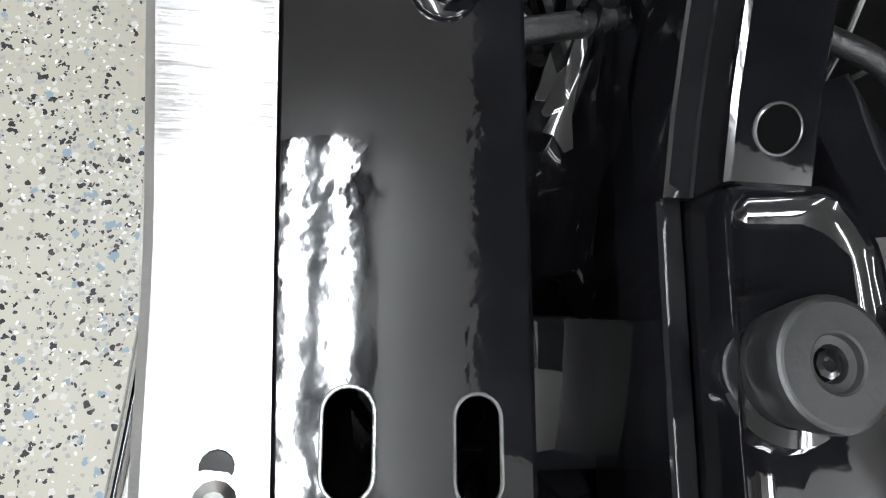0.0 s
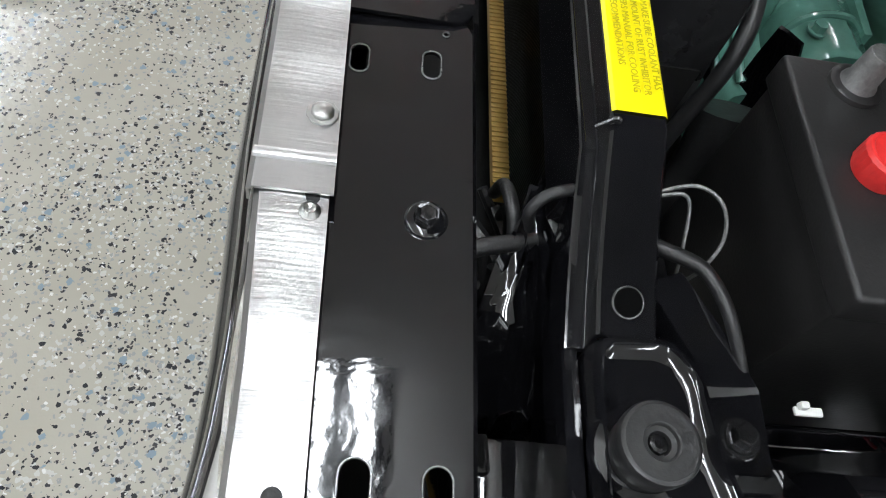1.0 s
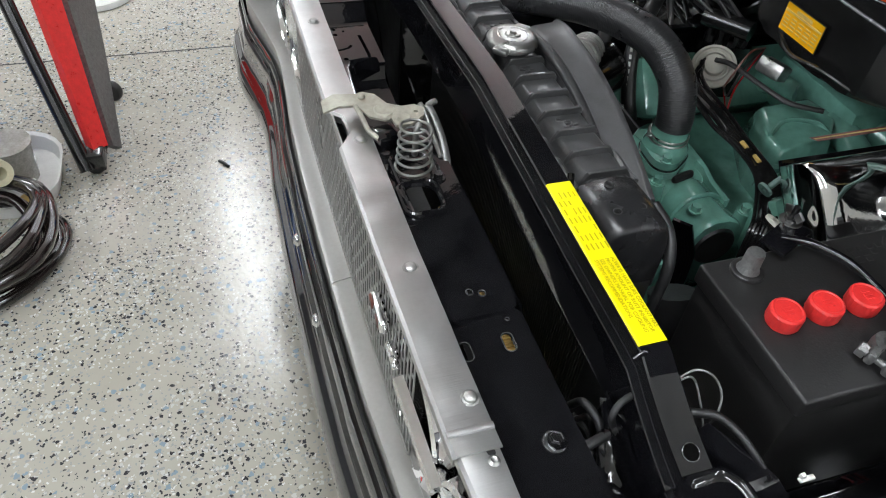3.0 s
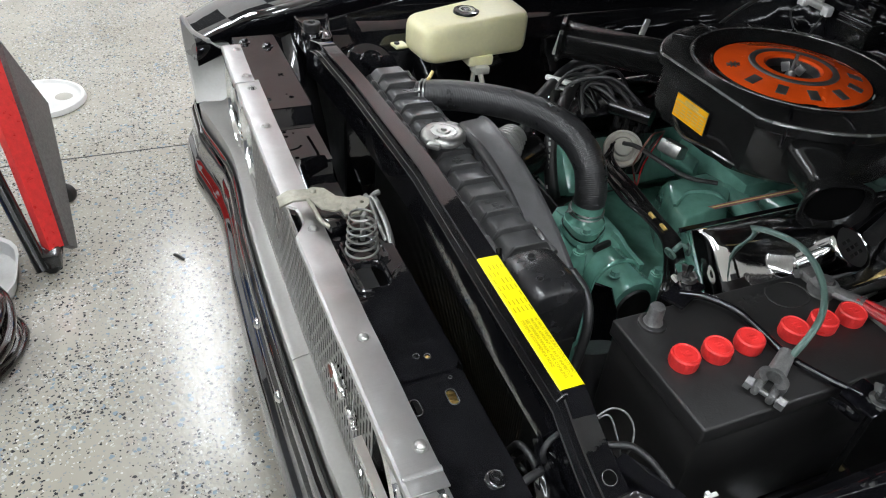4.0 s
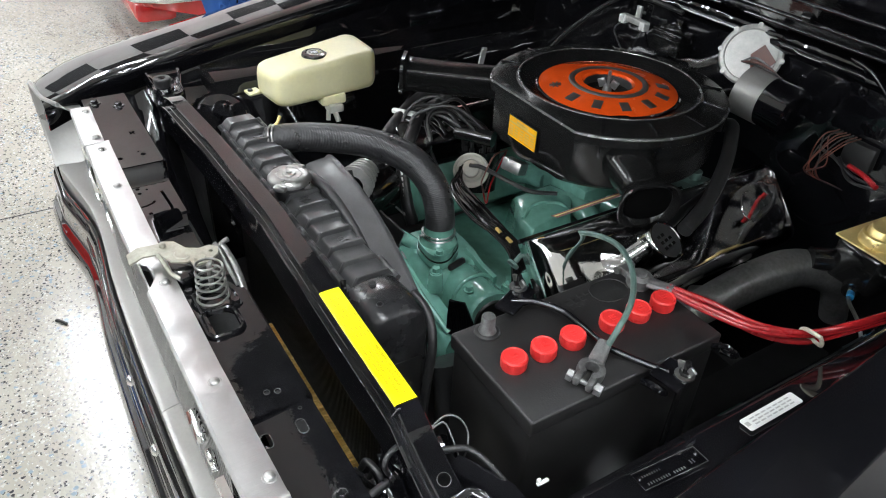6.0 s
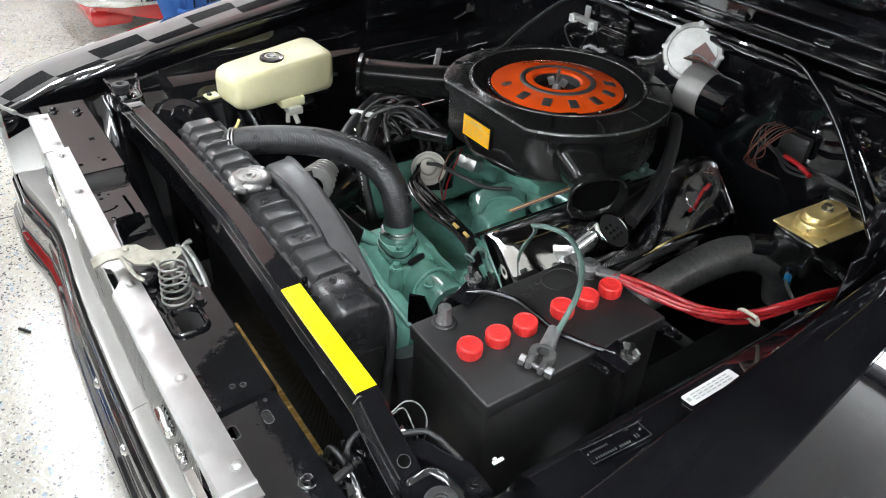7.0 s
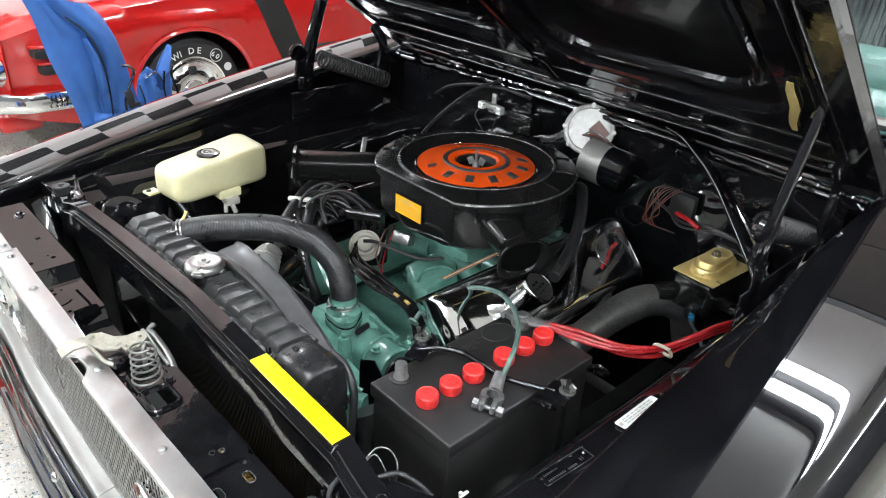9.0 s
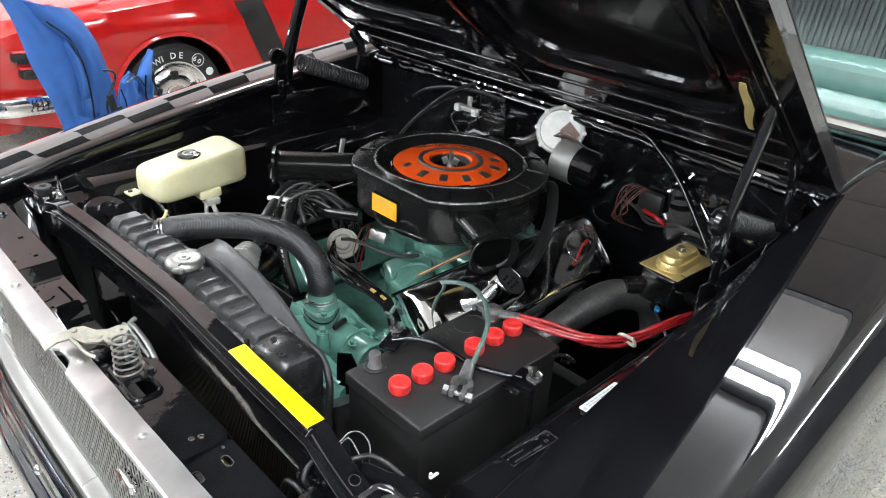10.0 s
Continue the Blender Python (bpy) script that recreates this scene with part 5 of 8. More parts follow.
part("link_rivet", lathe(bmesh.new(), [(0, 0.004), (0.007, 0.0035), (0.0085, 0.0)], pose(-0.040, -0.040, 0.881), n=20), LATCH, lat)
part("trip_rod", tube(bmesh.new(), [(0.006, 0.008, 0.874), (-0.018, 0.004, 0.870), (-0.035, 0.001, 0.866), (-0.048, -0.008, 0.862)], 0.0032, n=10), LATCH, lat)
bm = tube(bmesh.new(), [(-0.014, -0.076, 0.879), (-0.022, -0.079, 0.876), (-0.034, -0.081, 0.871), (-0.052, -0.083, 0.863), (-0.072, -0.083, 0.854), (-0.088, -0.082, 0.844)], 0.0050, n=10, flat=0.6)
part("catch_hook", bm, SPRING, lat, "zinc catch hook")
bm = tube(bmesh.new(), [(-0.010, -0.068, 0.879), (-0.020, -0.071, 0.876), (-0.034, -0.073, 0.868), (-0.052, -0.075, 0.858), (-0.080, -0.077, 0.848)], 0.0036, n=10, flat=0.8)
part("catch_arm", bm, SPRING, lat)
part("hook_tip", tube(bmesh.new(), [(-0.015, -0.076, 0.878), (-0.012, -0.083, 0.880), (-0.010, -0.088, 0.880)], 0.004, n=10), SPRING, lat)
part("hook_foot", box(bmesh.new(), (-0.090, -0.081, 0.842), (0.010, 0.009, 0.010), 0.003), SPRING, lat)
pts = []
for k in range(0, 201):
    a = k * 0.175
    u = k / 200
    r = 0.0180 + 0.0040 * (1 - u) ** 2 - 0.002 * max(0, u - 0.85) / 0.15
    pts.append((-0.096 + 0.002 * u + r * math.cos(a), -0.038 + r * math.sin(a), 0.851 + 0.060 * u))
part("coil_spring", tube(bmesh.new(), pts, 0.0017, n=8, straight=True), SPRING, lat, "zinc coil spring")
part("guide_pin", tube(bmesh.new(), [(-0.096, -0.038, 0.870), (-0.095, -0.039, 0.904), (-0.092, -0.044, 0.909)], 0.0035, n=10), SPRING, lat)
part("spring_seat", lathe(bmesh.new(), [(0.014, 0.0005), (0.020, 0.0015), (0.027, 0.0015), (0.029, 0.004), (0.031, 0.0)], pose(-0.096, -0.038, 0.848), n=36), DECK, lat, "black spring seat")
part("latch_base", box(bmesh.new(), (-0.038, -0.018, 0.857), (0.028, 0.026, 0.018), 0.003, (0, 0, 12)), DECK, lat, "black latch base")
for q in ((-0.066, -0.012), (-0.115, -0.062)):
    part("base_bolt", hexbolt(bmesh.new(), (*q, 0.848), 0.0055, 0.005, 0.009), BOLT, lat, "black latch bolt")

# battery
bat = thing("battery", (-0.41, -0.43, 0.655), "black car battery with six red filler caps", "battery")
bx0, bx1, by0, by1, bz = -0.497, -0.324, -0.592, -0.276, 0.866
bm = box(bmesh.new(), ((bx0 + bx1) / 2, (by0 + by1) / 2, 0.756), (bx1 - bx0 - 0.006, by1 - by0 - 0.006, 0.20), 0.006)
case = part("case", bm, PLASTIC, bat)
bm = box(bmesh.new(), ((bx0 + bx1) / 2, (by0 + by1) / 2, bz - 0.012), (bx1 - bx0, by1 - by0, 0.024), 0.0035, segments=3)
lid = part("lid", bm, PLASTIC, bat, "matt black battery top")
bm = bmesh.new()
ring = [Vector((x, y, bz + 0.0006)) for x, y in slot(-0.355, -0.52, 0.045, 0.06, 4)]
tube(bm, ring + ring[:1], 0.0008, n=6, straight=True)
for k in range(3):
    for q in range(5 - k):
        box(bm, (-0.345 - 0.008 * k, -0.438 - 0.012 * q, bz + 0.0004), (0.005, 0.007, 0.001))
part("moulded_mark", bm, PLASTIC, lid)
for k, y in enumerate((-0.312, -0.357, -0.403, -0.469, -0.515, -0.560)):
    bm = bmesh.new()
    n = 48
    x = -0.412 - 0.001 * k
    prof = [(0.0155, 0.0), (0.0165, 0.003), (0.0165, 0.0155), (0.0155, 0.0178), (0.0138, 0.0182), (0.0128, 0.0174), (0, 0.0172)]
    rings = [[bm.verts.new((x + (r + (0.0005 if q % 2 and 0.002 < h < 0.017 else 0)) * math.cos(2 * math.pi * q / n), y + (r + (0.0005 if q % 2 and 0.002 < h < 0.017 else 0)) * math.sin(2 * math.pi * q / n), bz + h)) for q in range(n)] for r, h in prof[:-1]]
    for a, b in zip(rings, rings[1:]):
        for q in range(n):
            bm.faces.new((a[q], a[(q + 1) % n], b[(q + 1) % n], b[q]))
    bm.faces.new(rings[-1])
    fc = part("filler_cap", bm, RED, bat, "red ribbed plastic filler cap", sharp=28)
    bm = bmesh.new()
    for q in range(3):
        box(bm, (x - 0.004 + 0.004 * q, y, bz + 0.0176), (0.002, 0.009, 0.0008))
    part("cap_print", bm, RED, fc)
bm = bmesh.new()
lathe(bm, [(0.0125, 0.002), (0.0115, 0.0055), (0.0098, 0.008), (0.0092, 0.0265), (0.0084, 0.0285), (0, 0.0285)], pose(-0.346, -0.318, bz), n=24)
np_ = part("post", bm, LEAD, bat, "bare lead negative post")
part("post_collar", lathe(bmesh.new(), [(0.0175, 0.0), (0.0170, 0.003), (0.0150, 0.0042), (0.0120, 0.0042)], pose(-0.346, -0.318, bz), n=28), PLASTIC, np_, "black moulded collar")
bm = bmesh.new()
lathe(bm, [(0.0165, 0.0), (0.0095, 0.006), (0.0085, 0.024), (0, 0.025)], pose(-0.365, -0.566, bz), n=24)
part("post", bm, LEAD, bat, "lead positive post")

# hold-down strap
hd = thing("battery_hold_down", (-0.42, -0.43, 0.87), "black steel battery hold-down strap with hook bolts", "bracket")
bm = tube(bmesh.new(), [(-0.318, -0.375, 0.876), (-0.335, -0.400, 0.878), (-0.366, -0.421, 0.878), (-0.395, -0.426, 0.877), (-0.43, -0.430, 0.874), (-0.452, -0.434, 0.873), (-0.49, -0.452, 0.873), (-0.520, -0.466, 0.876)], 0.0046, n=14, steps=4, flat=1.0)
part("strap", bm, PAINT, hd)
bm = bmesh.new()
box(bm, (-0.318, -0.382, 0.876), (0.03, 0.06, 0.006), 0.002, (0, 0, 24))
part("end_plate", bm, PAINT, hd)
bm = bmesh.new()
box(bm, (-0.525, -0.468, 0.876), (0.04, 0.045, 0.005), 0.002, (0, 0, 10))
part("end_plate", bm, PAINT, hd)
bm = bmesh.new()
tube(bm, [(-0.512, -0.430, 0.872), (-0.528, -0.432, 0.876), (-0.536, -0.442, 0.868), (-0.530, -0.452, 0.858), (-0.516, -0.450, 0.858)], 0.0045, n=8)
part("hook_end", bm, PAINT, hd)
for x, y in ((-0.300, -0.40), (-0.533, -0.478)):
    bm = bmesh.new()
    rod(bm, (x, y, 0.74), (x, y, 0.898), 0.0036, n=10)
    rod(bm, (x, y, 0.879), (x, y, 0.886), 0.0075, n=6)
    hb = part("hook_bolt", bm, SATIN, hd)
    part("washer", rod(bmesh.new(), (x, y, 0.877), (x, y, 0.8795), 0.0125, n=20), STEEL, hb)
    part("wing_nut", box(box(bmesh.new(), (x + 0.008, y, 0.889), (0.010, 0.004, 0.010), 0.001, (0, 25, 0)), (x - 0.008, y, 0.889), (0.010, 0.004, 0.010), 0.001, (0, -25, 0)), STEEL, hb)

# ground cable, loose on the battery
gc = thing("ground_cable", (-0.46, -0.41, 0.868), "green ground cable with a loose lead clamp", "cable")
bm = tube(bmesh.new(), [(-0.174, -0.497, 0.806), (-0.178, -0.512, 0.822), (-0.200, -0.555, 0.850), (-0.235, -0.580, 0.872), (-0.300, -0.575, 0.895), (-0.360, -0.545, 0.907), (-0.411, -0.500, 0.917), (-0.440, -0.464, 0.917), (-0.453, -0.437, 0.906), (-0.456, -0.422, 0.888)], 0.0041, n=10)
part("cable", bm, CABLE_GREEN, gc)
bm = lathe(bmesh.new(), [(0.0045, -0.002), (0.0105, -0.002), (0.0105, 0.002), (0.0045, 0.002), (0.0045, -0.002)], pose(-0.172, -0.494, 0.800, 60, 20, 0), n=20)
part("ring_terminal", bm, CABLE_GREEN, gc)
# clamp lies on the lid: a split ring with a cable sleeve and a cross bolt
CLM = Matrix.Translation((-0.4715, -0.383, 0.8755)) @ pose(0, 0, 0, 4, -6, 27)
bm = bmesh.new()
ringp = []
for k in range(25):
    a = radians(112 + 316 * k / 24)
    ringp.append([Vector((r * math.cos(a), r * math.sin(a), h)) for r, h in ((0.0092, -0.0065), (0.0170, -0.0070), (0.0178, 0.0), (0.0170, 0.0065), (0.0092, 0.0070))])
loft(bm, ringp, closed=True, caps=True)
for s in (-1, 1):
    box(bm, (s * 0.0085, 0.0215, 0.0), (0.0085, 0.017, 0.0135), 0.003)
tube(bm, [(0.0, -0.013, 0.001), (0.001, -0.024, 0.004), (0.002, -0.036, 0.008), (0.003, -0.046, 0.012)], lambda u: 0.0112 - 0.0025 * u, n=16)
bmesh.ops.transform(bm, matrix=CLM, verts=bm.verts)
part("clamp", bm, LEAD, gc, "grey lead battery clamp")
bm = rod(bmesh.new(), (-0.021, 0.0235, 0.0), (0.021, 0.0235, 0.0), 0.0034, n=12)
rod(bm, (-0.0235, 0.0235, 0.0), (-0.0145, 0.0235, 0.0), 0.0078, n=6)
rod(bm, (0.0140, 0.0235, 0.0), (0.0215, 0.0235, 0.0), 0.0078, n=6)
bmesh.ops.transform(bm, matrix=CLM, verts=bm.verts)
part("clamp_bolt", bm, LEAD, gc, "grey clamp bolt")

# positive cables
pc = thing("positive_cable", (-0.39, -0.57, 0.868), "red positive cables clamped to the battery post", "cable")
bm = bmesh.new()
lathe(bm, [(0.009, 0.004), (0.018, 0.004), (0.0185, 0.016), (0.012, 0.020), (0.009, 0.019)], pose(-0.365, -0.566, 0.866), n=20)
box(bm, (-0.345, -0.563, 0.878), (0.022, 0.02, 0.013), 0.004)
rod(bm, (-0.336, -0.580, 0.878), (-0.336, -0.548, 0.878), 0.006, n=6)
tube(bm, [(-0.378, -0.570, 0.878), (-0.392, -0.576, 0.879), (-0.412, -0.584, 0.882)], 0.010, n=10, flat=0.7)
part("clamp", bm, LEAD, pc, "grey lead clamp")
for k in range(4):
    dy, dz = 0.011 * math.cos(k * 1.9), 0.008 * math.sin(k * 2.3)
    dip = 0.004 * (k % 3)
    bm = tube(bmesh.new(), [(-0.405, -0.581 + dy * 0.4, 0.881 + dz * 0.5), (-0.455, -0.606 + dy, 0.876 + dz), (-0.51, -0.642 + dy, 0.868 + dz - dip), (-0.552, -0.692 + dy * 0.5, 0.866 + dz - dip), (-0.576, -0.765 + dy * 0.5, 0.868 + dz), (-0.585, -0.825, 0.866 + dz), (-0.592, -0.90, 0.85 + dz), (-0.58, -1.02, 0.80)], 0.0042, n=10)
    part("red_cable", bm, RED_CABLE, pc)
bm = tube(bmesh.new(), [(-0.552, -0.685, 0.878), (-0.570, -0.692, 0.874), (-0.572, -0.700, 0.858), (-0.556, -0.705, 0.854), (-0.543, -0.695, 0.862), (-0.552, -0.685, 0.878), (-0.575, -0.685, 0.880)], 0.0028, n=8)
part("cable_tie", bm, TIE, pc, "pale yellowed cable tie")
bm = tube(bmesh.new(), [(-0.497, -0.575, 0.852), (-0.512, -0.585, 0.858), (-0.522, -0.598, 0.846), (-0.512, -0.606, 0.832), (-0.498, -0.598, 0.834)], 0.0038, n=8)
part("lift_ring", bm, BAY, bat, "black carrying eye")

# air cleaner
ac = thing("air_cleaner", (0.02, -0.83, 0.84), "black twin-snorkel air cleaner with an orange lid", "air cleaner")
AX, AY = 0.008, -0.818
bm = bmesh.new()
prof = [(0.10, 0.866), (0.182, 0.866), (0.200, 0.870), (0.211, 0.879), (0.214, 0.889), (0.215, 0.957), (0.223, 0.959), (0.2265, 0.962), (0.2265, 0.976), (0.2245, 0.9795), (0.205, 0.984), (0.178, 0.9865), (0.175, 0.989), (0.171, 0.989), (0.168, 0.9865), (0.158, 0.984), (0.138, 0.972), (0.132, 0.970), (0.0, 0.970)]
n = 96
rows = []
for r, h in prof:
    row = []
    r *= 0.955 if r > 0.135 else 1.0
    for k in range(n):
        a = 2 * math.pi * k / n
        x, y = r * math.cos(a), r * math.sin(a)
        if r > 0.165:
            lim = 0.170 + (0.008 if h > 0.958 else 0) - (0.006 if 0.983 < h < 0.985 else 0)
            if y > lim:
                y = lim
        row.append(bm.verts.new((AX + x, AY + y, h)) if r > 0 else None)
    rows.append(row)
for a, b in zip(rows, rows[1:]):
    for k in range(n):
        q = (k + 1) % n
        if b[0] is None:
            continue
        bm.faces.new((a[k], a[q], b[q], b[k]))
bm.faces.new(rows[-2])
bm.faces.new(rows[0][::-1])
hous = part("housing", bm, CLEANER, ac, "satin black housing", sharp=24)
for k in range(14):
    a = 2 * math.pi * k / 14 + 0.12
    ca, sa = math.cos(a), math.sin(a)
    if sa < 0.80:
        part("crimp_rib", box(bmesh.new(), (AX + 0.1915 * ca, AY + 0.1915 * sa, 0.9852), (0.042, 0.0055, 0.0036), 0.0014, (0, 7, math.degrees(a))), PAINT, hous)
        part("crimp_tab", box(bmesh.new(), (AX + 0.2160 * ca, AY + 0.2160 * sa, 0.958), (0.003, 0.005, 0.034), 0.001, (0, 0, math.degrees(a))), PAINT, hous)
bm = bmesh.new()
tube(bm, [(AX - 0.12 + 0.02 * k, AY + 0.190 - 0.035 * ((k - 5) / 5.0) ** 2 + (0.018 if k < 5 else 0.0) * 0, 0.884 - 0.004 * math.cos(k)) for k in range(11)], 0.0035, n=8)
part("base_bead", bm, SATIN, hous)
for r0, h0, r1 in ((0.2156, 0.9765, 0.0024), (0.1652, 0.9880, 0.0024)):
    ring = []
    for k in range(97):
        a = 2 * math.pi * k / 96
        x, y = r0 * math.cos(a), r0 * math.sin(a)
        y = min(y, 0.178)
        ring.append((AX + x, AY + y, h0))
    # grey bead paints the thin highlight round the black housing
    part("rolled_edge", tube(bmesh.new(), ring, r1, n=8, straight=True), EDGE_GREY, hous, "rolled edge with its highlight painted grey")
# orange lid
dz = 0.9735
bm = lathe(bmesh.new(), [(0.130, 0.000), (0.128, 0.003), (0.118, 0.0055), (0.096, 0.0098), (0.078, 0.0128), (0.070, 0.0132)], pose(AX, AY, dz), n=72)
lidp = part("orange_lid", bm, ORANGE, ac, "orange enamel lid with dark lettering")
bm = lathe(bmesh.new(), [(0.0735, 0.0125), (0.0715, 0.0155), (0.066, 0.0165), (0.0625, 0.0150), (0.060, 0.0125)], pose(AX, AY, dz), n=64)
part("lid_ring", bm, LETTER, lidp, "dark grey raised ring")
bm = lathe(bmesh.new(), [(0.0625, 0.0140), (0.060, 0.0146), (0.048, 0.0140), (0.0435, 0.0095)], pose(AX, AY, dz), n=64)
part("lid_centre", bm, ORANGE, lidp, "orange centre ring")
bm = lathe(bmesh.new(), [(0.0440, 0.0105), (0.040, -0.006), (0.012, -0.010), (0.0, -0.009)], pose(AX, AY, dz), n=40)
part("lid_well", bm, DULL, lidp)
bm = lathe(bmesh.new(), [(0.1315, 0.0005), (0.1325, 0.003), (0.130, 0.0042), (0.1275, 0.0036)], pose(AX, AY, dz), n=72)
part("lid_rim", bm, CHROME, lidp, "bright edge of the lid")
bm = bmesh.new()
rod(bm, (AX, AY, dz - 0.010), (AX, AY, dz + 0.034), 0.0032, n=10)
lathe(bm, [(0, 0.010), (0.006, 0.008), (0.009, -0.004), (0.010, -0.009)], pose(AX, AY, dz), n=10)
for s in (-1, 1):
    box(bm, (AX + s * 0.010, AY + s * 0.006, dz + 0.010), (0.014, 0.004, 0.016), 0.0015, (0, s * 25, 30))
part("wing_nut", bm, IRON, ac, "dark steel wing nut on its stud")


def on_lid(r, a):
    """A pose on the cone of the lid at radius r and angle a."""
    h = dz + 0.0092 + (0.100 - r) * 0.19
    return Matrix.Translation((AX, AY, 0)) @ pose(0, 0, 0, 0, 0, math.degrees(a)) @ pose(r, 0, h + 0.0006, 0, 11, 0) @ pose(0, 0, 0, 0, 0, 90)


for k in range(6):
    a = radians(100 + 27.5 * k)
    bm = bmesh.new()
    box(bm, (0, 0, 0), (0.0165, 0.0240, 0.0014), 0.0004)
    bmesh.ops.transform(bm, matrix=on_lid(0.101, a), verts=bm.verts)
    part("lettering_bar", bm, LETTER, lidp, "dark lettering block")
bm = bmesh.new()
for q in range(4):
    box(bm, (0, 0, 0), (0.022, 0.0024, 0.001), 0, (0, 0, 45 * q + 10))
bmesh.ops.transform(bm, matrix=on_lid(0.101, radians(67)), verts=bm.verts)
part("star_mark", bm, LETTER, lidp, "small dark starburst")
# amber service label on the flat side
lm = Matrix.Translation((0.0252, -0.6428, 0.913)) @ pose(0, 0, 0, 90, 0, 180)
bm = box(bmesh.new(), (0, 0, 0), (0.080, 0.040, 0.0008))
bmesh.ops.transform(bm, matrix=lm, verts=bm.verts)
lb = part("service_label", bm, LABEL, ac, "amber service label with dark print")
bm = bmesh.new()
box(bm, (0.0, 0.0145, 0.0006), (0.034, 0.005, 0.0006))
box(bm, (0.0, 0.0095, 0.0006), (0.078, 0.003, 0.0006))
for k in range(4):
    for q in range(5):
        box(bm, (-0.031 + 0.0155 * q, 0.0025 - 0.0052 * k, 0.0006), (0.013 * random.uniform(0.7, 1), 0.0020, 0.0006))
bmesh.ops.transform(bm, matrix=lm, verts=bm.verts)
part("label_print", bm, OCHRE, lb)
bm = box(bmesh.new(), (0, 0, -0.0007), (0.0825, 0.0425, 0.0006))
bmesh.ops.transform(bm, matrix=lm, verts=bm.verts)
part("label_border", bm, INK, lb)


def snorkel(root, tip, w, shape, square=0.8):
    bm = bmesh.new()
    a, b = Vector(root), Vector(tip)
    d = (b - a).normalized()
    side = d.cross(Vector((0, 0, 1))).normalized()
    up = side.cross(d)
    secs = []
    for u, sw, sh in shape:
        c = a + (b - a) * u
        secs.append([c + side * w * sw * math.copysign(abs(math.cos(t)) ** square, math.cos(t)) + up * w * sh * math.copysign(abs(math.sin(t)) ** square, math.sin(t)) for t in [2 * math.pi * q / 32 for q in range(32)]])
    return loft(bm, secs, closed=True, caps=True)


STRAIGHT = ((-0.1, 1.0, 0.82), (0.1, 1.0, 0.82), (0.6, 0.97, 0.80), (0.93, 0.97, 0.80), (0.965, 1.05, 0.90), (0.975, 1.22, 1.06), (1.0, 1.22, 1.06), (0.99, 0.95, 0.80), (0.8, 0.8, 0.6))
FUNNEL = ((-0.2, 1.05, 0.8), (0.1, 1.02, 0.80), (0.4, 0.88, 0.74), (0.66, 0.70, 0.64), (0.77, 0.66, 0.62), (0.84, 0.78, 0.70), (0.91, 0.98, 0.86), (0.955, 1.06, 0.92), (0.975, 1.10, 0.95), (1.0, 1.10, 0.95), (0.995, 0.98, 0.84), (0.9, 0.72, 0.66), (0.7, 0.56, 0.54), (0.2, 0.5, 0.45))
part("snorkel", snorkel((0.175, -0.785, 0.918), (0.338, -0.568, 0.926), 0.036, STRAIGHT, 0.5), SNORKEL, ac, "black intake snorkel", sharp=50)
fn = part("snorkel", snorkel((-0.120, -0.738, 0.936), (-0.262, -0.680, 0.906), 0.047, FUNNEL), SNORKEL, ac, "black intake snorkel with a flared mouth", sharp=50)
# black plug just inside the lip paints the shade of the mouth
part("mouth_hollow", snorkel((-0.120, -0.738, 0.936), (-0.262, -0.680, 0.906), 0.047, ((0.93, 0.80, 0.70), (0.945, 0.80, 0.70))), VOID, fn, "black plug painted for the shade inside the mouth")
for x, y in ((0.362, -0.585), (0.36, -0.78)):
    bm = bmesh.new()
    box(bm, (x, y, 0.91), (0.006, 0.014, 0.06), 0.003, (12, 0, 0))
    rod(bm, (x - 0.004, y, 0.93), (x - 0.0032, y, 0.93), 0.004, n=10)
    part("snorkel_stay", bm, GREY, ac, "small drilled grey stay")
bm = tube(bmesh.new(), [(-0.128, -0.975, 0.925), (-0.158, -0.978, 0.937), (-0.182, -0.955, 0.925), (-0.215, -0.91, 0.905), (-0.250, -0.85, 0.890), (-0.276, -0.795, 0.878), (-0.295, -0.735, 0.865)], 0.0125, n=12)
part("breather_hose", bm, RUBBER, ac, "black crankcase breather hose")

# engine
eng = thing("engine", (0.02, -0.75, 0.40), "green-painted V8 engine with chrome valve covers", "engine")
bm = bmesh.new()
box(bm, (0.02, -0.78, 0.53), (0.34, 0.50, 0.26), 0.03)
part("block", bm, GREEN, eng)
bm = bmesh.new()
secs = []
for g, z in ((1.30, 0.66), (1.20, 0.735), (1.08, 0.782), (1.0, 0.797), (0.93, 0.802)):
    ring = [(0.022, -0.648), (0.016, -0.735), (-0.040, -0.752), (-0.088, -0.700), (-0.096, -0.606), (-0.055, -0.610)]
    secs.append([Vector((-0.04 + (x + 0.04) * g, -0.675 + (y + 0.675) * g, z + 0.010 * (y < -0.69))) for x, y in ring])
loft(bm, secs, closed=True, caps=True)
bmesh.ops.bevel(bm, geom=list(bm.edges), offset=0.004, segments=2, affect="EDGES", profile=0.5)
im = part("intake_manifold", bm, GREEN, eng, "green intake manifold", sharp=60)
part("manifold_base", box(bmesh.new(), (0.03, -0.72, 0.672), (0.28, 0.26, 0.05), 0.02, (-4, 0, 0)), GREEN, im)
part("plenum", box(bmesh.new(), (0.02, -0.84, 0.79), (0.20, 0.20, 0.10), 0.02), GREEN, im)
part("cast_ridge", tube(bmesh.new(), [(-0.055, -0.613, 0.802), (-0.030, -0.66, 0.806), (-0.052, -0.70, 0.811), (-0.085, -0.705, 0.806)], 0.004, n=8), GREEN, im)
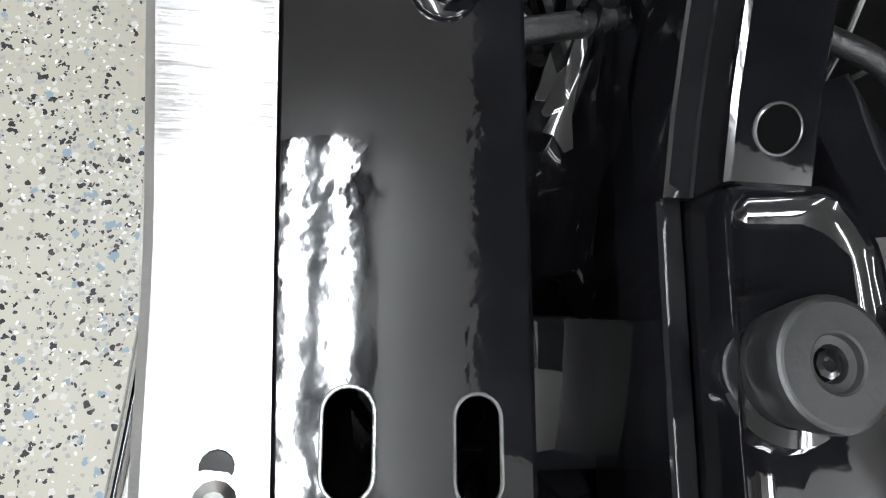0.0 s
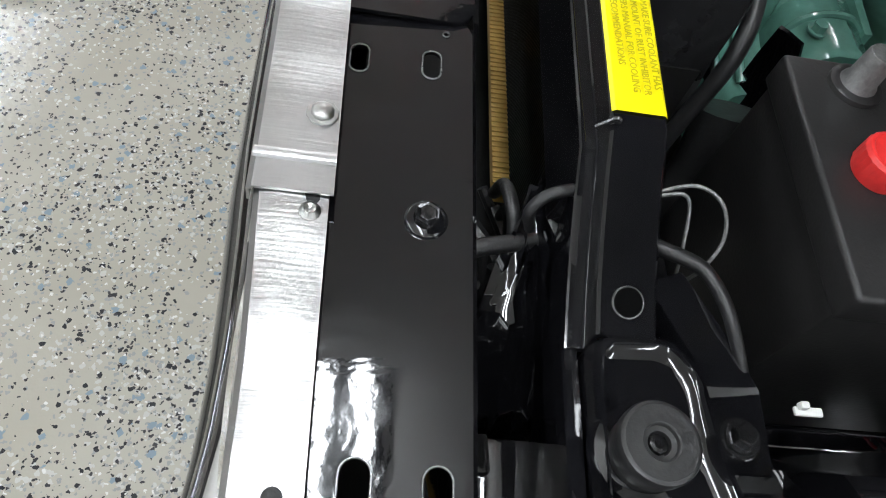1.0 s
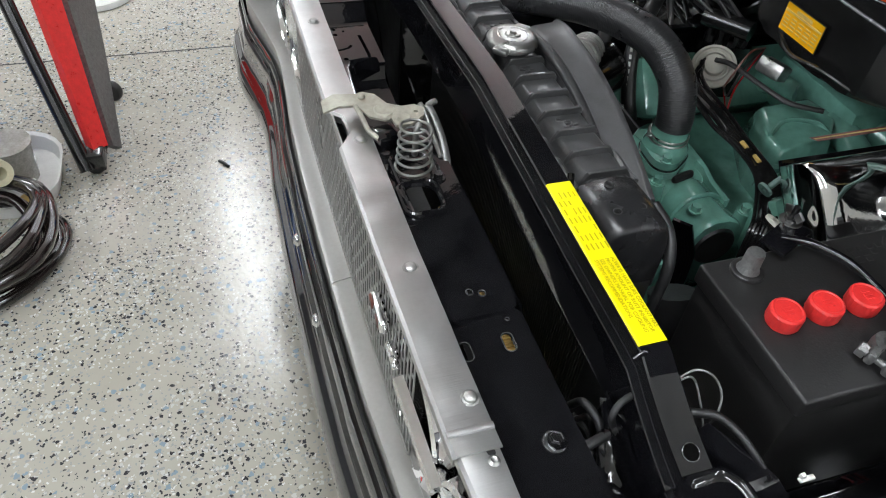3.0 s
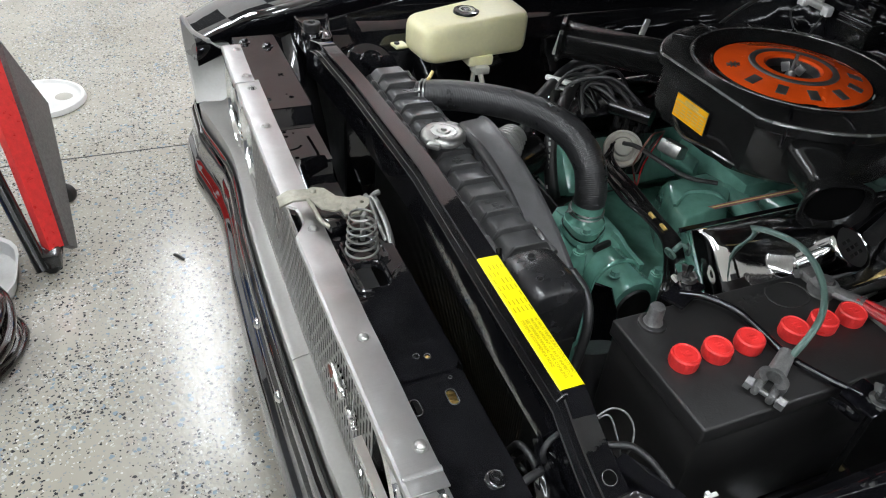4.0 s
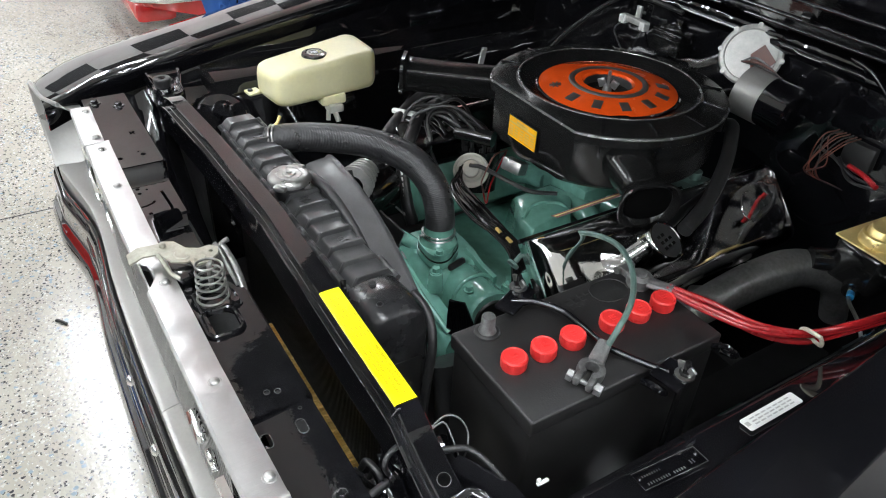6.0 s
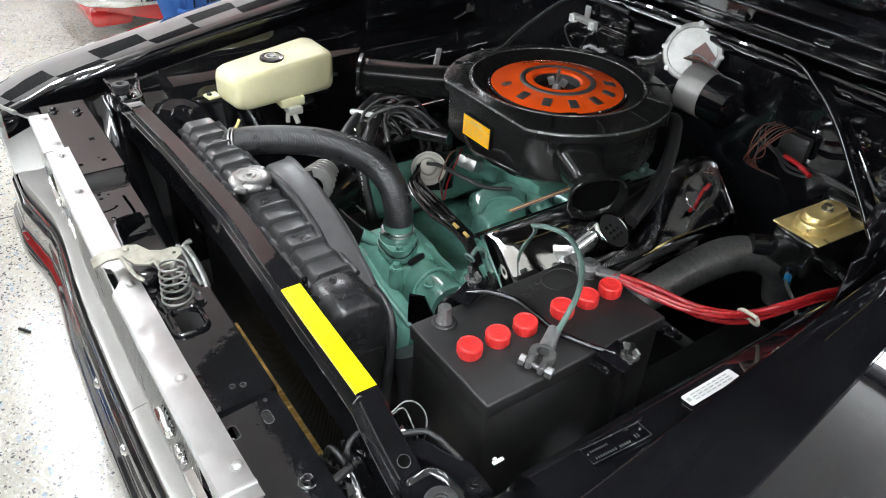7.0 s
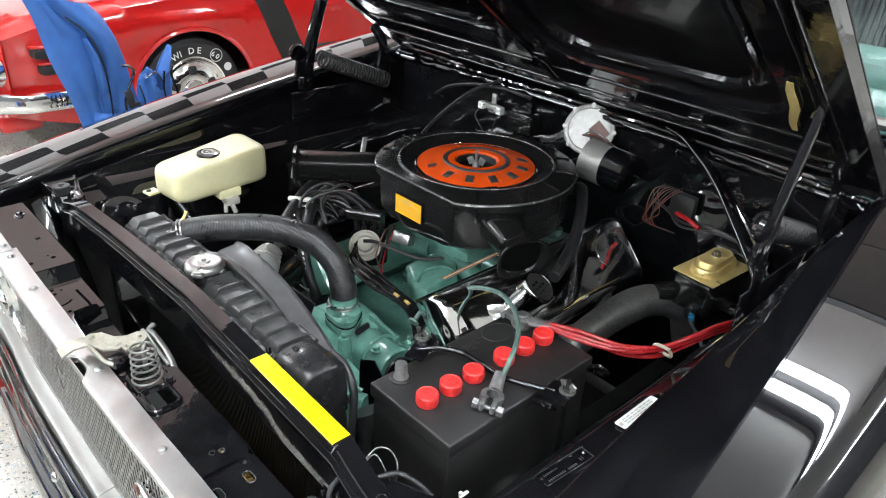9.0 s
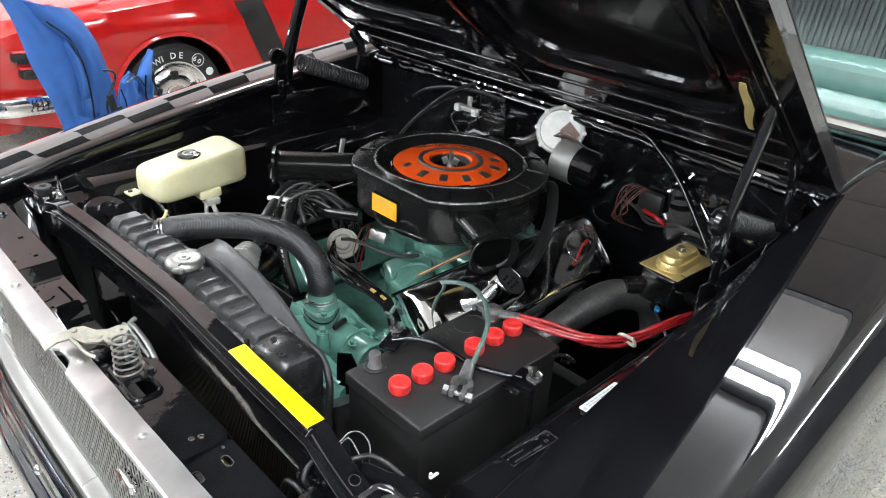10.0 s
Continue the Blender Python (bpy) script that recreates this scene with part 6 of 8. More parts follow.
part("cast_boss", rod(bmesh.new(), (-0.103, -0.600, 0.735), (-0.103, -0.600, 0.772), 0.020, 0.015, n=16), GREEN, im)
part("manifold_bolt", hexbolt(bmesh.new(), (-0.103, -0.600, 0.772), 0.0075, 0.007, 0.011), GREEN, im)
for k in range(6):
    part("casting_mark", box(bmesh.new(), (0.004 - 0.004 * k, -0.690 - 0.008 * k, 0.809), (0.009, 0.004, 0.002), 0.0005, (0, 0, 60)), GREEN, im)
for ob in (im, *im.children):
    ob.data.transform(Matrix.Translation((0.045, -0.028, -0.052)))
for s in (-1, 1):
    for k in range(4):
        part("runner", tube(bmesh.new(), [(0.05 + s * 0.04, -0.78 - 0.06 * k * 0.7, 0.745), (0.04 + s * 0.11, -0.77 - 0.08 * k, 0.735), (0.03 + s * 0.18, -0.76 - 0.09 * k, 0.70)], 0.024, n=10), GREEN, im)
bm = bmesh.new()
box(bm, (-0.15, -0.90, 0.835), (0.10, 0.05, 0.03), 0.008, (0, 0, 20))
rod(bm, (-0.165, -0.905, 0.82), (-0.165, -0.905, 0.865), 0.012, n=12)
part("carburettor_bracket", bm, CABLE_GREEN, eng)
for s in (-1, 1):
    bm = box(bmesh.new(), (0.02 + s * 0.20, -0.78, 0.70), (0.12, 0.52, 0.11), 0.02, (0, s * 38, 0))
    part("cylinder_head", bm, GREEN, eng)
# water pump housing: ribbed volute, side box and cast details
bm = bmesh.new()
VOL = [(-0.54, 0.56), (-0.54, 0.690), (-0.525, 0.724), (-0.500, 0.734), (-0.440, 0.736), (-0.424, 0.729), (-0.412, 0.716), (-0.408, 0.706), (-0.402, 0.690), (-0.398, 0.660), (-0.398, 0.56)]
secs = []
for x, g, d in ((0.078, 0.70, 0.03), (0.074, 0.90, 0.008), (0.064, 1.0, 0.0), (0.02, 1.0, -0.002), (-0.020, 1.0, 0.0), (-0.048, 0.98, 0.010), (-0.056, 0.90, 0.018), (-0.060, 0.72, 0.036)):
    secs.append([Vector((x, -0.47 + (y + 0.47) * g, z - d)) for y, z in VOL])
loft(bm, secs, closed=True, caps=True)
pump = part("water_pump", bm, GREEN, eng, "green water pump housing with raised casting marks", sharp=32)
# curved skirt that falls away to the front
bm = bmesh.new()
secs = []
for k in range(15):
    u = k / 14
    x = 0.062 - 0.205 * u
    top = 0.716 - 0.062 * u ** 1.6
    yy = -0.405 + 0.012 * math.sin(math.pi * u)
    secs.append([Vector((x, yy - 0.03, top - 0.004)), Vector((x, yy - 0.006, top)), Vector((x, yy + 0.004, top - 0.006)), Vector((x, yy + 0.010, top - 0.020)), Vector((x, yy + 0.013, top - 0.05)), Vector((x, yy + 0.013, 0.56)), Vector((x, yy - 0.03, 0.56))])
loft(bm, secs, closed=True, caps=True)
part("pump_front", bm, GREEN, pump, sharp=36)
for e, h, r, x1 in ((0.0005, 0.003, 0.0052, -0.135), (0.0125, -0.020, 0.0044, -0.115)):
    pts = []
    for k in range(15):
        u = k / 14
        x = 0.056 + (x1 - 0.056) * u
        v = (0.062 - x) / 0.205
        pts.append((x, -0.405 + 0.012 * math.sin(math.pi * v) + e, 0.716 - 0.062 * v ** 1.6 + h))
    part("cast_rib", tube(bmesh.new(), pts, r, n=10, steps=3), GREEN, pump)
for k in range(8):
    v = 0.42 + 0.05 * k
    part("casting_mark", box(bmesh.new(), (0.062 - 0.205 * v, -0.3915 + 0.012 * math.sin(math.pi * v), 0.716 - 0.062 * v ** 1.6 - 0.040), (0.0055, 0.003, 0.011), 0.001, (0, 14, 0)), GREEN, pump)
# side box with a rolled top; a black disc paints the shade of its open mouth
bm = bmesh.new()
secs = []
for x, g in ((-0.050, 0.96), (-0.054, 1.0), (-0.132, 1.0), (-0.138, 1.04), (-0.144, 1.04), (-0.148, 0.98)):
    ring = [(-0.044, -0.10), (-0.044, -0.012), (-0.040, 0.010), (-0.028, 0.026), (-0.010, 0.034), (0.012, 0.034), (0.028, 0.026), (0.038, 0.012), (0.042, -0.008), (0.042, -0.10)]
    secs.append([Vector((x, -0.478 + a * g, 0.690 + b * g)) for a, b in ring])
loft(bm, secs, closed=True, caps=True)
blk = part("pump_block", bm, GREEN, pump, "green side box of the pump", sharp=34)
part("mouth", lathe(bmesh.new(), [(0.0, 0.001), (0.022, 0.001), (0.027, 0.004), (0.031, 0.004), (0.033, 0.0)], pose(-0.148, -0.478, 0.678, 0, -90, 0), n=28), DULL, blk, "black disc painted for the shade in the port")
part("box_rib", tube(bmesh.new(), [(-0.092, -0.436, 0.66), (-0.092, -0.441, 0.704), (-0.092, -0.460, 0.723), (-0.092, -0.490, 0.7255), (-0.092, -0.515, 0.710)], 0.004, n=8), GREEN, blk)
# fin, and a black block painting a hollow's shade, between the box and the outlet
bm = bmesh.new()
loft(bm, [[Vector((-0.028, -0.505, 0.742)), Vector((-0.040, -0.512, 0.736)), Vector((-0.062, -0.518, 0.722)), Vector((-0.100, -0.522, 0.716))], [Vector((-0.028, -0.505, 0.69)), Vector((-0.040, -0.512, 0.69)), Vector((-0.062, -0.518, 0.69)), Vector((-0.100, -0.522, 0.69))]])
part("pump_web", thicken(bm, 0.009), GREEN, pump, sharp=40)
part("hollow", box(bmesh.new(), (-0.050, -0.468, 0.729), (0.010, 0.040, 0.012), 0.004, (0, 20, 14)), DULL, pump, "black block painted for the shade in a casting hollow")
bs = part("bypass_stub", rod(bmesh.new(), (0.100, -0.408, 0.735), (0.020, -0.438, 0.728), 0.0125, n=20), GREEN, pump, "green pipe stub")
part("stub_collar", rod(bmesh.new(), (0.098, -0.4087, 0.735), (0.090, -0.4117, 0.734), 0.0145, n=20), GREEN, bs)
part("cast_ear", rod(bmesh.new(), (0.066, -0.500, 0.722), (0.066, -0.500, 0.746), 0.016, 0.014, n=18), GREEN, pump)
part("cast_ear", rod(bmesh.new(), (-0.052, -0.424, 0.690), (-0.052, -0.424, 0.728), 0.015, 0.012, n=18), GREEN, pump)
part("cast_ear", rod(bmesh.new(), (-0.134, -0.522, 0.690), (-0.134, -0.522, 0.724), 0.014, 0.012, n=18), GREEN, pump)
for q in ((-0.052, -0.424, 0.728), (0.066, -0.500, 0.746), (-0.134, -0.522, 0.724), (-0.115, -0.452, 0.7215)):
    part("pump_bolt", hexbolt(bmesh.new(), q, 0.0072, 0.008, 0.0100), GREEN, pump)
TX, TY = -0.003, -0.457


def lobed(grow):
    """Two-eared flange outline round the outlet."""
    out = []
    for k in range(56):
        a = 2 * math.pi * k / 56
        r = 0.0355 + 0.0175 * abs(math.cos(a + 0.5)) ** 6 + grow
        out.append((TX + r * math.cos(a), TY + r * math.sin(a)))
    return out


th = part("thermostat_housing", plate(bmesh.new(), lobed(0.0), [], 0.7565, 0.011), GREEN, eng, "green two-bolt thermostat housing", sharp=40)
part("gasket", plate(bmesh.new(), lobed(0.0012), [], 0.7452, 0.0028), SATIN, th, "dark gasket")
part("lower_flange", plate(bmesh.new(), lobed(0.0022), [], 0.7422, 0.011), GREEN, th, sharp=40)
part("neck", lathe(bmesh.new(), [(0.0345, 0.0), (0.0330, 0.004), (0.0295, 0.010), (0.0275, 0.014), (0.0275, 0.035)], pose(TX, TY, 0.7555), n=36), GREEN, th)
for s in (-1, 1):
    part("flange_bolt", hexbolt(bmesh.new(), (TX + s * 0.0445 * math.cos(0.5), TY - s * 0.0445 * math.sin(0.5), 0.7567), 0.0070, 0.007, 0.0095), GREEN, th)
# black support bracket in front of the pump
bm = bmesh.new()
loft(bm, [[Vector((-0.150, -0.400, 0.745)), Vector((-0.158, -0.416, 0.740)), Vector((-0.168, -0.432, 0.69)), Vector((-0.172, -0.436, 0.58))], [Vector((-0.138, -0.398, 0.740)), Vector((-0.130, -0.402, 0.700)), Vector((-0.126, -0.405, 0.65)), Vector((-0.122, -0.405, 0.58))]])
part("support_bracket", thicken(bm, 0.004), BAY, eng, "black steel support bracket")
# chrome valve covers
for s in (-1, 1):
    bm = bmesh.new()
    secs = []
    m = pose(0.02 + s * 0.262, 0, 0.795, 0, s * (43 if s > 0 else 47), 0)
    for y, g in ((-0.500, 0.78), (-0.503, 0.90), (-0.510, 0.965), (-0.520, 0.992), (-0.532, 1.0), (-0.55, 1.0), (-0.80, 1.0), (-1.00, 1.0), (-1.018, 1.0), (-1.028, 0.99), (-1.036, 0.95), (-1.04, 0.8)):
        half = [(0.080, -0.03), (0.080, 0.012), (0.0785, 0.021), (0.074, 0.030), (0.067, 0.0375), (0.059, 0.0420), (0.051, 0.0437), (0.045, 0.0440)]
        out = [(-a, b) for a, b in half] + [(0.0, 0.0446)] + half[::-1]
        secs.append([m @ Vector((a * (0.9 + 0.1 * g), y, b * g)) for a, b in out])
    loft(bm, secs, closed=True, caps=True)
    lathe(bm, [(0.030, 0.043), (0.028, 0.0462), (0.0, 0.0468)], m @ pose(0.01, -0.95, 0), n=28)
    vc = part("valve_cover", bm, CHROME, eng, "chrome valve cover", sharp=40)
    bm = bmesh.new()
    loft(bm, [[m @ Vector((a, y, b)) for a, b in ((-0.086, -0.034), (-0.086, -0.028), (0.086, -0.028), (0.086, -0.034))] for y in (-0.508, -1.048)], closed=True, caps=True)
    part("flange", bm, BAY, vc)
# oil filler breather cap
CM = Matrix.Translation((-0.273, -0.665, 0.818)) @ Vector((-0.55, -0.15, 0.82)).to_track_quat("Z", "Y").to_matrix().to_4x4()
bm = lathe(bmesh.new(), [(0.037, -0.012), (0.0372, 0.004), (0.0355, 0.006), (0.0350, 0.062), (0.0345, 0.068), (0.0325, 0.071), (0.0300, 0.071), (0.0285, 0.0695), (0.0, 0.0695)], CM, n=44)
oc = part("breather_cap", bm, CAP_CHROME, eng, "chrome breather cap with embossed top", sharp=30)
bm = bmesh.new()
for k in range(3):
    for q in range(3 - (k == 2)):
        box(bm, (-0.012 + 0.011 * k, -0.010 + 0.010 * q, 0.0700), (0.007, 0.005, 0.001))
bmesh.ops.transform(bm, matrix=CM, verts=bm.verts)
part("embossing", bm, SATIN, oc)
part("cap_face", lathe(bmesh.new(), [(0.0, 0.0697), (0.0285, 0.0697), (0.0288, 0.0692)], CM, n=36), DULL, oc, "dark cap face")
# exhaust manifold and steering shaft side
bm = tube(bmesh.new(), [(-0.335, -0.60, 0.70), (-0.352, -0.72, 0.735), (-0.365, -0.86, 0.765), (-0.385, -0.955, 0.772), (-0.42, -1.02, 0.74), (-0.43, -1.05, 0.66)], lambda u: 0.024 + 0.010 * math.sin(math.pi * u) ** 2, n=24)
em_ = part("exhaust_manifold", bm, EXHAUST, eng, "bare iron exhaust manifold", sharp=60)
for y in (-0.66, -0.80, -0.93):
    part("runner", tube(bmesh.new(), [(-0.30, y, 0.71), (-0.33, y - 0.01, 0.725), (-0.355, y - 0.02, 0.735)], 0.018, n=12), EXHAUST, em_)
# dipstick loom and heater pieces
bm = bmesh.new()
loft(bm, [[Vector((-0.056 + w, -0.670 + w * 0.8, 0.773)), Vector((-0.085 + w, -0.715 + w * 0.8, 0.800)), Vector((-0.125 + w, -0.778 + w * 0.8, 0.836))] for w in (-0.009, 0.002)])
dp = part("striped_strap", thicken(bm, 0.003), BROWN, eng, "dark red strap with a straw-coloured edge")
bm = bmesh.new()
loft(bm, [[Vector((-0.056 + w, -0.670 + w * 0.8, 0.7745)), Vector((-0.085 + w, -0.715 + w * 0.8, 0.8015)), Vector((-0.125 + w, -0.778 + w * 0.8, 0.8375))] for w in (-0.0055, -0.0030)])
part("straw_edge", thicken(bm, 0.003), STRAW, dp)

# upper hose with its clamps
uh = thing("upper_hose", (0.15, -0.38, 0.87), "ribbed black upper radiator hose", "hose")
HP = [(0.278, -0.258, 0.868), (0.258, -0.285, 0.877), (0.215, -0.330, 0.888), (0.150, -0.395, 0.893), (0.080, -0.440, 0.884), (0.030, -0.460, 0.852), (0.004, -0.462, 0.806), (-0.003, -0.457, 0.762)]
bm = tube(bmesh.new(), HP, 0.0265, n=28, steps=14, ribs=0.00016, pitch=0.0030)
part("hose", bm, HOSE, uh, sharp=18)
for c, d in ((Vector((-0.002, -0.457, 0.772)), Vector((0, 0, 1))), (Vector((0.271, -0.267, 0.871)), Vector((-0.55, -0.8, 0.2)).normalized())):
    bm = bmesh.new()
    s1 = d.cross(Vector((0.3, 0.2, 0.9) if abs(d.z) < 0.9 else (1, 0, 0))).normalized()
    s2 = d.cross(s1)
    for off in (-0.0035, 0.0035):
        pts = [c + d * off + (s1 * math.cos(t) + s2 * math.sin(t)) * 0.0285 for t in [2 * math.pi * q / 28 for q in range(29)]]
        tube(bm, pts, 0.0019, n=6, straight=True)
    tube(bm, [c + s1 * 0.0285 + d * 0.003, c + s1 * 0.038 + d * 0.004], 0.002, n=6, straight=True)
    part("wire_clamp", bm, STEEL, uh, "double-wire hose clamp")
# bypass / heater hoses
hh = thing("heater_hoses", (0.2, -0.5, 0.75), "black heater hoses with white markings", "hose")
bm = tube(bmesh.new(), [(0.128, -0.480, 0.706), (0.150, -0.478, 0.745), (0.180, -0.485, 0.800), (0.215, -0.52, 0.845), (0.265, -0.575, 0.862), (0.34, -0.68, 0.85)], 0.0125, n=12)
h1 = part("hose", bm, RUBBER, hh)
bm = tube(bmesh.new(), [(0.215, -0.445, 0.80), (0.235, -0.475, 0.845), (0.27, -0.53, 0.868), (0.32, -0.60, 0.872), (0.40, -0.72, 0.85)], 0.0125, n=12)
part("hose", bm, RUBBER, hh)
bm = bmesh.new()
for k in range(9):
    box(bm, (0.138 + 0.0042 * k, -0.4665 - 0.0012 * k, 0.728 + 0.0105 * k), (0.007, 0.0015, 0.0045), 0, (10, -68, 0))
part("hose_print", bm, WHITE, h1, "worn white printing")
bm = bmesh.new()
for off in (0.0,):
    box(bm, (0.262, -0.535, 0.876), (0.058, 0.012, 0.010), 0.004, (0, 0, 40))
part("hose_clip", bm, WHITE, hh, "white hose clip")
bm = tube(bmesh.new(), [(0.142, -0.470, 0.722), (0.150, -0.492, 0.720), (0.138, -0.495, 0.712), (0.126, -0.478, 0.720), (0.142, -0.470, 0.722), (0.165, -0.462, 0.730)], 0.0018, n=6)
part("spring_clamp", bm, STEEL, hh, "bent wire clamp")

# alternator
alt = thing("alternator", (0.175, -0.40, 0.75), "finned alternator behind the radiator", "alternator")
bm = lathe(bmesh.new(), [(0.0, 0.04), (0.03, 0.04), (0.044, 0.03), (0.048, -0.02), (0.042, -0.05), (0, -0.05)], pose(0.19, -0.43, 0.765, 90, 0, 20), n=32)
part("body", bm, SATIN, alt)
bm = bmesh.new()
for k in range(5):
    lathe(bm, [(0.018, -0.004 + 0.012 * k), (0.036 - 0.002 * k, 0.0 + 0.012 * k), (0.036 - 0.002 * k, 0.003 + 0.012 * k), (0.018, 0.006 + 0.012 * k)], pose(0.165, -0.375, 0.805, 90, 0, 40), n=28)
part("pulley", bm, GREY, alt, "bright finned pulley")

# distributor, vacuum pod and plug wires
dist = thing("distributor", (0.13, -0.62, 0.73), "distributor with grey vacuum canister and black plug wires", "distributor")
bm = rod(bmesh.new(), (0.165, -0.655, 0.72), (0.185, -0.665, 0.80), 0.038, 0.045, n=24)
part("cap", bm, SATIN, dist)
pm = pose(0.128, -0.610, 0.795, 58, 0, -140 + 180)
pm = Matrix.Translation((0.128, -0.610, 0.793)) @ Vector((-0.55, 0.45, 0.70)).to_track_quat("Z", "Y").to_matrix().to_4x4()
bm = lathe(bmesh.new(), [(0.0, -0.022), (0.026, -0.020), (0.034, -0.006), (0.036, 0.0), (0.035, 0.004), (0.031, 0.005), (0.030, 0.001), (0.025, 0.001), (0.024, 0.007), (0.021, 0.008), (0.020, 0.003), (0.0165, 0.003), (0.016, 0.014), (0.012, 0.016), (0.0, 0.016)], pm, n=36)
part("vacuum_canister", bm, CERAMIC, dist, "pale grey vacuum canister")
bm = tube(bmesh.new(), [(0.118, -0.600, 0.812), (0.09, -0.61, 0.818), (0.04, -0.635, 0.808), (0.0, -0.66, 0.800), (-0.03, -0.70, 0.80)], 0.0042, n=8)
part("vacuum_line", bm, RUBBER, dist)
for k in range(9):
    a = 2 * math.pi * k / 9
    x0, y0 = 0.185 + 0.030 * math.cos(a), -0.665 + 0.030 * math.sin(a)
    hgt = 0.885 + 0.02 * math.sin(k * 1.7)
    ex, ey = 0.255 + 0.02 * math.sin(k * 2.2), -0.56 + 0.022 * math.cos(k * 1.3)
    bm = tube(bmesh.new(), [(x0, y0, 0.795), (x0 + 0.01 * math.cos(a), y0 + 0.01, 0.84), (0.5 * (x0 + ex), 0.5 * (y0 + ey), hgt), (ex, ey, 0.875 + 0.01 * math.cos(k)), (ex - 0.03 + 0.01 * (k % 4), ey + 0.03 - 0.01 * (k % 3), 0.82), (0.17 + 0.012 * k, -0.56 - 0.010 * (k % 4), 0.76)], 0.0036, n=8)
    part("plug_wire", bm, RUBBER, dist, "black plug wire")
    bm = tube(bmesh.new(), [(x0, y0, 0.792), (x0, y0, 0.815)], 0.0065, n=8, straight=True)
    part("wire_boot", bm, RUBBER, dist)
for k, c in enumerate((BROWN, RUBBER, RED_CABLE)):
    bm = tube(bmesh.new(), [(0.10, -0.62, 0.77), (0.075 - 0.01 * k, -0.60, 0.80 - 0.02 * k), (0.085, -0.63, 0.84 - 0.03 * k), (0.11, -0.68, 0.83)], 0.0016, n=6)
    part("thin_lead", bm, c, dist)
bm = box(bmesh.new(), (0.062, -0.665, 0.822), (0.045, 0.03, 0.025), 0.004, (20, 0, 15))
part("coil_bracket", bm, STEEL, dist, "grey stamped bracket")
bm = bmesh.new()
rod(bm, (0.20, -0.62, 0.845), (0.13, -0.66, 0.848), 0.016, n=16)
part("ignition_coil", bm, SATIN, dist, "black ignition coil")
# engine harness across the front
eh = thing("engine_harness", (-0.02, -0.57, 0.75), "bundle of black engine wires across the front of the block", "wiring")
for k in range(8):
    e, h = 0.0052 * (k - 2), 0.004 * math.sin(2.3 * k)
    bm = tube(bmesh.new(), [(0.12 + e, -0.575 - e, 0.80), (0.088 + e * 0.4, -0.545 - e, 0.792 + h), (0.001 + e * 0.3, -0.534 - e * 1.1, 0.785 - h), (-0.057, -0.542 - e * 0.8, 0.778 + h), (-0.117 - e * 0.4, -0.540 - e * 0.7, 0.770), (-0.167 - e * 0.7, -0.515 - e * 0.6, 0.752 + h), (-0.197 - e * 0.7, -0.489 - e * 0.6, 0.735), (-0.208 - e * 0.5, -0.478 - e * 0.5, 0.62)], 0.0026 + 0.0009 * (k % 3), n=8)
    part("wire", bm, SATIN, eh)
for k in range(2):
    bm = tube(bmesh.new(), [(-0.052 - 0.030 * k, -0.547 - 0.002 * k, 0.7815 - 0.003 * k), (-0.066 - 0.030 * k, -0.547 - 0.002 * k, 0.7800 - 0.003 * k)], 0.0036, n=8, straight=True)
    part("tape_mark", bm, STRAW, eh)
bm = lathe(bmesh.new(), [(0.008, 0), (0.016, 0), (0.016, 0.004), (0.008, 0.004), (0.008, 0)], pose(-0.235, -0.465, 0.80, 30, 0, 0), n=20)
part("insulator_ring", bm, CERAMIC, eh)

# washer bottle
wb = thing("washer_bottle", (0.55, -0.47, 0.80), "cream plastic washer bottle on the inner fender", "bottle")
bm = bmesh.new()
ring = [(0.472, -0.345), (0.572, -0.332), (0.634, -0.580), (0.616, -0.596), (0.520, -0.598), (0.500, -0.588)]
corner = []
for k in range(6):
    p0, p1, p2 = Vector((*ring[k - 1], 0)), Vector((*ring[k], 0)), Vector((*ring[(k + 1) % 6], 0))
    r = 0.024 if k < 2 else 0.010
    e0, e1 = p1 + (p0 - p1).normalized() * r, p1 + (p2 - p1).normalized() * r
    corner += [e0.lerp(p1, u).lerp(p1.lerp(e1, u), u) for u in (0, 0.25, 0.5, 0.75, 1)]
mid = sum(corner, Vector()) / len(corner)
secs = []
for g, z in ((0.80, 0.827), (0.88, 0.829), (0.95, 0.834), (0.985, 0.842), (1.0, 0.854), (1.0, 0.884), (0.99, 0.893), (0.965, 0.900), (0.91, 0.9045), (0.80, 0.906), (0.5, 0.9065), (0.12, 0.9065)):
    secs.append([mid + (p - mid) * g + Vector((0, 0, z + (0.009 * min(1, max(0, (-0.455 - (mid.y + (p.y - mid.y) * g)) / 0.02)) if z > 0.88 else 0))) for p in corner])
loft(bm, secs, closed=True, caps=True)
body = part("tank", bm, CREAM, wb, sharp=60)
bm = box(bmesh.new(), (0.570, -0.326, 0.838), (0.030, 0.030, 0.007), 0.003, (0, 0, 8))
part("mounting_tab", bm, CREAM, wb)
part("tab_screw", lathe(bmesh.new(), [(0, 0.004), (0.005, 0.004), (0.006, 0)], pose(0.570, -0.320, 0.8415), n=10), DULL, wb)
bm = lathe(bmesh.new(), [(0.030, -0.004), (0.030, 0.004), (0.028, 0.010), (0.020, 0.012), (0.018, 0.009), (0.010, 0.009), (0.009, 0.012), (0, 0.012)], pose(0.545, -0.463, 0.9065) @ Matrix.Diagonal((0.95, 0.95, 0.75, 1)), n=32)
fl = part("filler_lid", bm, SATIN, wb, "black snap cap with a pull ring")
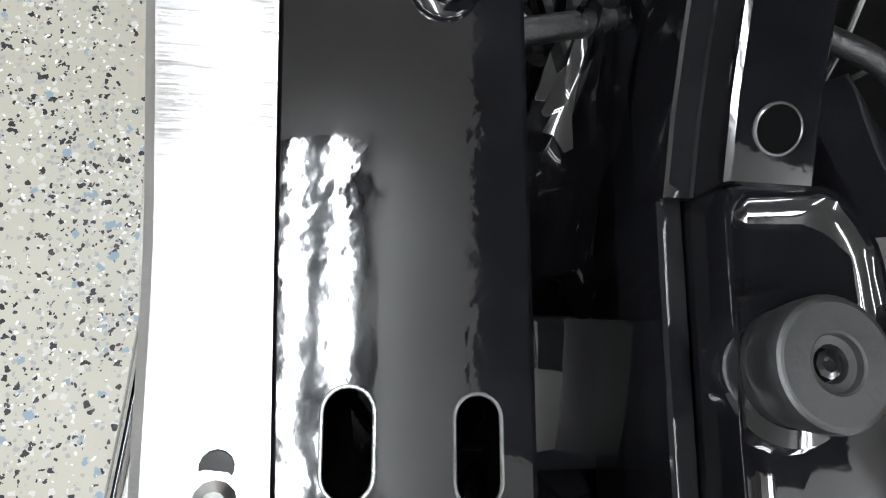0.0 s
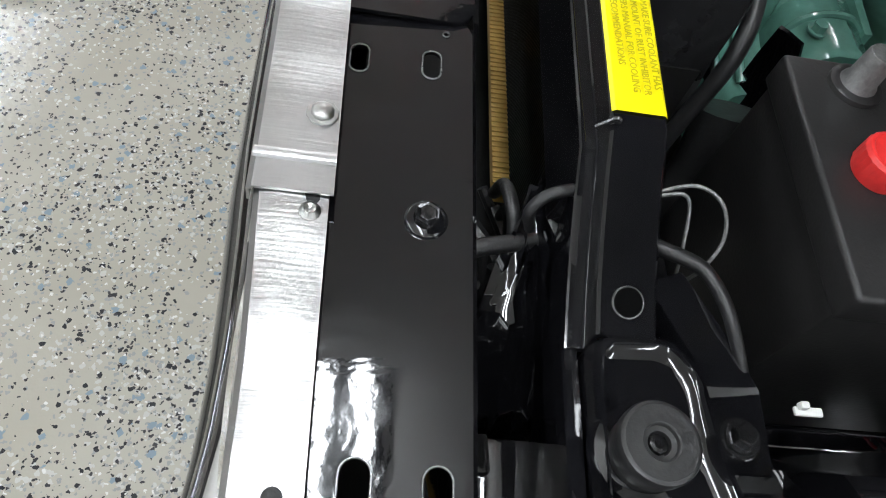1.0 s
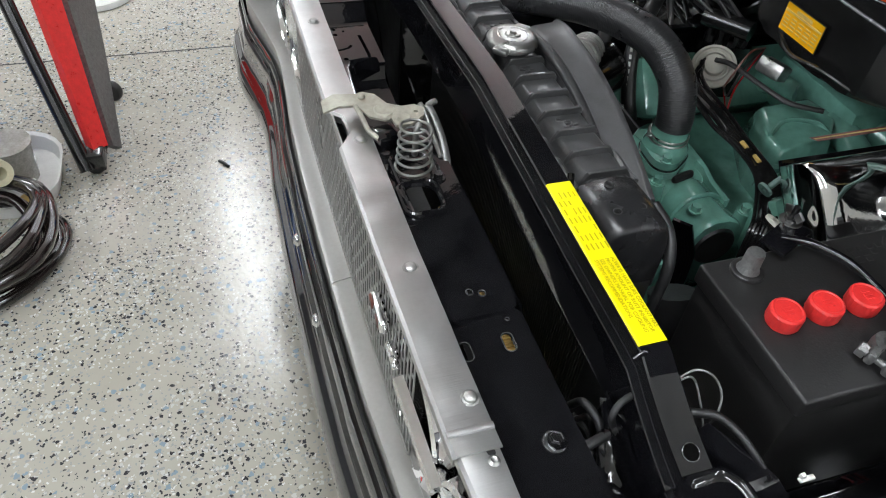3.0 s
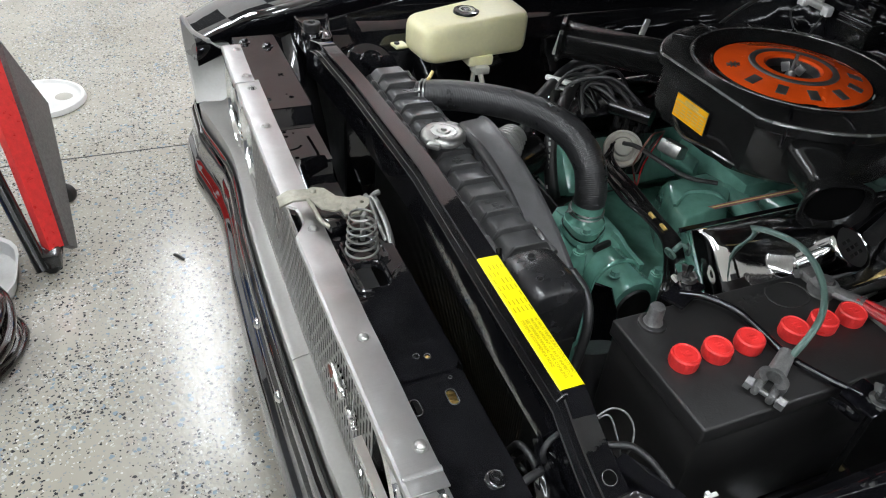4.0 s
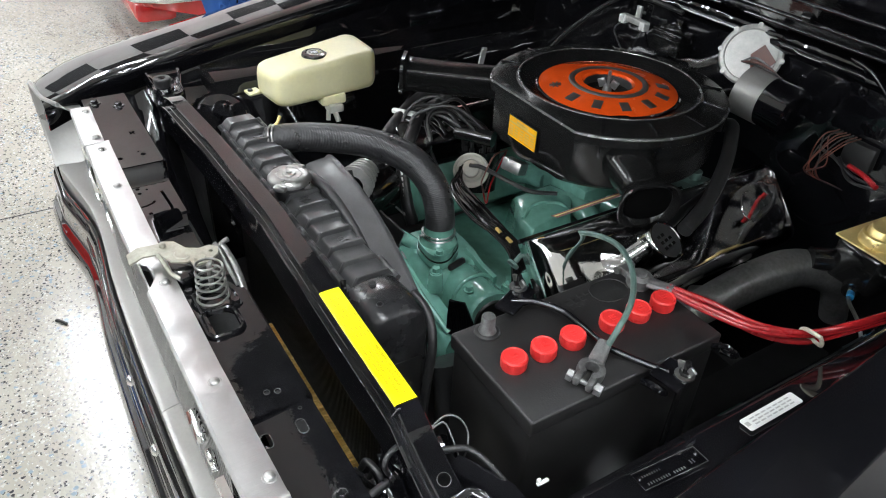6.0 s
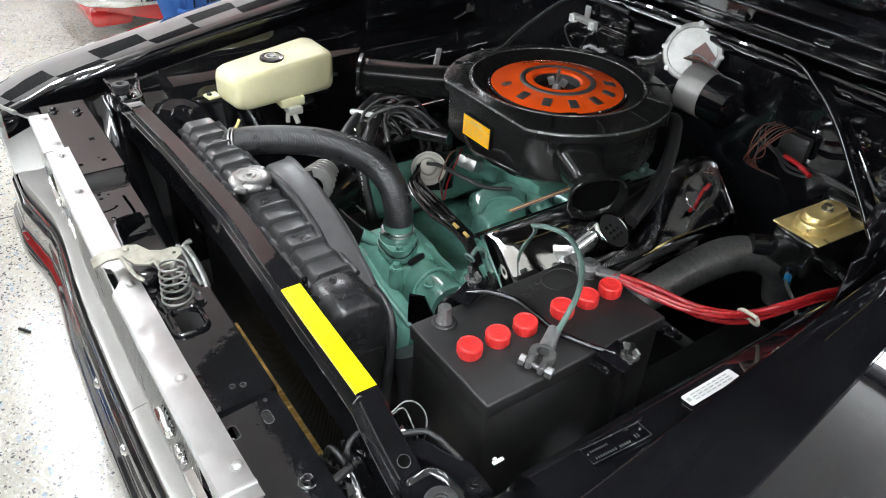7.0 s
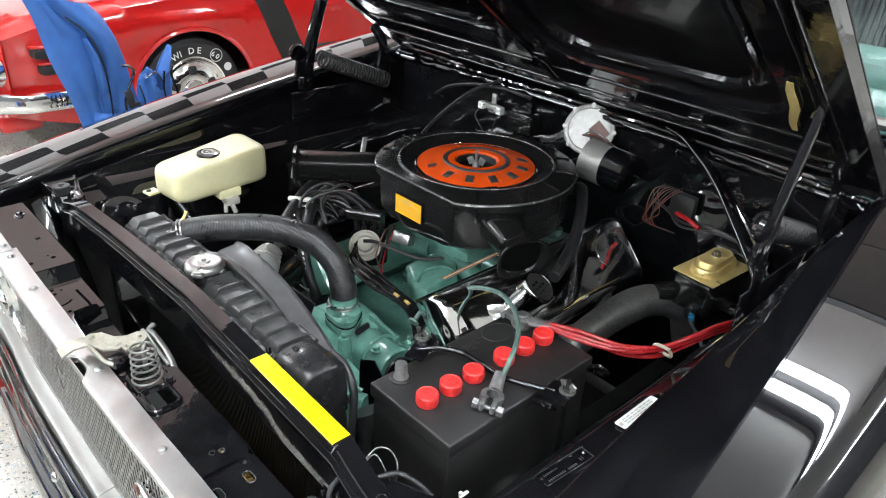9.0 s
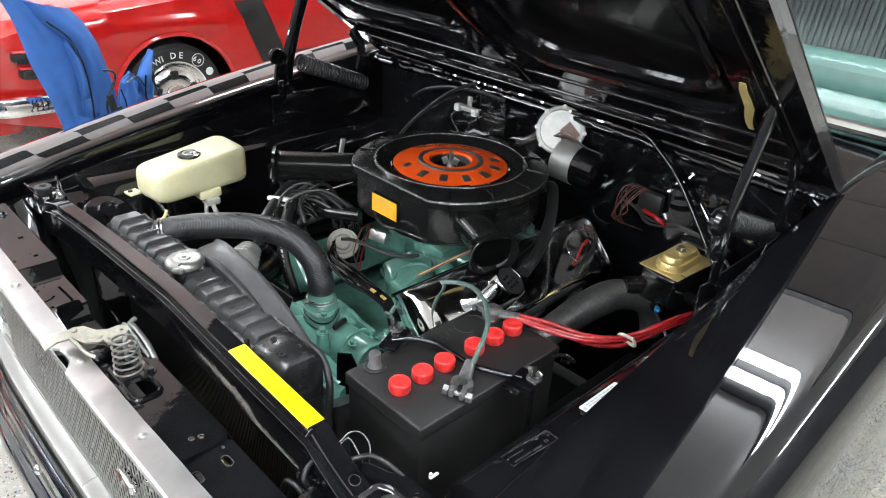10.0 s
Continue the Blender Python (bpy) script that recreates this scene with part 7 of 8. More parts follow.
part("lid_ring", lathe(bmesh.new(), [(0.0125, 0.0085), (0.0135, 0.0098), (0.0155, 0.0098), (0.0165, 0.0085)], pose(0.545, -0.463, 0.9065), n=28), CERAMIC, fl, "pale moulded ring")
bm = bmesh.new()
box(bm, (0.512, -0.482, 0.822), (0.05, 0.058, 0.024), 0.006)
part("sump", bm, CREAM, wb)
bm = box(bmesh.new(), (0.492, -0.482, 0.805), (0.034, 0.034, 0.018), 0.004)
wp_ = part("washer_pump", bm, CERAMIC, wb, "pale washer pump with nozzles")
part("nozzle", rod(bmesh.new(), (0.483, -0.478, 0.802), (0.470, -0.482, 0.778), 0.006, n=10), CERAMIC, wp_)
part("nozzle", rod(bmesh.new(), (0.488, -0.466, 0.80), (0.482, -0.462, 0.780), 0.005, n=10), CERAMIC, wp_)
part("pump_motor", rod(bmesh.new(), (0.500, -0.500, 0.806), (0.515, -0.535, 0.806), 0.013, n=14), SATIN, wb, "dark pump motor")

# horn by the radiator
hn = thing("horn", (0.47, -0.24, 0.80), "black disc horn behind the radiator support", "horn")
bm = lathe(bmesh.new(), [(0.0, 0.02), (0.02, 0.022), (0.024, 0.014), (0.045, 0.010), (0.050, 0.004), (0.055, 0.004), (0.055, -0.006), (0.04, -0.02), (0, -0.02)], Matrix.Translation((0.455, -0.225, 0.852)) @ Vector((-0.5, -0.1, 0.86)).to_track_quat("Z", "Y").to_matrix().to_4x4(), n=32)
part("disc", bm, BAY, hn)
bm = bmesh.new()
for k in range(5):
    rod(bm, (0.44 + 0.012 * k, -0.24 + 0.01 * (k % 2), 0.868), (0.44 + 0.012 * k, -0.24 + 0.01 * (k % 2), 0.876), 0.004, n=6)
part("terminals", bm, SATIN, hn)

# firewall fittings
bal = thing("ballast_resistor", (0.28, -1.16, 0.975), "white ceramic ballast resistor on the firewall", "resistor")
bm = box(box(bmesh.new(), (0.280, -1.150, 0.975), (0.075, 0.016, 0.014), 0.003), (0.280, -1.157, 0.988), (0.016, 0.006, 0.04), 0.002)
part("bracket", bm, GREY, bal)
for s in (-1, 1):
    part("ceramic_end", box(bmesh.new(), (0.280 + s * 0.033, -1.146, 0.972), (0.018, 0.018, 0.02), 0.003), WHITE, bal)
    part("lead", tube(bmesh.new(), [(0.280 + s * 0.033, -1.14, 0.965), (0.280 + s * 0.036, -1.125, 0.945), (0.27 + s * 0.01, -1.13, 0.90)], 0.002, n=6), RUBBER, bal)
vr = thing("voltage_regulator", (0.17, -1.16, 0.965), "black voltage regulator box on the firewall", "regulator")
bm = box(bmesh.new(), (0.165, -1.150, 0.965), (0.085, 0.045, 0.05), 0.005)
part("body", bm, SATIN, vr)
bm = bmesh.new()
for z in (0.975, 0.985):
    box(bm, (0.165, -1.125, z), (0.07, 0.008, 0.005), 0.002)
box(bm, (0.165, -1.165, 0.995), (0.02, 0.006, 0.03), 0.002)
part("ridge", bm, SATIN, vr)
wm = thing("wiper_motor", (-0.03, -1.15, 1.0), "grey wiper motor with a silver-banded black can", "motor")
WMM = Matrix.Translation((-0.049, -1.135, 1.008)) @ Vector((-0.42, 0.78, 0.42)).to_track_quat("Z", "Y").to_matrix().to_4x4()
bm = bmesh.new()
lathe(bm, [(0.0, -0.02), (0.052, -0.02), (0.057, -0.012), (0.060, 0.0), (0.057, 0.006), (0.050, 0.0075), (0.048, 0.005), (0.0, 0.006)], WMM, n=44)
for k in range(8):
    a = 2 * math.pi * k / 8
    lathe(bm, [(0, 0.008), (0.005, 0.008), (0.006, 0.0)], WMM @ pose(0.058 * math.cos(a), 0.058 * math.sin(a), 0), n=8)
part("gear_case", bm, GREY, wm, "pale grey gear case")
bm = plate(bmesh.new(), [(-0.02, -0.045), (0.035, -0.035), (0.03, 0.005), (0.0, 0.0)], [], 0.010, 0.004)
bmesh.ops.transform(bm, matrix=WMM @ pose(0, 0, 0, 0, 0, 40), verts=bm.verts)
part("terminal_plate", bm, BROWN, wm, "brown terminal plate")
ma, mb = Vector((-0.083, -1.105, 0.952)), Vector((-0.185, -1.115, 0.945))
part("steel_band", rod(bmesh.new(), ma + (ma - mb) * 0.05, ma.lerp(mb, 0.48), 0.0485, n=32), SILVER, wm, "silver band")
bm = rod(bmesh.new(), ma.lerp(mb, 0.48), mb, 0.0475, n=32)
rod(bm, mb, mb + (mb - ma) * 0.08, 0.0475, 0.036, n=32)
part("motor_can", bm, PAINT, wm, "glossy black can")
for k in range(3):
    part("motor_wire", tube(bmesh.new(), [(-0.05, -1.11, 1.0), (-0.09 - 0.01 * k, -1.10, 1.02 - 0.006 * k), (-0.14, -1.12, 0.99), (-0.17 - 0.01 * k, -1.15, 0.93)], 0.002, n=6), (LEAD, BROWN, RUBBER)[k], wm)
# brace rods and loose wiring at the firewall
br = thing("cowl_brace", (-0.40, -1.12, 1.0), "glossy black brace rod from cowl to apron", "brace")
part("rod", tube(bmesh.new(), [(-0.240, -1.148, 1.064), (-0.285, -1.130, 1.062), (-0.33, -1.115, 1.043), (-0.40, -1.095, 1.000), (-0.48, -1.05, 0.945), (-0.56, -1.00, 0.89)], 0.0058, n=10), PAINT, br)
part("rod", tube(bmesh.new(), [(-0.31, -1.145, 1.045), (-0.40, -1.12, 1.0), (-0.54, -1.05, 0.92)], 0.006, n=8), BAY, br)
rnd = random.Random(8)
for k in range(26):
    bx, bz = XC - 0.60 + 1.2 * rnd.random(), 0.84 + 0.17 * rnd.random()
    bm = lathe(bmesh.new(), [(0, 0.007), (0.004, 0.0065), (0.0055, 0.003), (0.009, 0.002), (0.010, 0)], pose(bx, -1.166 if bz < 0.85 else -1.174, bz, -90), n=8)
    part("firewall_bolt", bm, BAY, bpy.data.objects["firewall"])
for k in range(7):
    bx, bz = XC - 0.5 + 0.16 * k, 0.90 + 0.08 * rnd.random()
    part("loom_clip", box(bmesh.new(), (bx, -1.166, bz), (0.022, 0.016, 0.009), 0.003, (0, rnd.uniform(-30, 30), 0)), SATIN, bpy.data.objects["firewall"])
fw = thing("firewall_wiring", (-0.3, -1.14, 0.90), "tangle of dark and faded red wires at the firewall", "wiring")
bm = box(bmesh.new(), (-0.31, -1.158, 0.905), (0.06, 0.02, 0.05), 0.006)
part("bulkhead_plug", bm, DULL, fw)
for k in range(9):
    x = -0.27 - 0.007 * (k % 7)
    bm = tube(bmesh.new(), [(x, -1.135, 0.945 - 0.004 * (k // 7)), (x + 0.01, -1.105 - 0.004 * (k % 3), 0.935), (-0.26 - 0.004 * k, -1.09 + 0.006 * (k % 4), 0.895), (-0.27 + 0.015 * math.sin(k), -1.10, 0.86), (-0.30 - 0.006 * (k % 5), -1.12, 0.85)], 0.0012, n=6)
    part("thin_wire", bm, (BROWN, RUBBER, BROWN)[k % 3], fw)
for k in range(3):
    bm = tube(bmesh.new(), [(-0.25 - 0.02 * k, -1.13, 0.90), (-0.34, -1.12 + 0.008 * k, 0.892 - 0.006 * k), (-0.42, -1.10, 0.905 - 0.004 * k), (-0.50, -1.10, 0.89), (-0.56, -1.09, 0.85)], 0.0030, n=8)
    part("dark_wire", bm, RUBBER, fw)
bm = tube(bmesh.new(), [(-0.325, -1.105, 0.905), (-0.36, -1.09, 0.908), (-0.395, -1.075, 0.905)], 0.0048, n=8)
part("red_sleeve", bm, RED_CABLE, fw, "short red cable sleeve")
bm = tube(bmesh.new(), [(0.33, -0.92, 0.90), (0.34, -1.0, 0.95), (0.30, -1.08, 1.02), (0.25, -1.15, 1.055)], 0.0045, n=8)
part("speed_cable", bm, RUBBER, fw, "black cable to the cowl")
bm = tube(bmesh.new(), [(0.48, -1.13, 0.965), (0.42, -1.12, 1.0), (0.34, -1.125, 1.025), (0.24, -1.14, 1.035), (0.15, -1.15, 1.03)], 0.0048, n=8)
part("harness_run", bm, RUBBER, fw)

# master cylinder
mc = thing("master_cylinder", (-0.455, -1.04, 0.77), "black brake master cylinder with a gold lid", "master cylinder")
bm = box(bmesh.new(), (-0.462, -1.035, 0.815), (0.085, 0.135, 0.075), 0.010, (0, 0, -4))
rod(bm, (-0.43, -1.0, 0.80), (-0.395, -0.955, 0.80), 0.020, n=18)
rod(bm, (-0.46, -0.985, 0.782), (-0.475, -0.955, 0.785), 0.013, n=14)
rod(bm, (-0.50, -1.02, 0.80), (-0.535, -1.005, 0.805), 0.012, n=14)
box(bm, (-0.47, -1.13, 0.82), (0.12, 0.05, 0.12), 0.02)
part("body", bm, SATIN, mc, "black cast body", sharp=50)
bm = bmesh.new()
box(bm, (-0.462, -1.035, 0.8555), (0.092, 0.140, 0.004), 0.0015, (0, 0, -4))
secs = []
for g, z in ((1.02, 0.857), (1.0, 0.866), (0.95, 0.872), (0.88, 0.8735), (0.84, 0.872)):
    secs.append([Vector((-0.462 + (x) * g, -1.035 + (y) * g, z)) for x, y in slot(0, 0, 0.060, 0.118, 8)])
loft(bm, secs, closed=True, caps=True)
secs = [[Vector((-0.462 + x * g, -1.035 + y * g, z)) for x, y in slot(0, 0, 0.046, 0.102, 8)] for g, z in ((1.0, 0.871), (0.97, 0.879), (0.90, 0.8835), (0.80, 0.8845))]
loft(bm, secs, closed=True, caps=True)
ld = part("lid", bm, GOLD, mc, "gold zinc-plated lid", sharp=40)
part("lid_bolt", hexbolt(bmesh.new(), (-0.462, -1.035, 0.8845), 0.0075, 0.007, 0.010), STEEL, ld)
part("brake_line", tube(bmesh.new(), [(-0.475, -0.955, 0.785), (-0.495, -0.92, 0.79), (-0.54, -0.87, 0.80), (-0.575, -0.84, 0.78)], 0.003, n=8), STEEL, mc, "steel brake line")
part("brake_line", tube(bmesh.new(), [(-0.535, -1.005, 0.805), (-0.56, -0.985, 0.805), (-0.59, -0.965, 0.79)], 0.003, n=8), STEEL, mc, "steel brake line")
part("blue_fitting", rod(bmesh.new(), (-0.481, -0.948, 0.7865), (-0.488, -0.934, 0.7885), 0.006, n=10), surface("blue_anodised", (0.02, 0.25, 0.55), rough=0.3, metal=0.6), mc, "blue anodised fitting")
# bright gusset on the fender flange
bm = bmesh.new()
loft(bm, [[Vector((-0.640, -0.80, 0.868)), Vector((-0.690, -0.755, 0.872))], [Vector((-0.655, -0.875, 0.888)), Vector((-0.690, -0.86, 0.915))]])
part("gusset", thicken(bm, 0.002), BAY, car, "small bright-edged gusset")

# plates on the inner fender
vp = thing("service_plate", (-0.613, -0.552, 0.85), "white printed service plate on the inner fender", "label")
pmx = pose(-0.613, -0.549, 0.8540, 0, 4.3, 0)
bm = plate(bmesh.new(), [(-0.0095, -0.0455), (-0.0075, -0.0475), (0.0075, -0.0475), (0.0095, -0.0455), (0.0095, 0.0455), (0.0075, 0.0475), (-0.0075, 0.0475), (-0.0095, 0.0455)], [], 0, 0.001)
bmesh.ops.transform(bm, matrix=pmx, verts=bm.verts)
q = part("plate", bm, WHITE, vp)
bm = bmesh.new()
for k in range(3):
    for j in range(7):
        box(bm, (-0.0045 + 0.0045 * k, -0.032 + 0.0105 * j, 0.0004), (0.0018, 0.0078, 0.0004))
box(bm, (0.0, 0.043, 0.0004), (0.006, 0.006, 0.0004))
bmesh.ops.transform(bm, matrix=pmx, verts=bm.verts)
part("small_print", bm, GREY, q)
tg = thing("fender_tag", (-0.612, -0.37, 0.85), "black stamped data tag on the inner fender", "tag")
tgm = pose(-0.6115, -0.380, 0.8525, 0, 4.3, -4)


def on_tag(bm):
    bmesh.ops.transform(bm, matrix=tgm, verts=bm.verts)
    return bm


tag_plate = part("plate", on_tag(box(bmesh.new(), (0, 0, 0), (0.025, 0.091, 0.0015), 0.0005)), PAINT, tg)
rim_line = [(-0.0118, -0.0448, 0.0009), (0.0118, -0.0448, 0.0009), (0.0118, 0.0448, 0.0009), (-0.0118, 0.0448, 0.0009), (-0.0118, -0.0448, 0.0009)]
part("rolled_rim", on_tag(tube(bmesh.new(), rim_line, 0.0005, n=6, straight=True)), EDGE_GREY, tag_plate, "grey raised edge")
bm = bmesh.new()
for k in range(15):
    if k != 9:
        box(bm, (-0.0070, 0.036 - 0.0036 * k, 0.0010), (0.0030, 0.0012, 0.0008))
for k in range(8):
    box(bm, (0.0035, 0.036 - 0.0034 * k, 0.0010), (0.0024, 0.0010, 0.0006))
for k in range(6):
    box(bm, (-0.0060 + 0.002 * (k % 3), -0.026 - 0.004 * (k // 3), 0.0010), (0.0012, 0.0012, 0.0006))
part("stamping", on_tag(bm), STEEL, tag_plate, "bright stamped characters")
for y in (0.040, -0.040):
    part("tag_screw", on_tag(lathe(bmesh.new(), [(0, 0.003), (0.002, 0.0028), (0.0034, 0.0006)], pose(0.002, y, 0.0006), n=10)), BOLT, tg)

# battery tray, and a dark sheet added for the shade at the bottom of the bay
bm = box(bmesh.new(), (-0.41, -0.43, 0.648), (0.20, 0.34, 0.012), 0.003)
part("battery_tray", bm, BAY, car, "black battery tray")
bm = box(bmesh.new(), (XC, -0.62, 0.30), (1.1, 1.1, 0.02))
part("undertray", bm, DULL, car)


def wheel(parent, x, y, side, r=0.325, w=0.20):
    """A tyre with raised lettering and a pressed steel rim under the given car."""
    m = Matrix.Translation((x, y, r)) @ pose(0, 0, 0, 0, 90 * side, 0)
    bm = lathe(bmesh.new(), [(0.195, w * 0.42), (0.21, w * 0.48), (0.27, w * 0.5), (r - 0.03, w * 0.44), (r - 0.006, w * 0.36), (r, w * 0.25), (r, -w * 0.25), (r - 0.02, -w * 0.42), (0.20, -w * 0.45)], m, n=56)
    wl_ = part("wheel", bm, TYRE, parent, "black tyre with raised white lettering")
    bm = lathe(bmesh.new(), [(0.200, w * 0.40), (0.196, w * 0.46), (0.188, w * 0.44), (0.178, w * 0.30), (0.165, w * 0.26), (0.150, w * 0.34), (0.10, w * 0.42), (0.060, w * 0.40), (0.055, w * 0.46), (0.0, w * 0.47)], m, n=56)
    part("rim", bm, CHROME, wl_, "chrome slotted wheel rim")
    for k in range(5):
        a = 2 * math.pi * k / 5
        # black blocks paint the shade in the slots of the closed rim
        bm = box(bmesh.new(), (0.115 * math.cos(a), 0.115 * math.sin(a), w * 0.40), (0.05, 0.045, 0.02), 0.008, (0, 0, math.degrees(a)))
        bmesh.ops.transform(bm, matrix=m, verts=bm.verts)
        part("rim_slot", bm, DULL, wl_)
    return wl_, m


for y in (-0.87, -3.85):
    for s in (-1, 1):
        wheel(car, XC + s * 0.78, y, s)

# ---- red car ----
RX = 2.93
rc = thing("red_car", (3.8, -3.0, 0.0), "red classic coupe with black side stripe, parked alongside", "car")


def side_x(z, y):
    """Half-width tuck of the body side at height z."""
    tuck = 0.03 * max(0, 0.55 - z) + 0.10 * max(0, z - 0.72)
    nose = 0.10 * max(0, (y + 1.0) / 0.45) ** 2
    crease = -0.012 * math.exp(-(((z - 0.70) / 0.05) ** 2))
    return tuck + nose + crease


def arch(y, wy, r=0.365):
    d = abs(y - wy)
    return 0.285 + math.sqrt(max(0, r * r - d * d)) if d < r else 0.0


bm = bmesh.new()
ys = sorted({round(-0.60 - 0.035 * k, 3) for k in range(135)})
cols = []
for y in ys:
    top = lerp_table([(-0.55, 0.66), (-0.75, 0.73), (-1.0, 0.775), (-1.6, 0.83), (-2.4, 0.875), (-3.6, 0.86), (-4.6, 0.86), (-5.4, 0.82)], y)
    low = max(0.20 if y < -1.0 else 0.20 + 0.10 * ((y + 1.0) / 0.45), arch(y, -1.53), arch(y, -4.25))
    cols.append([Vector((RX + side_x(z, y), y, z)) for z in [low + (top - low) * k / 9 for k in range(10)]] + [Vector((RX + 0.06 + side_x(top, y), y, top + 0.018)), Vector((RX + 0.22, y, top + 0.035)), Vector((RX + 0.55, y, top + 0.05)), Vector((RX + 0.9, y, top + 0.055)), Vector((RX + 1.6, y, top + 0.03)), Vector((RX + 1.85, y, top - 0.05)), Vector((RX + 1.85, y, 0.25))])
loft(bm, cols)
part("body_shell", thicken(bm, 0.004), RED_PAINT, rc, "glossy red bodywork", sharp=60)
bm = bmesh.new()
pts = [Vector((RX - 0.004 + side_x(0.285 + 0.365 * math.sin(a), -1.53), -1.53 - 0.368 * math.cos(a), 0.285 + 0.368 * math.sin(a))) for a in [math.pi * k / 24 for k in range(25)]]
tube(bm, pts, 0.014, n=8, straight=True)
part("arch_lip", bm, RED_PAINT, rc)
# front end
bm = bmesh.new()
loft(bm, [[Vector((RX + e, y, z)) for e, y in ((0.06, -0.60), (0.10, -0.57), (0.4, -0.53), (0.9, -0.51), (1.75, -0.57))] for z in (0.30, 0.45, 0.60, 0.68)])
part("nose_panel", thicken(bm, 0.004), RED_PAINT, rc, "red nose panel")
for k in range(2):
    bm = box(bmesh.new(), (RX + 0.035, -0.84, 0.605 - 0.080 * k), (0.08, 0.26 - 0.04 * k, 0.052), 0.016, (4, 0, 6))
    part("side_louvre", bm, DULL, rc, "dark side louvre")
    bm = box(bmesh.new(), (RX + 0.03, -0.84, 0.638 - 0.080 * k), (0.08, 0.28 - 0.04 * k, 0.014), 0.006, (4, 0, 6))
    part("louvre_lip", bm, RED_PAINT, rc)
bm = lathe(bmesh.new(), [(0, 0.03), (0.05, 0.025), (0.08, 0.0)], pose(RX + 0.16, -0.555, 0.53, -90, 0, 0), n=28)
lamp = part("headlamp", bm, GLASS, rc, "round glass headlamp")
part("lamp_bezel", lathe(bmesh.new(), [(0.082, -0.03), (0.084, 0.03), (0.098, 0.022), (0.10, -0.03)], pose(RX + 0.16, -0.56, 0.53, -90, 0, 0), n=32), CHROME, lamp)
bm = bmesh.new()
secs = []
for x, y in ((RX - 0.015, -1.05), (RX - 0.02, -0.85), (RX - 0.01, -0.65), (RX + 0.05, -0.53), (RX + 0.2, -0.47), (RX + 0.9, -0.43), (RX + 1.7, -0.49)):
    nx, ny = (-1, 0) if y < -0.6 else (0, 1)
    secs.append([Vector((x + nx * o, y + ny * o, z)) for o, z in ((0, 0.43), (0.022, 0.425), (0.032, 0.40), (0.028, 0.375), (0.034, 0.355), (0.02, 0.335), (0, 0.33))])
loft(bm, secs)
part("bumper", thicken(bm, 0.003), CHROME, rc, "slim chrome bumper")
bm = box(bmesh.new(), (RX + 0.9, -0.62, 0.26), (1.6, 0.22, 0.12), 0.04)
part("chin_spoiler", bm, RED_PAINT, rc)
# side stripe
bm = bmesh.new()
for y0, y1, z0, z1 in ((-2.02, -2.20, 0.40, 0.80),):
    loft(bm, [[Vector((RX - 0.006 + side_x(z, y), y + 0.10 - 0.45 * (z1 - z), z)) for z in [z0 + (z1 - z0) * k / 6 for k in range(7)]] for y in (-2.02, -2.11, -2.20)])
part("side_stripe", thicken(bm, 0.001), CHECK_BLACK, rc, "matt black side stripe")
bm = bmesh.new()
loft(bm, [[Vector((RX - 0.006 + side_x(z, y), y, z)) for z in (0.40, 0.44, 0.48)] for y in (-2.17, -2.8, -3.6, -4.4)])
part("side_stripe", thicken(bm, 0.001), CHECK_BLACK, rc, "matt black side stripe")
for r_, z in enumerate((0.838, 0.79)):
    for k in range(4 if r_ == 0 else 3):
        part("stripe_print", box(bmesh.new(), (RX + 0.004, -2.02 - 0.055 * k, z), (0.004, 0.036, 0.026), 0.002), RED_PAINT, rc, "red lettering block on the stripe")
bm = box(bmesh.new(), (RX + 0.92, -3.6, 1.0), (1.35, 2.2, 0.5), 0.15)
part("cabin", bm, RED_PAINT, rc)
part("underbody", box(bmesh.new(), (RX + 0.92, -2.9, 0.28), (1.5, 4.4, 0.12)), DULL, rc)
for y in (-1.53, -4.25):
    wl_, wm_ = wheel(rc, RX + 0.125, y, -1, r=0.298, w=0.22)
    if y > -2:
        wm2 = wm_
        # raised white lettering round the sidewall
        for k, ch in enumerate("WIDE"):
            a = radians(118 - 13 * k)
            mm = Matrix.Translation((RX + 0.0125, y, 0.298)) @ pose(0, 0, 0, 90, 0, -90) @ pose(0, 0, 0, 0, 0, math.degrees(a) - 90) @ pose(-0.018, 0.216, 0)
            words("letter", ch, 0.050, mm, WHITE, wl_, 0.002)
        for k, ch in enumerate("60"):
            a = radians(58 - 7.5 * k)
            mm = Matrix.Translation((RX + 0.0125, y, 0.298)) @ pose(0, 0, 0, 90, 0, -90) @ pose(0, 0, 0, 0, 0, math.degrees(a) - 90) @ pose(-0.014, 0.220, 0)
            words("letter", ch, 0.042, mm, WHITE, wl_, 0.002)
        bm = lathe(bmesh.new(), [(0.034, 0.0), (0.036, 0.002), (0.038, 0.0)], Matrix.Translation((RX + 0.0125, y, 0.298)) @ pose(0, 0, 0, 90, 0, -90) @ Matrix.Translation((0.236 * math.cos(radians(54)), 0.236 * math.sin(radians(54)), 0)), n=24)
        part("letter_ring", bm, WHITE, wl_)
        bm = lathe(bmesh.new(), [(0.0, 0.002), (0.022, 0.002), (0.024, 0.0)], Matrix.Translation((RX + 0.0125, y, 0.298)) @ pose(0, 0, 0, 90, 0, -90) @ Matrix.Translation((0.236 * math.cos(radians(30)), 0.236 * math.sin(radians(30)), 0)), n=20)
        part("white_dot", bm, WHITE, wl_)

# ---- folded camp chair beyond the fender ----
ch = thing("folding_chair", (2.1, -0.75, 0.0), "folded blue canvas camp chair with black straps", "chair")


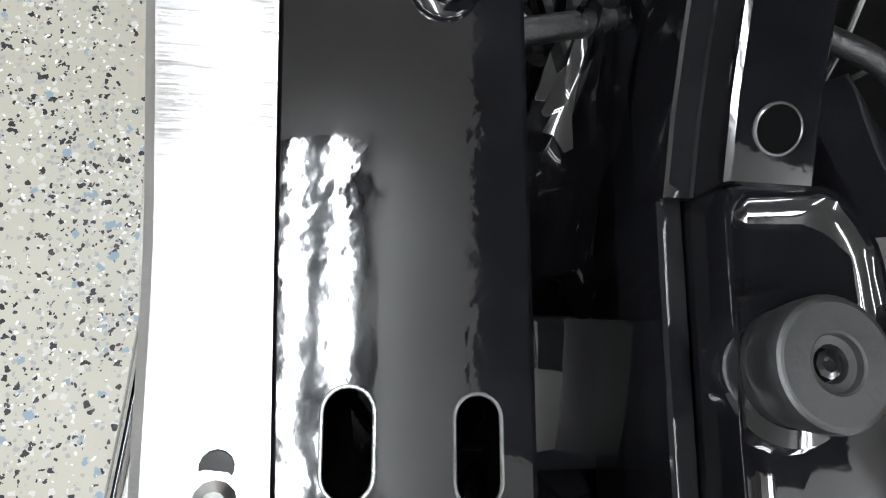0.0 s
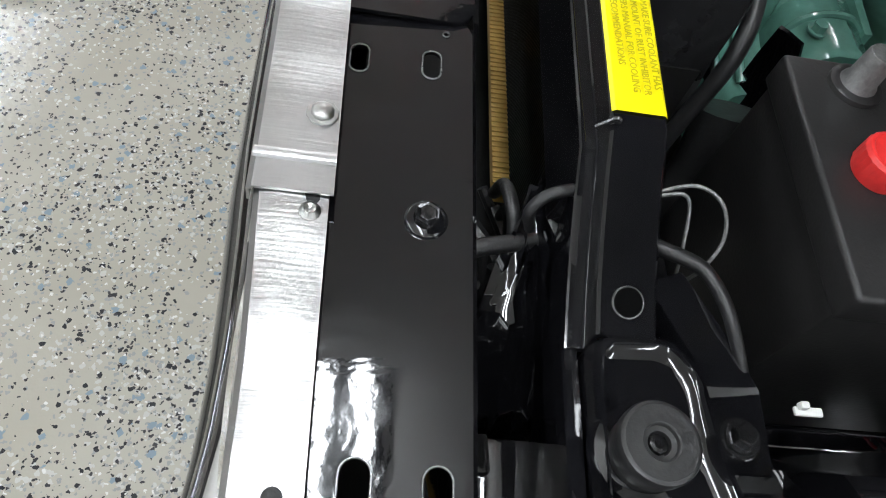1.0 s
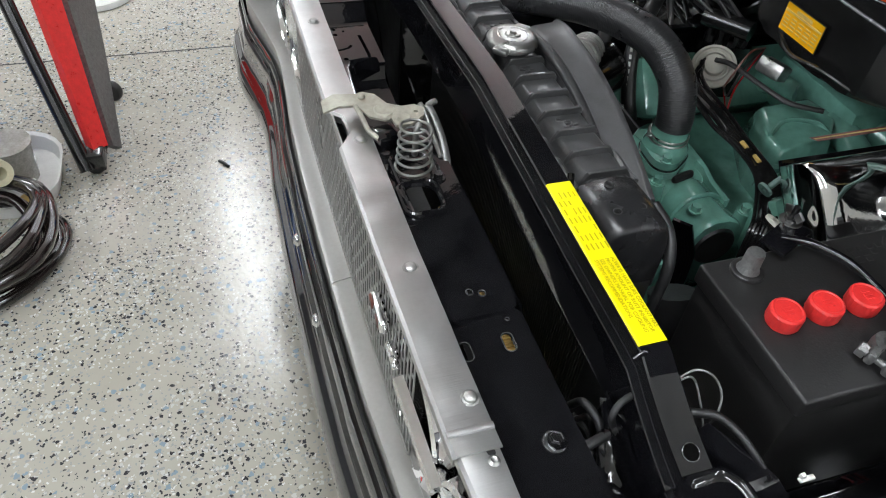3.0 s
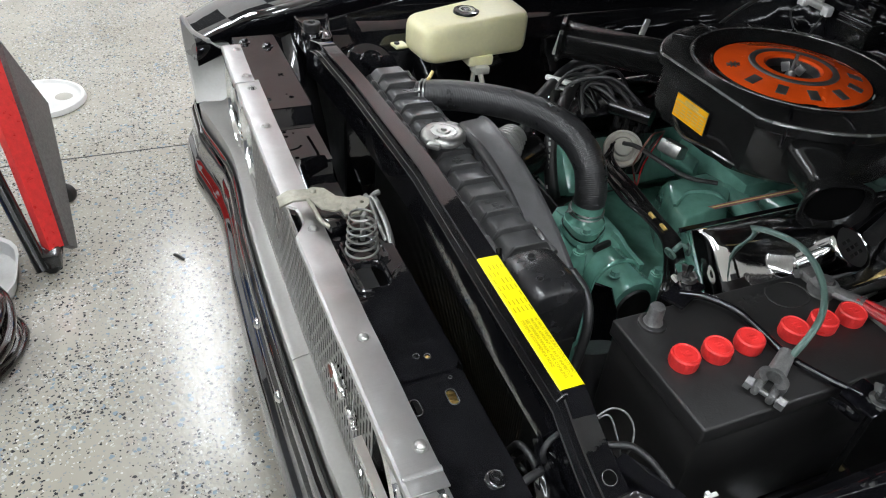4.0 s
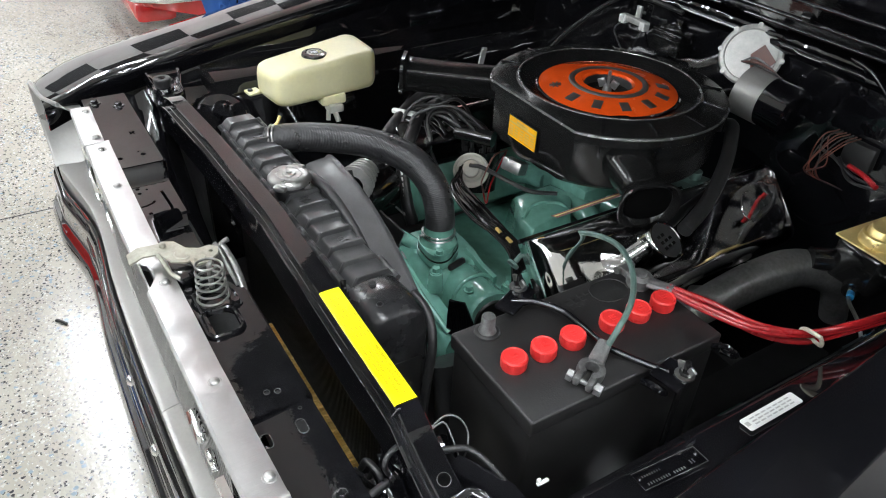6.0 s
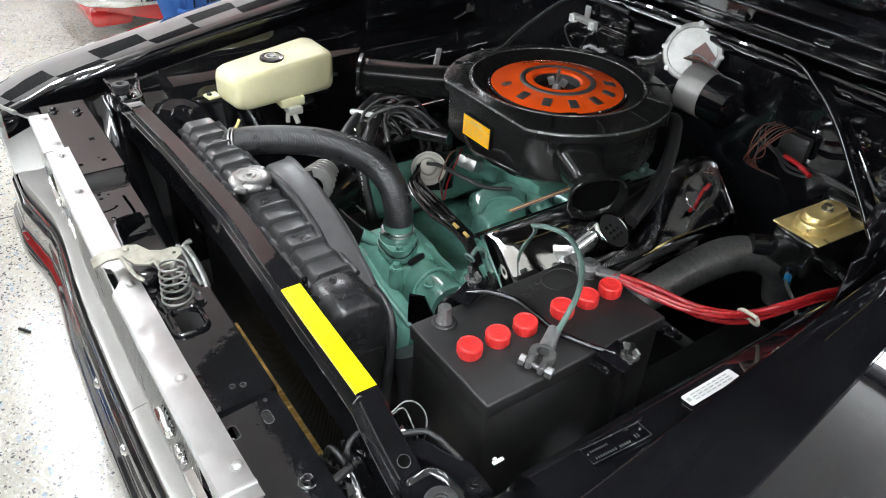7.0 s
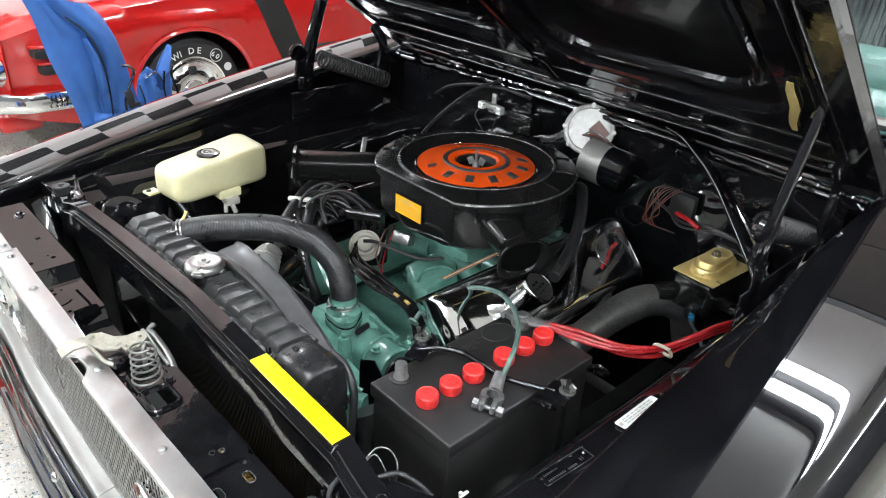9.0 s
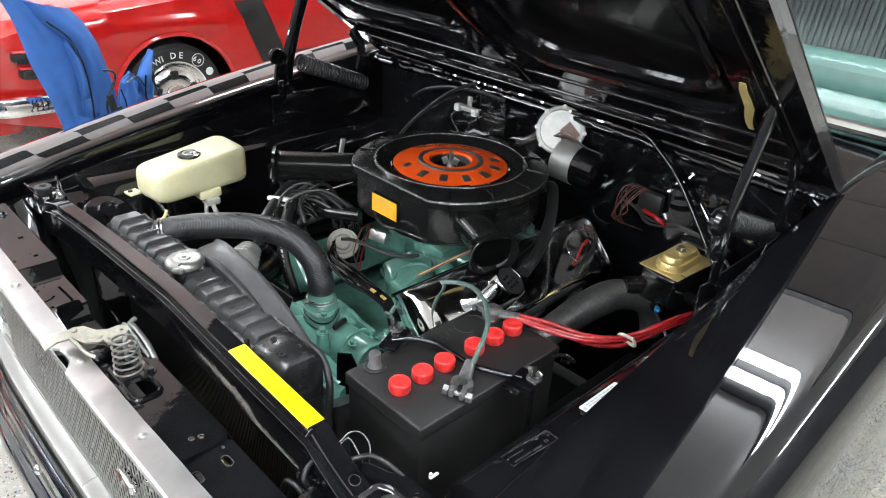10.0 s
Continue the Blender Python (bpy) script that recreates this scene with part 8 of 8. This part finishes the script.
def canvas(outline_a, outline_b, n, m, swell, folds, seed):
    """A cloth panel between two edges given as (y, z) points, swollen and creased."""
    rng = random.Random(seed)
    ph = [rng.uniform(0, 6.28) for k in range(6)]
    secs = []
    for q in range(n + 1):
        u = q / n
        row = []
        for k in range(m + 1):
            v = k / m
            a = [np.interp(u, np.linspace(0, 1, len(e)), [p[i] for p in e]) for e in (outline_a, outline_b) for i in (0, 1)]
            y, z = a[0] + (a[2] - a[0]) * v, a[1] + (a[3] - a[1]) * v
            x = 2.10 - swell * math.sin(math.pi * v) ** 0.6 * math.sin(math.pi * min(1.0, u + 0.15)) ** 0.5 + folds * (math.sin(9 * v + 4 * u + ph[0]) + 0.6 * math.sin(17 * v - 7 * u + ph[1]) + 0.4 * math.sin(23 * u + 5 * v + ph[2]))
            row.append(Vector((x, y, z)))
        secs.append(row)
    return secs


def cloth_part(secs, name, label):
    ob = part(name, thicken(loft(bmesh.new(), secs), 0.006), BLUE, ch, label, sharp=80)
    for edge in ([r[0] for r in secs], [r[-1] for r in secs]):
        part("piping", tube(bmesh.new(), [p + Vector((-0.004, 0, 0)) for p in edge], 0.004, n=6, straight=True), BLUE, ob)
    return ob


cloth_part(canvas([(-0.50, 1.06), (-0.538, 0.961), (-0.571, 0.782), (-0.613, 0.638), (-0.645, 0.49), (-0.67, 0.36)], [(-0.58, 1.03), (-0.631, 0.951), (-0.702, 0.878), (-0.733, 0.768), (-0.735, 0.615), (-0.720, 0.36)], 22, 10, 0.02, 0.004, 1), "back_cloth", "blue canvas back panel")
cloth_part(canvas([(-0.58, 1.03), (-0.631, 0.951), (-0.702, 0.878), (-0.733, 0.768), (-0.735, 0.615), (-0.720, 0.36)], [(-0.74, 0.98), (-0.787, 0.924), (-0.824, 0.843), (-0.848, 0.73), (-0.869, 0.59), (-0.875, 0.36)], 22, 10, 0.07, 0.006, 2), "back_cloth", "blue canvas folded over")
cloth_part(canvas([(-0.690, 0.86), (-0.712, 0.77), (-0.722, 0.66), (-0.730, 0.56)], [(-0.706, 0.872), (-0.745, 0.79), (-0.762, 0.68), (-0.775, 0.56)], 14, 6, 0.09, 0.004, 3), "flap", "blue canvas flap")
cloth_part(canvas([(-0.695, 0.556), (-0.690, 0.36)], [(-0.785, 0.550), (-0.775, 0.36)], 8, 6, 0.09, 0.003, 4), "pocket", "blue canvas pocket")
cloth_part(canvas([(-0.930, 0.706), (-0.894, 0.671), (-0.880, 0.58), (-0.848, 0.50), (-0.84, 0.36)], [(-0.940, 0.706), (-0.966, 0.659), (-0.960, 0.62), (-0.997, 0.578), (-0.96, 0.36)], 18, 12, 0.07, 0.013, 5), "seat_cloth", "crumpled blue canvas seat")
cloth_part(canvas([(-1.036, 0.790), (-1.000, 0.73), (-0.973, 0.660), (-0.975, 0.56)], [(-1.050, 0.788), (-1.040, 0.72), (-1.030, 0.650), (-1.027, 0.56)], 12, 6, 0.05, 0.005, 6), "arm_cloth", "blue canvas arm rest")
for pts, r in (
    ([(2.02, -0.631, 0.955), (2.015, -0.702, 0.880), (2.01, -0.735, 0.768), (2.01, -0.742, 0.615), (2.01, -0.73, 0.45)], 0.006),
    ([(2.00, -0.800, 0.752), (1.995, -0.828, 0.748), (1.99, -0.842, 0.721), (1.99, -0.812, 0.66), (1.99, -0.790, 0.60), (2.0, -0.802, 0.50)], 0.009),
    ([(2.02, -0.868, 0.66), (2.015, -0.880, 0.58), (2.01, -0.856, 0.50)], 0.005),
    ([(2.03, -0.90, 0.68), (2.025, -0.945, 0.700), (2.02, -0.970, 0.655)], 0.005),
    ([(2.03, -1.030, 0.74), (2.025, -1.012, 0.68), (2.025, -1.030, 0.60), (2.03, -1.035, 0.50)], 0.007),
    ([(2.03, -0.985, 0.70), (2.025, -0.972, 0.63), (2.03, -0.978, 0.58)], 0.005),
    ([(2.0, -0.985, 0.560), (1.99, -1.02, 0.53), (1.99, -0.99, 0.49)], 0.008),
):
    part("strap", tube(bmesh.new(), pts, r, n=8, flat=0.6), SATIN, ch)
for y0, z0, y1, z1 in ((-0.803, 0.655, -0.830, 0.51), (-0.822, 0.60, -0.855, 0.53)):
    part("buckle", box(bmesh.new(), (1.985, (y0 + y1) / 2, (z0 + z1) / 2), (0.016, 0.030, z0 - z1), 0.005, (-10, 0, 0)), DULL, ch, "black plastic buckle")
for k in range(4):
    part("leg", rod(bmesh.new(), (2.13 + 0.05 * (k % 2), -0.66 - 0.09 * k, 0.0), (2.15, -0.70 - 0.06 * k, 0.60), 0.010, n=10), SATIN, ch)

# ---- things on the floor ----
cr = thing("shop_creeper", (1.25, 0.56, 0.0), "upright grey shop creeper with a red pad and casters", "creeper")
bm = bmesh.new()
fr_pts = [(1.07, 0.55, 0.03), (1.25, 0.63, 0.30), (1.42, 0.70, 0.56)]
tube(bm, fr_pts, 0.020, n=10)
tube(bm, [(1.09, 0.52, 0.02), (1.28, 0.50, 0.10), (1.46, 0.49, 0.20)], 0.016, n=10)
box(bm, (1.12, 0.535, 0.05), (0.09, 0.07, 0.05), 0.012)
part("frame", bm, SATIN, cr)
bm = bmesh.new()
loft(bm, [[Vector((1.12, 0.545, 0.06)), Vector((1.32, 0.60, 0.36)), Vector((1.46, 0.64, 0.58))], [Vector((1.15, 0.51, 0.05)), Vector((1.36, 0.55, 0.34)), Vector((1.50, 0.58, 0.55))]])
part("red_pad", thicken(bm, 0.03), RED, cr, "red vinyl pad")
bm = bmesh.new()
loft(bm, [[Vector((1.16, 0.50, 0.04)), Vector((1.37, 0.54, 0.33)), Vector((1.52, 0.57, 0.54))], [Vector((1.17, 0.48, 0.02)), Vector((1.42, 0.49, 0.18)), Vector((1.58, 0.50, 0.30))]])
part("grey_panel", thicken(bm, 0.02), LEAD, cr, "scuffed grey panel")
for x, y in ((1.10, 0.535), (1.47, 0.49)):
    bm = lathe(bmesh.new(), [(0, 0.014), (0.010, 0.015), (0.014, 0.010), (0.030, 0.012), (0.033, 0.006), (0.033, -0.006), (0.03, -0.012), (0, -0.012)], pose(x, y, 0.034, 90, 0, 60), n=24)
    part("caster", bm, DULL, cr, "black caster wheel")

hs = thing("coiled_hose", (0.80, 0.80, 0.0), "coil of glossy dark brown hose on the floor", "hose")
for k in range(7):
    r = 0.20 - 0.018 * (k % 4)
    pts = [(0.80 + r * math.cos(a) + 0.01 * math.sin(2 * a + k), 0.80 + r * math.sin(a) + 0.01 * math.cos(3 * a + k), 0.014 + 0.020 * k + 0.006 * math.sin(2 * a + k)) for a in [2 * math.pi * q / 28 for q in range(29)]]
    part("coil", tube(bmesh.new(), pts, 0.0145, n=12, straight=True), COIL, hs)
tb = thing("tube_bundle", (0.72, 0.80, 0.15), "bundle of clear thin tubes with an orange cap", "tubes")
for k in range(6):
    a = 2 * math.pi * k / 6
    part("clear_tube", tube(bmesh.new(), [(0.655 + 0.016 * math.cos(a), 1.02, 0.168 + 0.014 * math.sin(a)), (0.70 + 0.014 * math.cos(a), 0.87, 0.166 + 0.012 * math.sin(a)), (0.745 + 0.010 * math.cos(a), 0.745, 0.165 + 0.010 * math.sin(a))], 0.0032, n=8, steps=4), CLEAR, tb)
part("orange_cap", rod(bmesh.new(), (0.745, 0.745, 0.165), (0.757, 0.712, 0.165), 0.021, n=18), surface("orange_plastic", (0.85, 0.16, 0.02), rough=0.4), tb, "orange cap")
tr = thing("drain_tray", (1.05, 0.72, 0.0), "white plastic drain tray with tins in it", "tray")
bm = bmesh.new()
secs = [[Vector((1.09 + x * g, 0.735 + y * g, z)) for x, y in slot(0, 0, 0.34, 0.24, 6)] for g, z in ((0.9, 0.004), (0.97, 0.05), (1.02, 0.055), (0.95, 0.05), (0.88, 0.012))]
loft(bm, secs, closed=True, caps=True)
part("pan", bm, WHITE, tr)
part("yellow_puddle", lathe(bmesh.new(), [(0, 0.0185), (0.03, 0.018), (0.036, 0.014)], pose(1.0, 0.69, 0), n=18), STRAW, tr)
tin = thing("clear_tub", (1.10, 0.735, 0.013), "grey translucent tub standing in the tray", "tub")
part("tub", lathe(bmesh.new(), [(0.0, 0.0), (0.055, 0.002), (0.062, 0.11), (0.066, 0.112), (0.066, 0.12), (0.0, 0.118)], pose(1.10, 0.735, 0.013), n=28), CLEAR, tin)
rl = thing("paper_roll", (0.93, 0.73, 0.06), "straw-coloured cardboard roll with green print", "roll")
bm = lathe(bmesh.new(), [(0.018, -0.05), (0.034, -0.05), (0.034, 0.05), (0.018, 0.05), (0.018, -0.05)], Matrix.Translation((0.95, 0.74, 0.16)) @ Vector((-0.75, -0.5, 0.25)).to_track_quat("Z", "Y").to_matrix().to_4x4(), n=24)
part("tube_body", bm, surface("kraft_card", (0.55, 0.52, 0.36), rough=0.7), rl)
bm = lathe(bmesh.new(), [(0.0345, -0.03), (0.0352, -0.03), (0.0352, 0.0), (0.0345, 0.0)], Matrix.Translation((0.95, 0.74, 0.16)) @ Vector((-0.75, -0.5, 0.25)).to_track_quat("Z", "Y").to_matrix().to_4x4(), n=24)
part("green_band", bm, surface("green_print", (0.05, 0.30, 0.08), rough=0.5), rl)
bg = thing("blue_bag", (1.08, 0.86, 0.0), "crumpled blue printed plastic bag", "bag")
bm = bmesh.new()
secs = []
for k in range(10):
    u = k / 9
    secs.append([Vector((1.02 + 0.30 * u + 0.02 * math.sin(5 * q + 3 * u), 0.80 + 0.045 * q + 0.02 * math.sin(7 * u + q), 0.20 + 0.10 * math.sin(math.pi * u) + 0.03 * math.sin(q * 1.9 + 6 * u) - 0.02 * q)) for q in range(7)])
loft(bm, secs)
part("film", thicken(bm, 0.006), BLUE_CARD, bg, sharp=80)
bm = bmesh.new()
for k in range(4):
    box(bm, (1.10 + 0.06 * k, 0.86, 0.305 + 0.012 * math.sin(k)), (0.03, 0.09, 0.003), 0.001, (8, 5, 12))
part("small_print", bm, WHITE, bg)
bm = box(bmesh.new(), (1.14, 0.90, 0.10), (0.26, 0.20, 0.20), 0.02)
part("filled_base", bm, BLUE_CARD, bg)
# white disc and stool legs further off
dk = thing("bucket_lid", (2.24, 0.56, 0.0), "white plastic bucket lid lying on the floor", "lid")
part("disc", lathe(bmesh.new(), [(0, 0.012), (0.14, 0.012), (0.148, 0.022), (0.16, 0.022), (0.165, 0.004), (0.16, 0.0), (0, 0.0)], pose(2.24, 0.58, 0.001), n=40), WHITE, dk)
part("grip_opening", lathe(bmesh.new(), [(0, 0.0145), (0.03, 0.0145), (0.034, 0.012)], pose(2.24, 0.50, 0.001), n=20), CERAMIC, dk)
st = thing("work_stool", (4.1, 0.25, 0.0), "dark metal work stool", "stool")
for k in range(4):
    a = math.pi / 4 + math.pi / 2 * k
    part("leg", rod(bmesh.new(), (4.15 + 0.22 * math.cos(a), 0.28 + 0.22 * math.sin(a), 0.0), (4.15 + 0.12 * math.cos(a), 0.28 + 0.12 * math.sin(a), 0.60), 0.018, n=10), SATIN, st)
part("seat", lathe(bmesh.new(), [(0, 0.03), (0.15, 0.03), (0.165, 0.015), (0.16, 0.0), (0, 0.0)], pose(4.15, 0.28, 0.60), n=32), SATIN, st)
bm = tube(bmesh.new(), [(1.045, 0.172, 0.004), (1.06, 0.182, 0.006), (1.078, 0.196, 0.004)], 0.005, n=6)
alone("debris", bm, DULL, "small dark twig of debris on the floor", "debris")
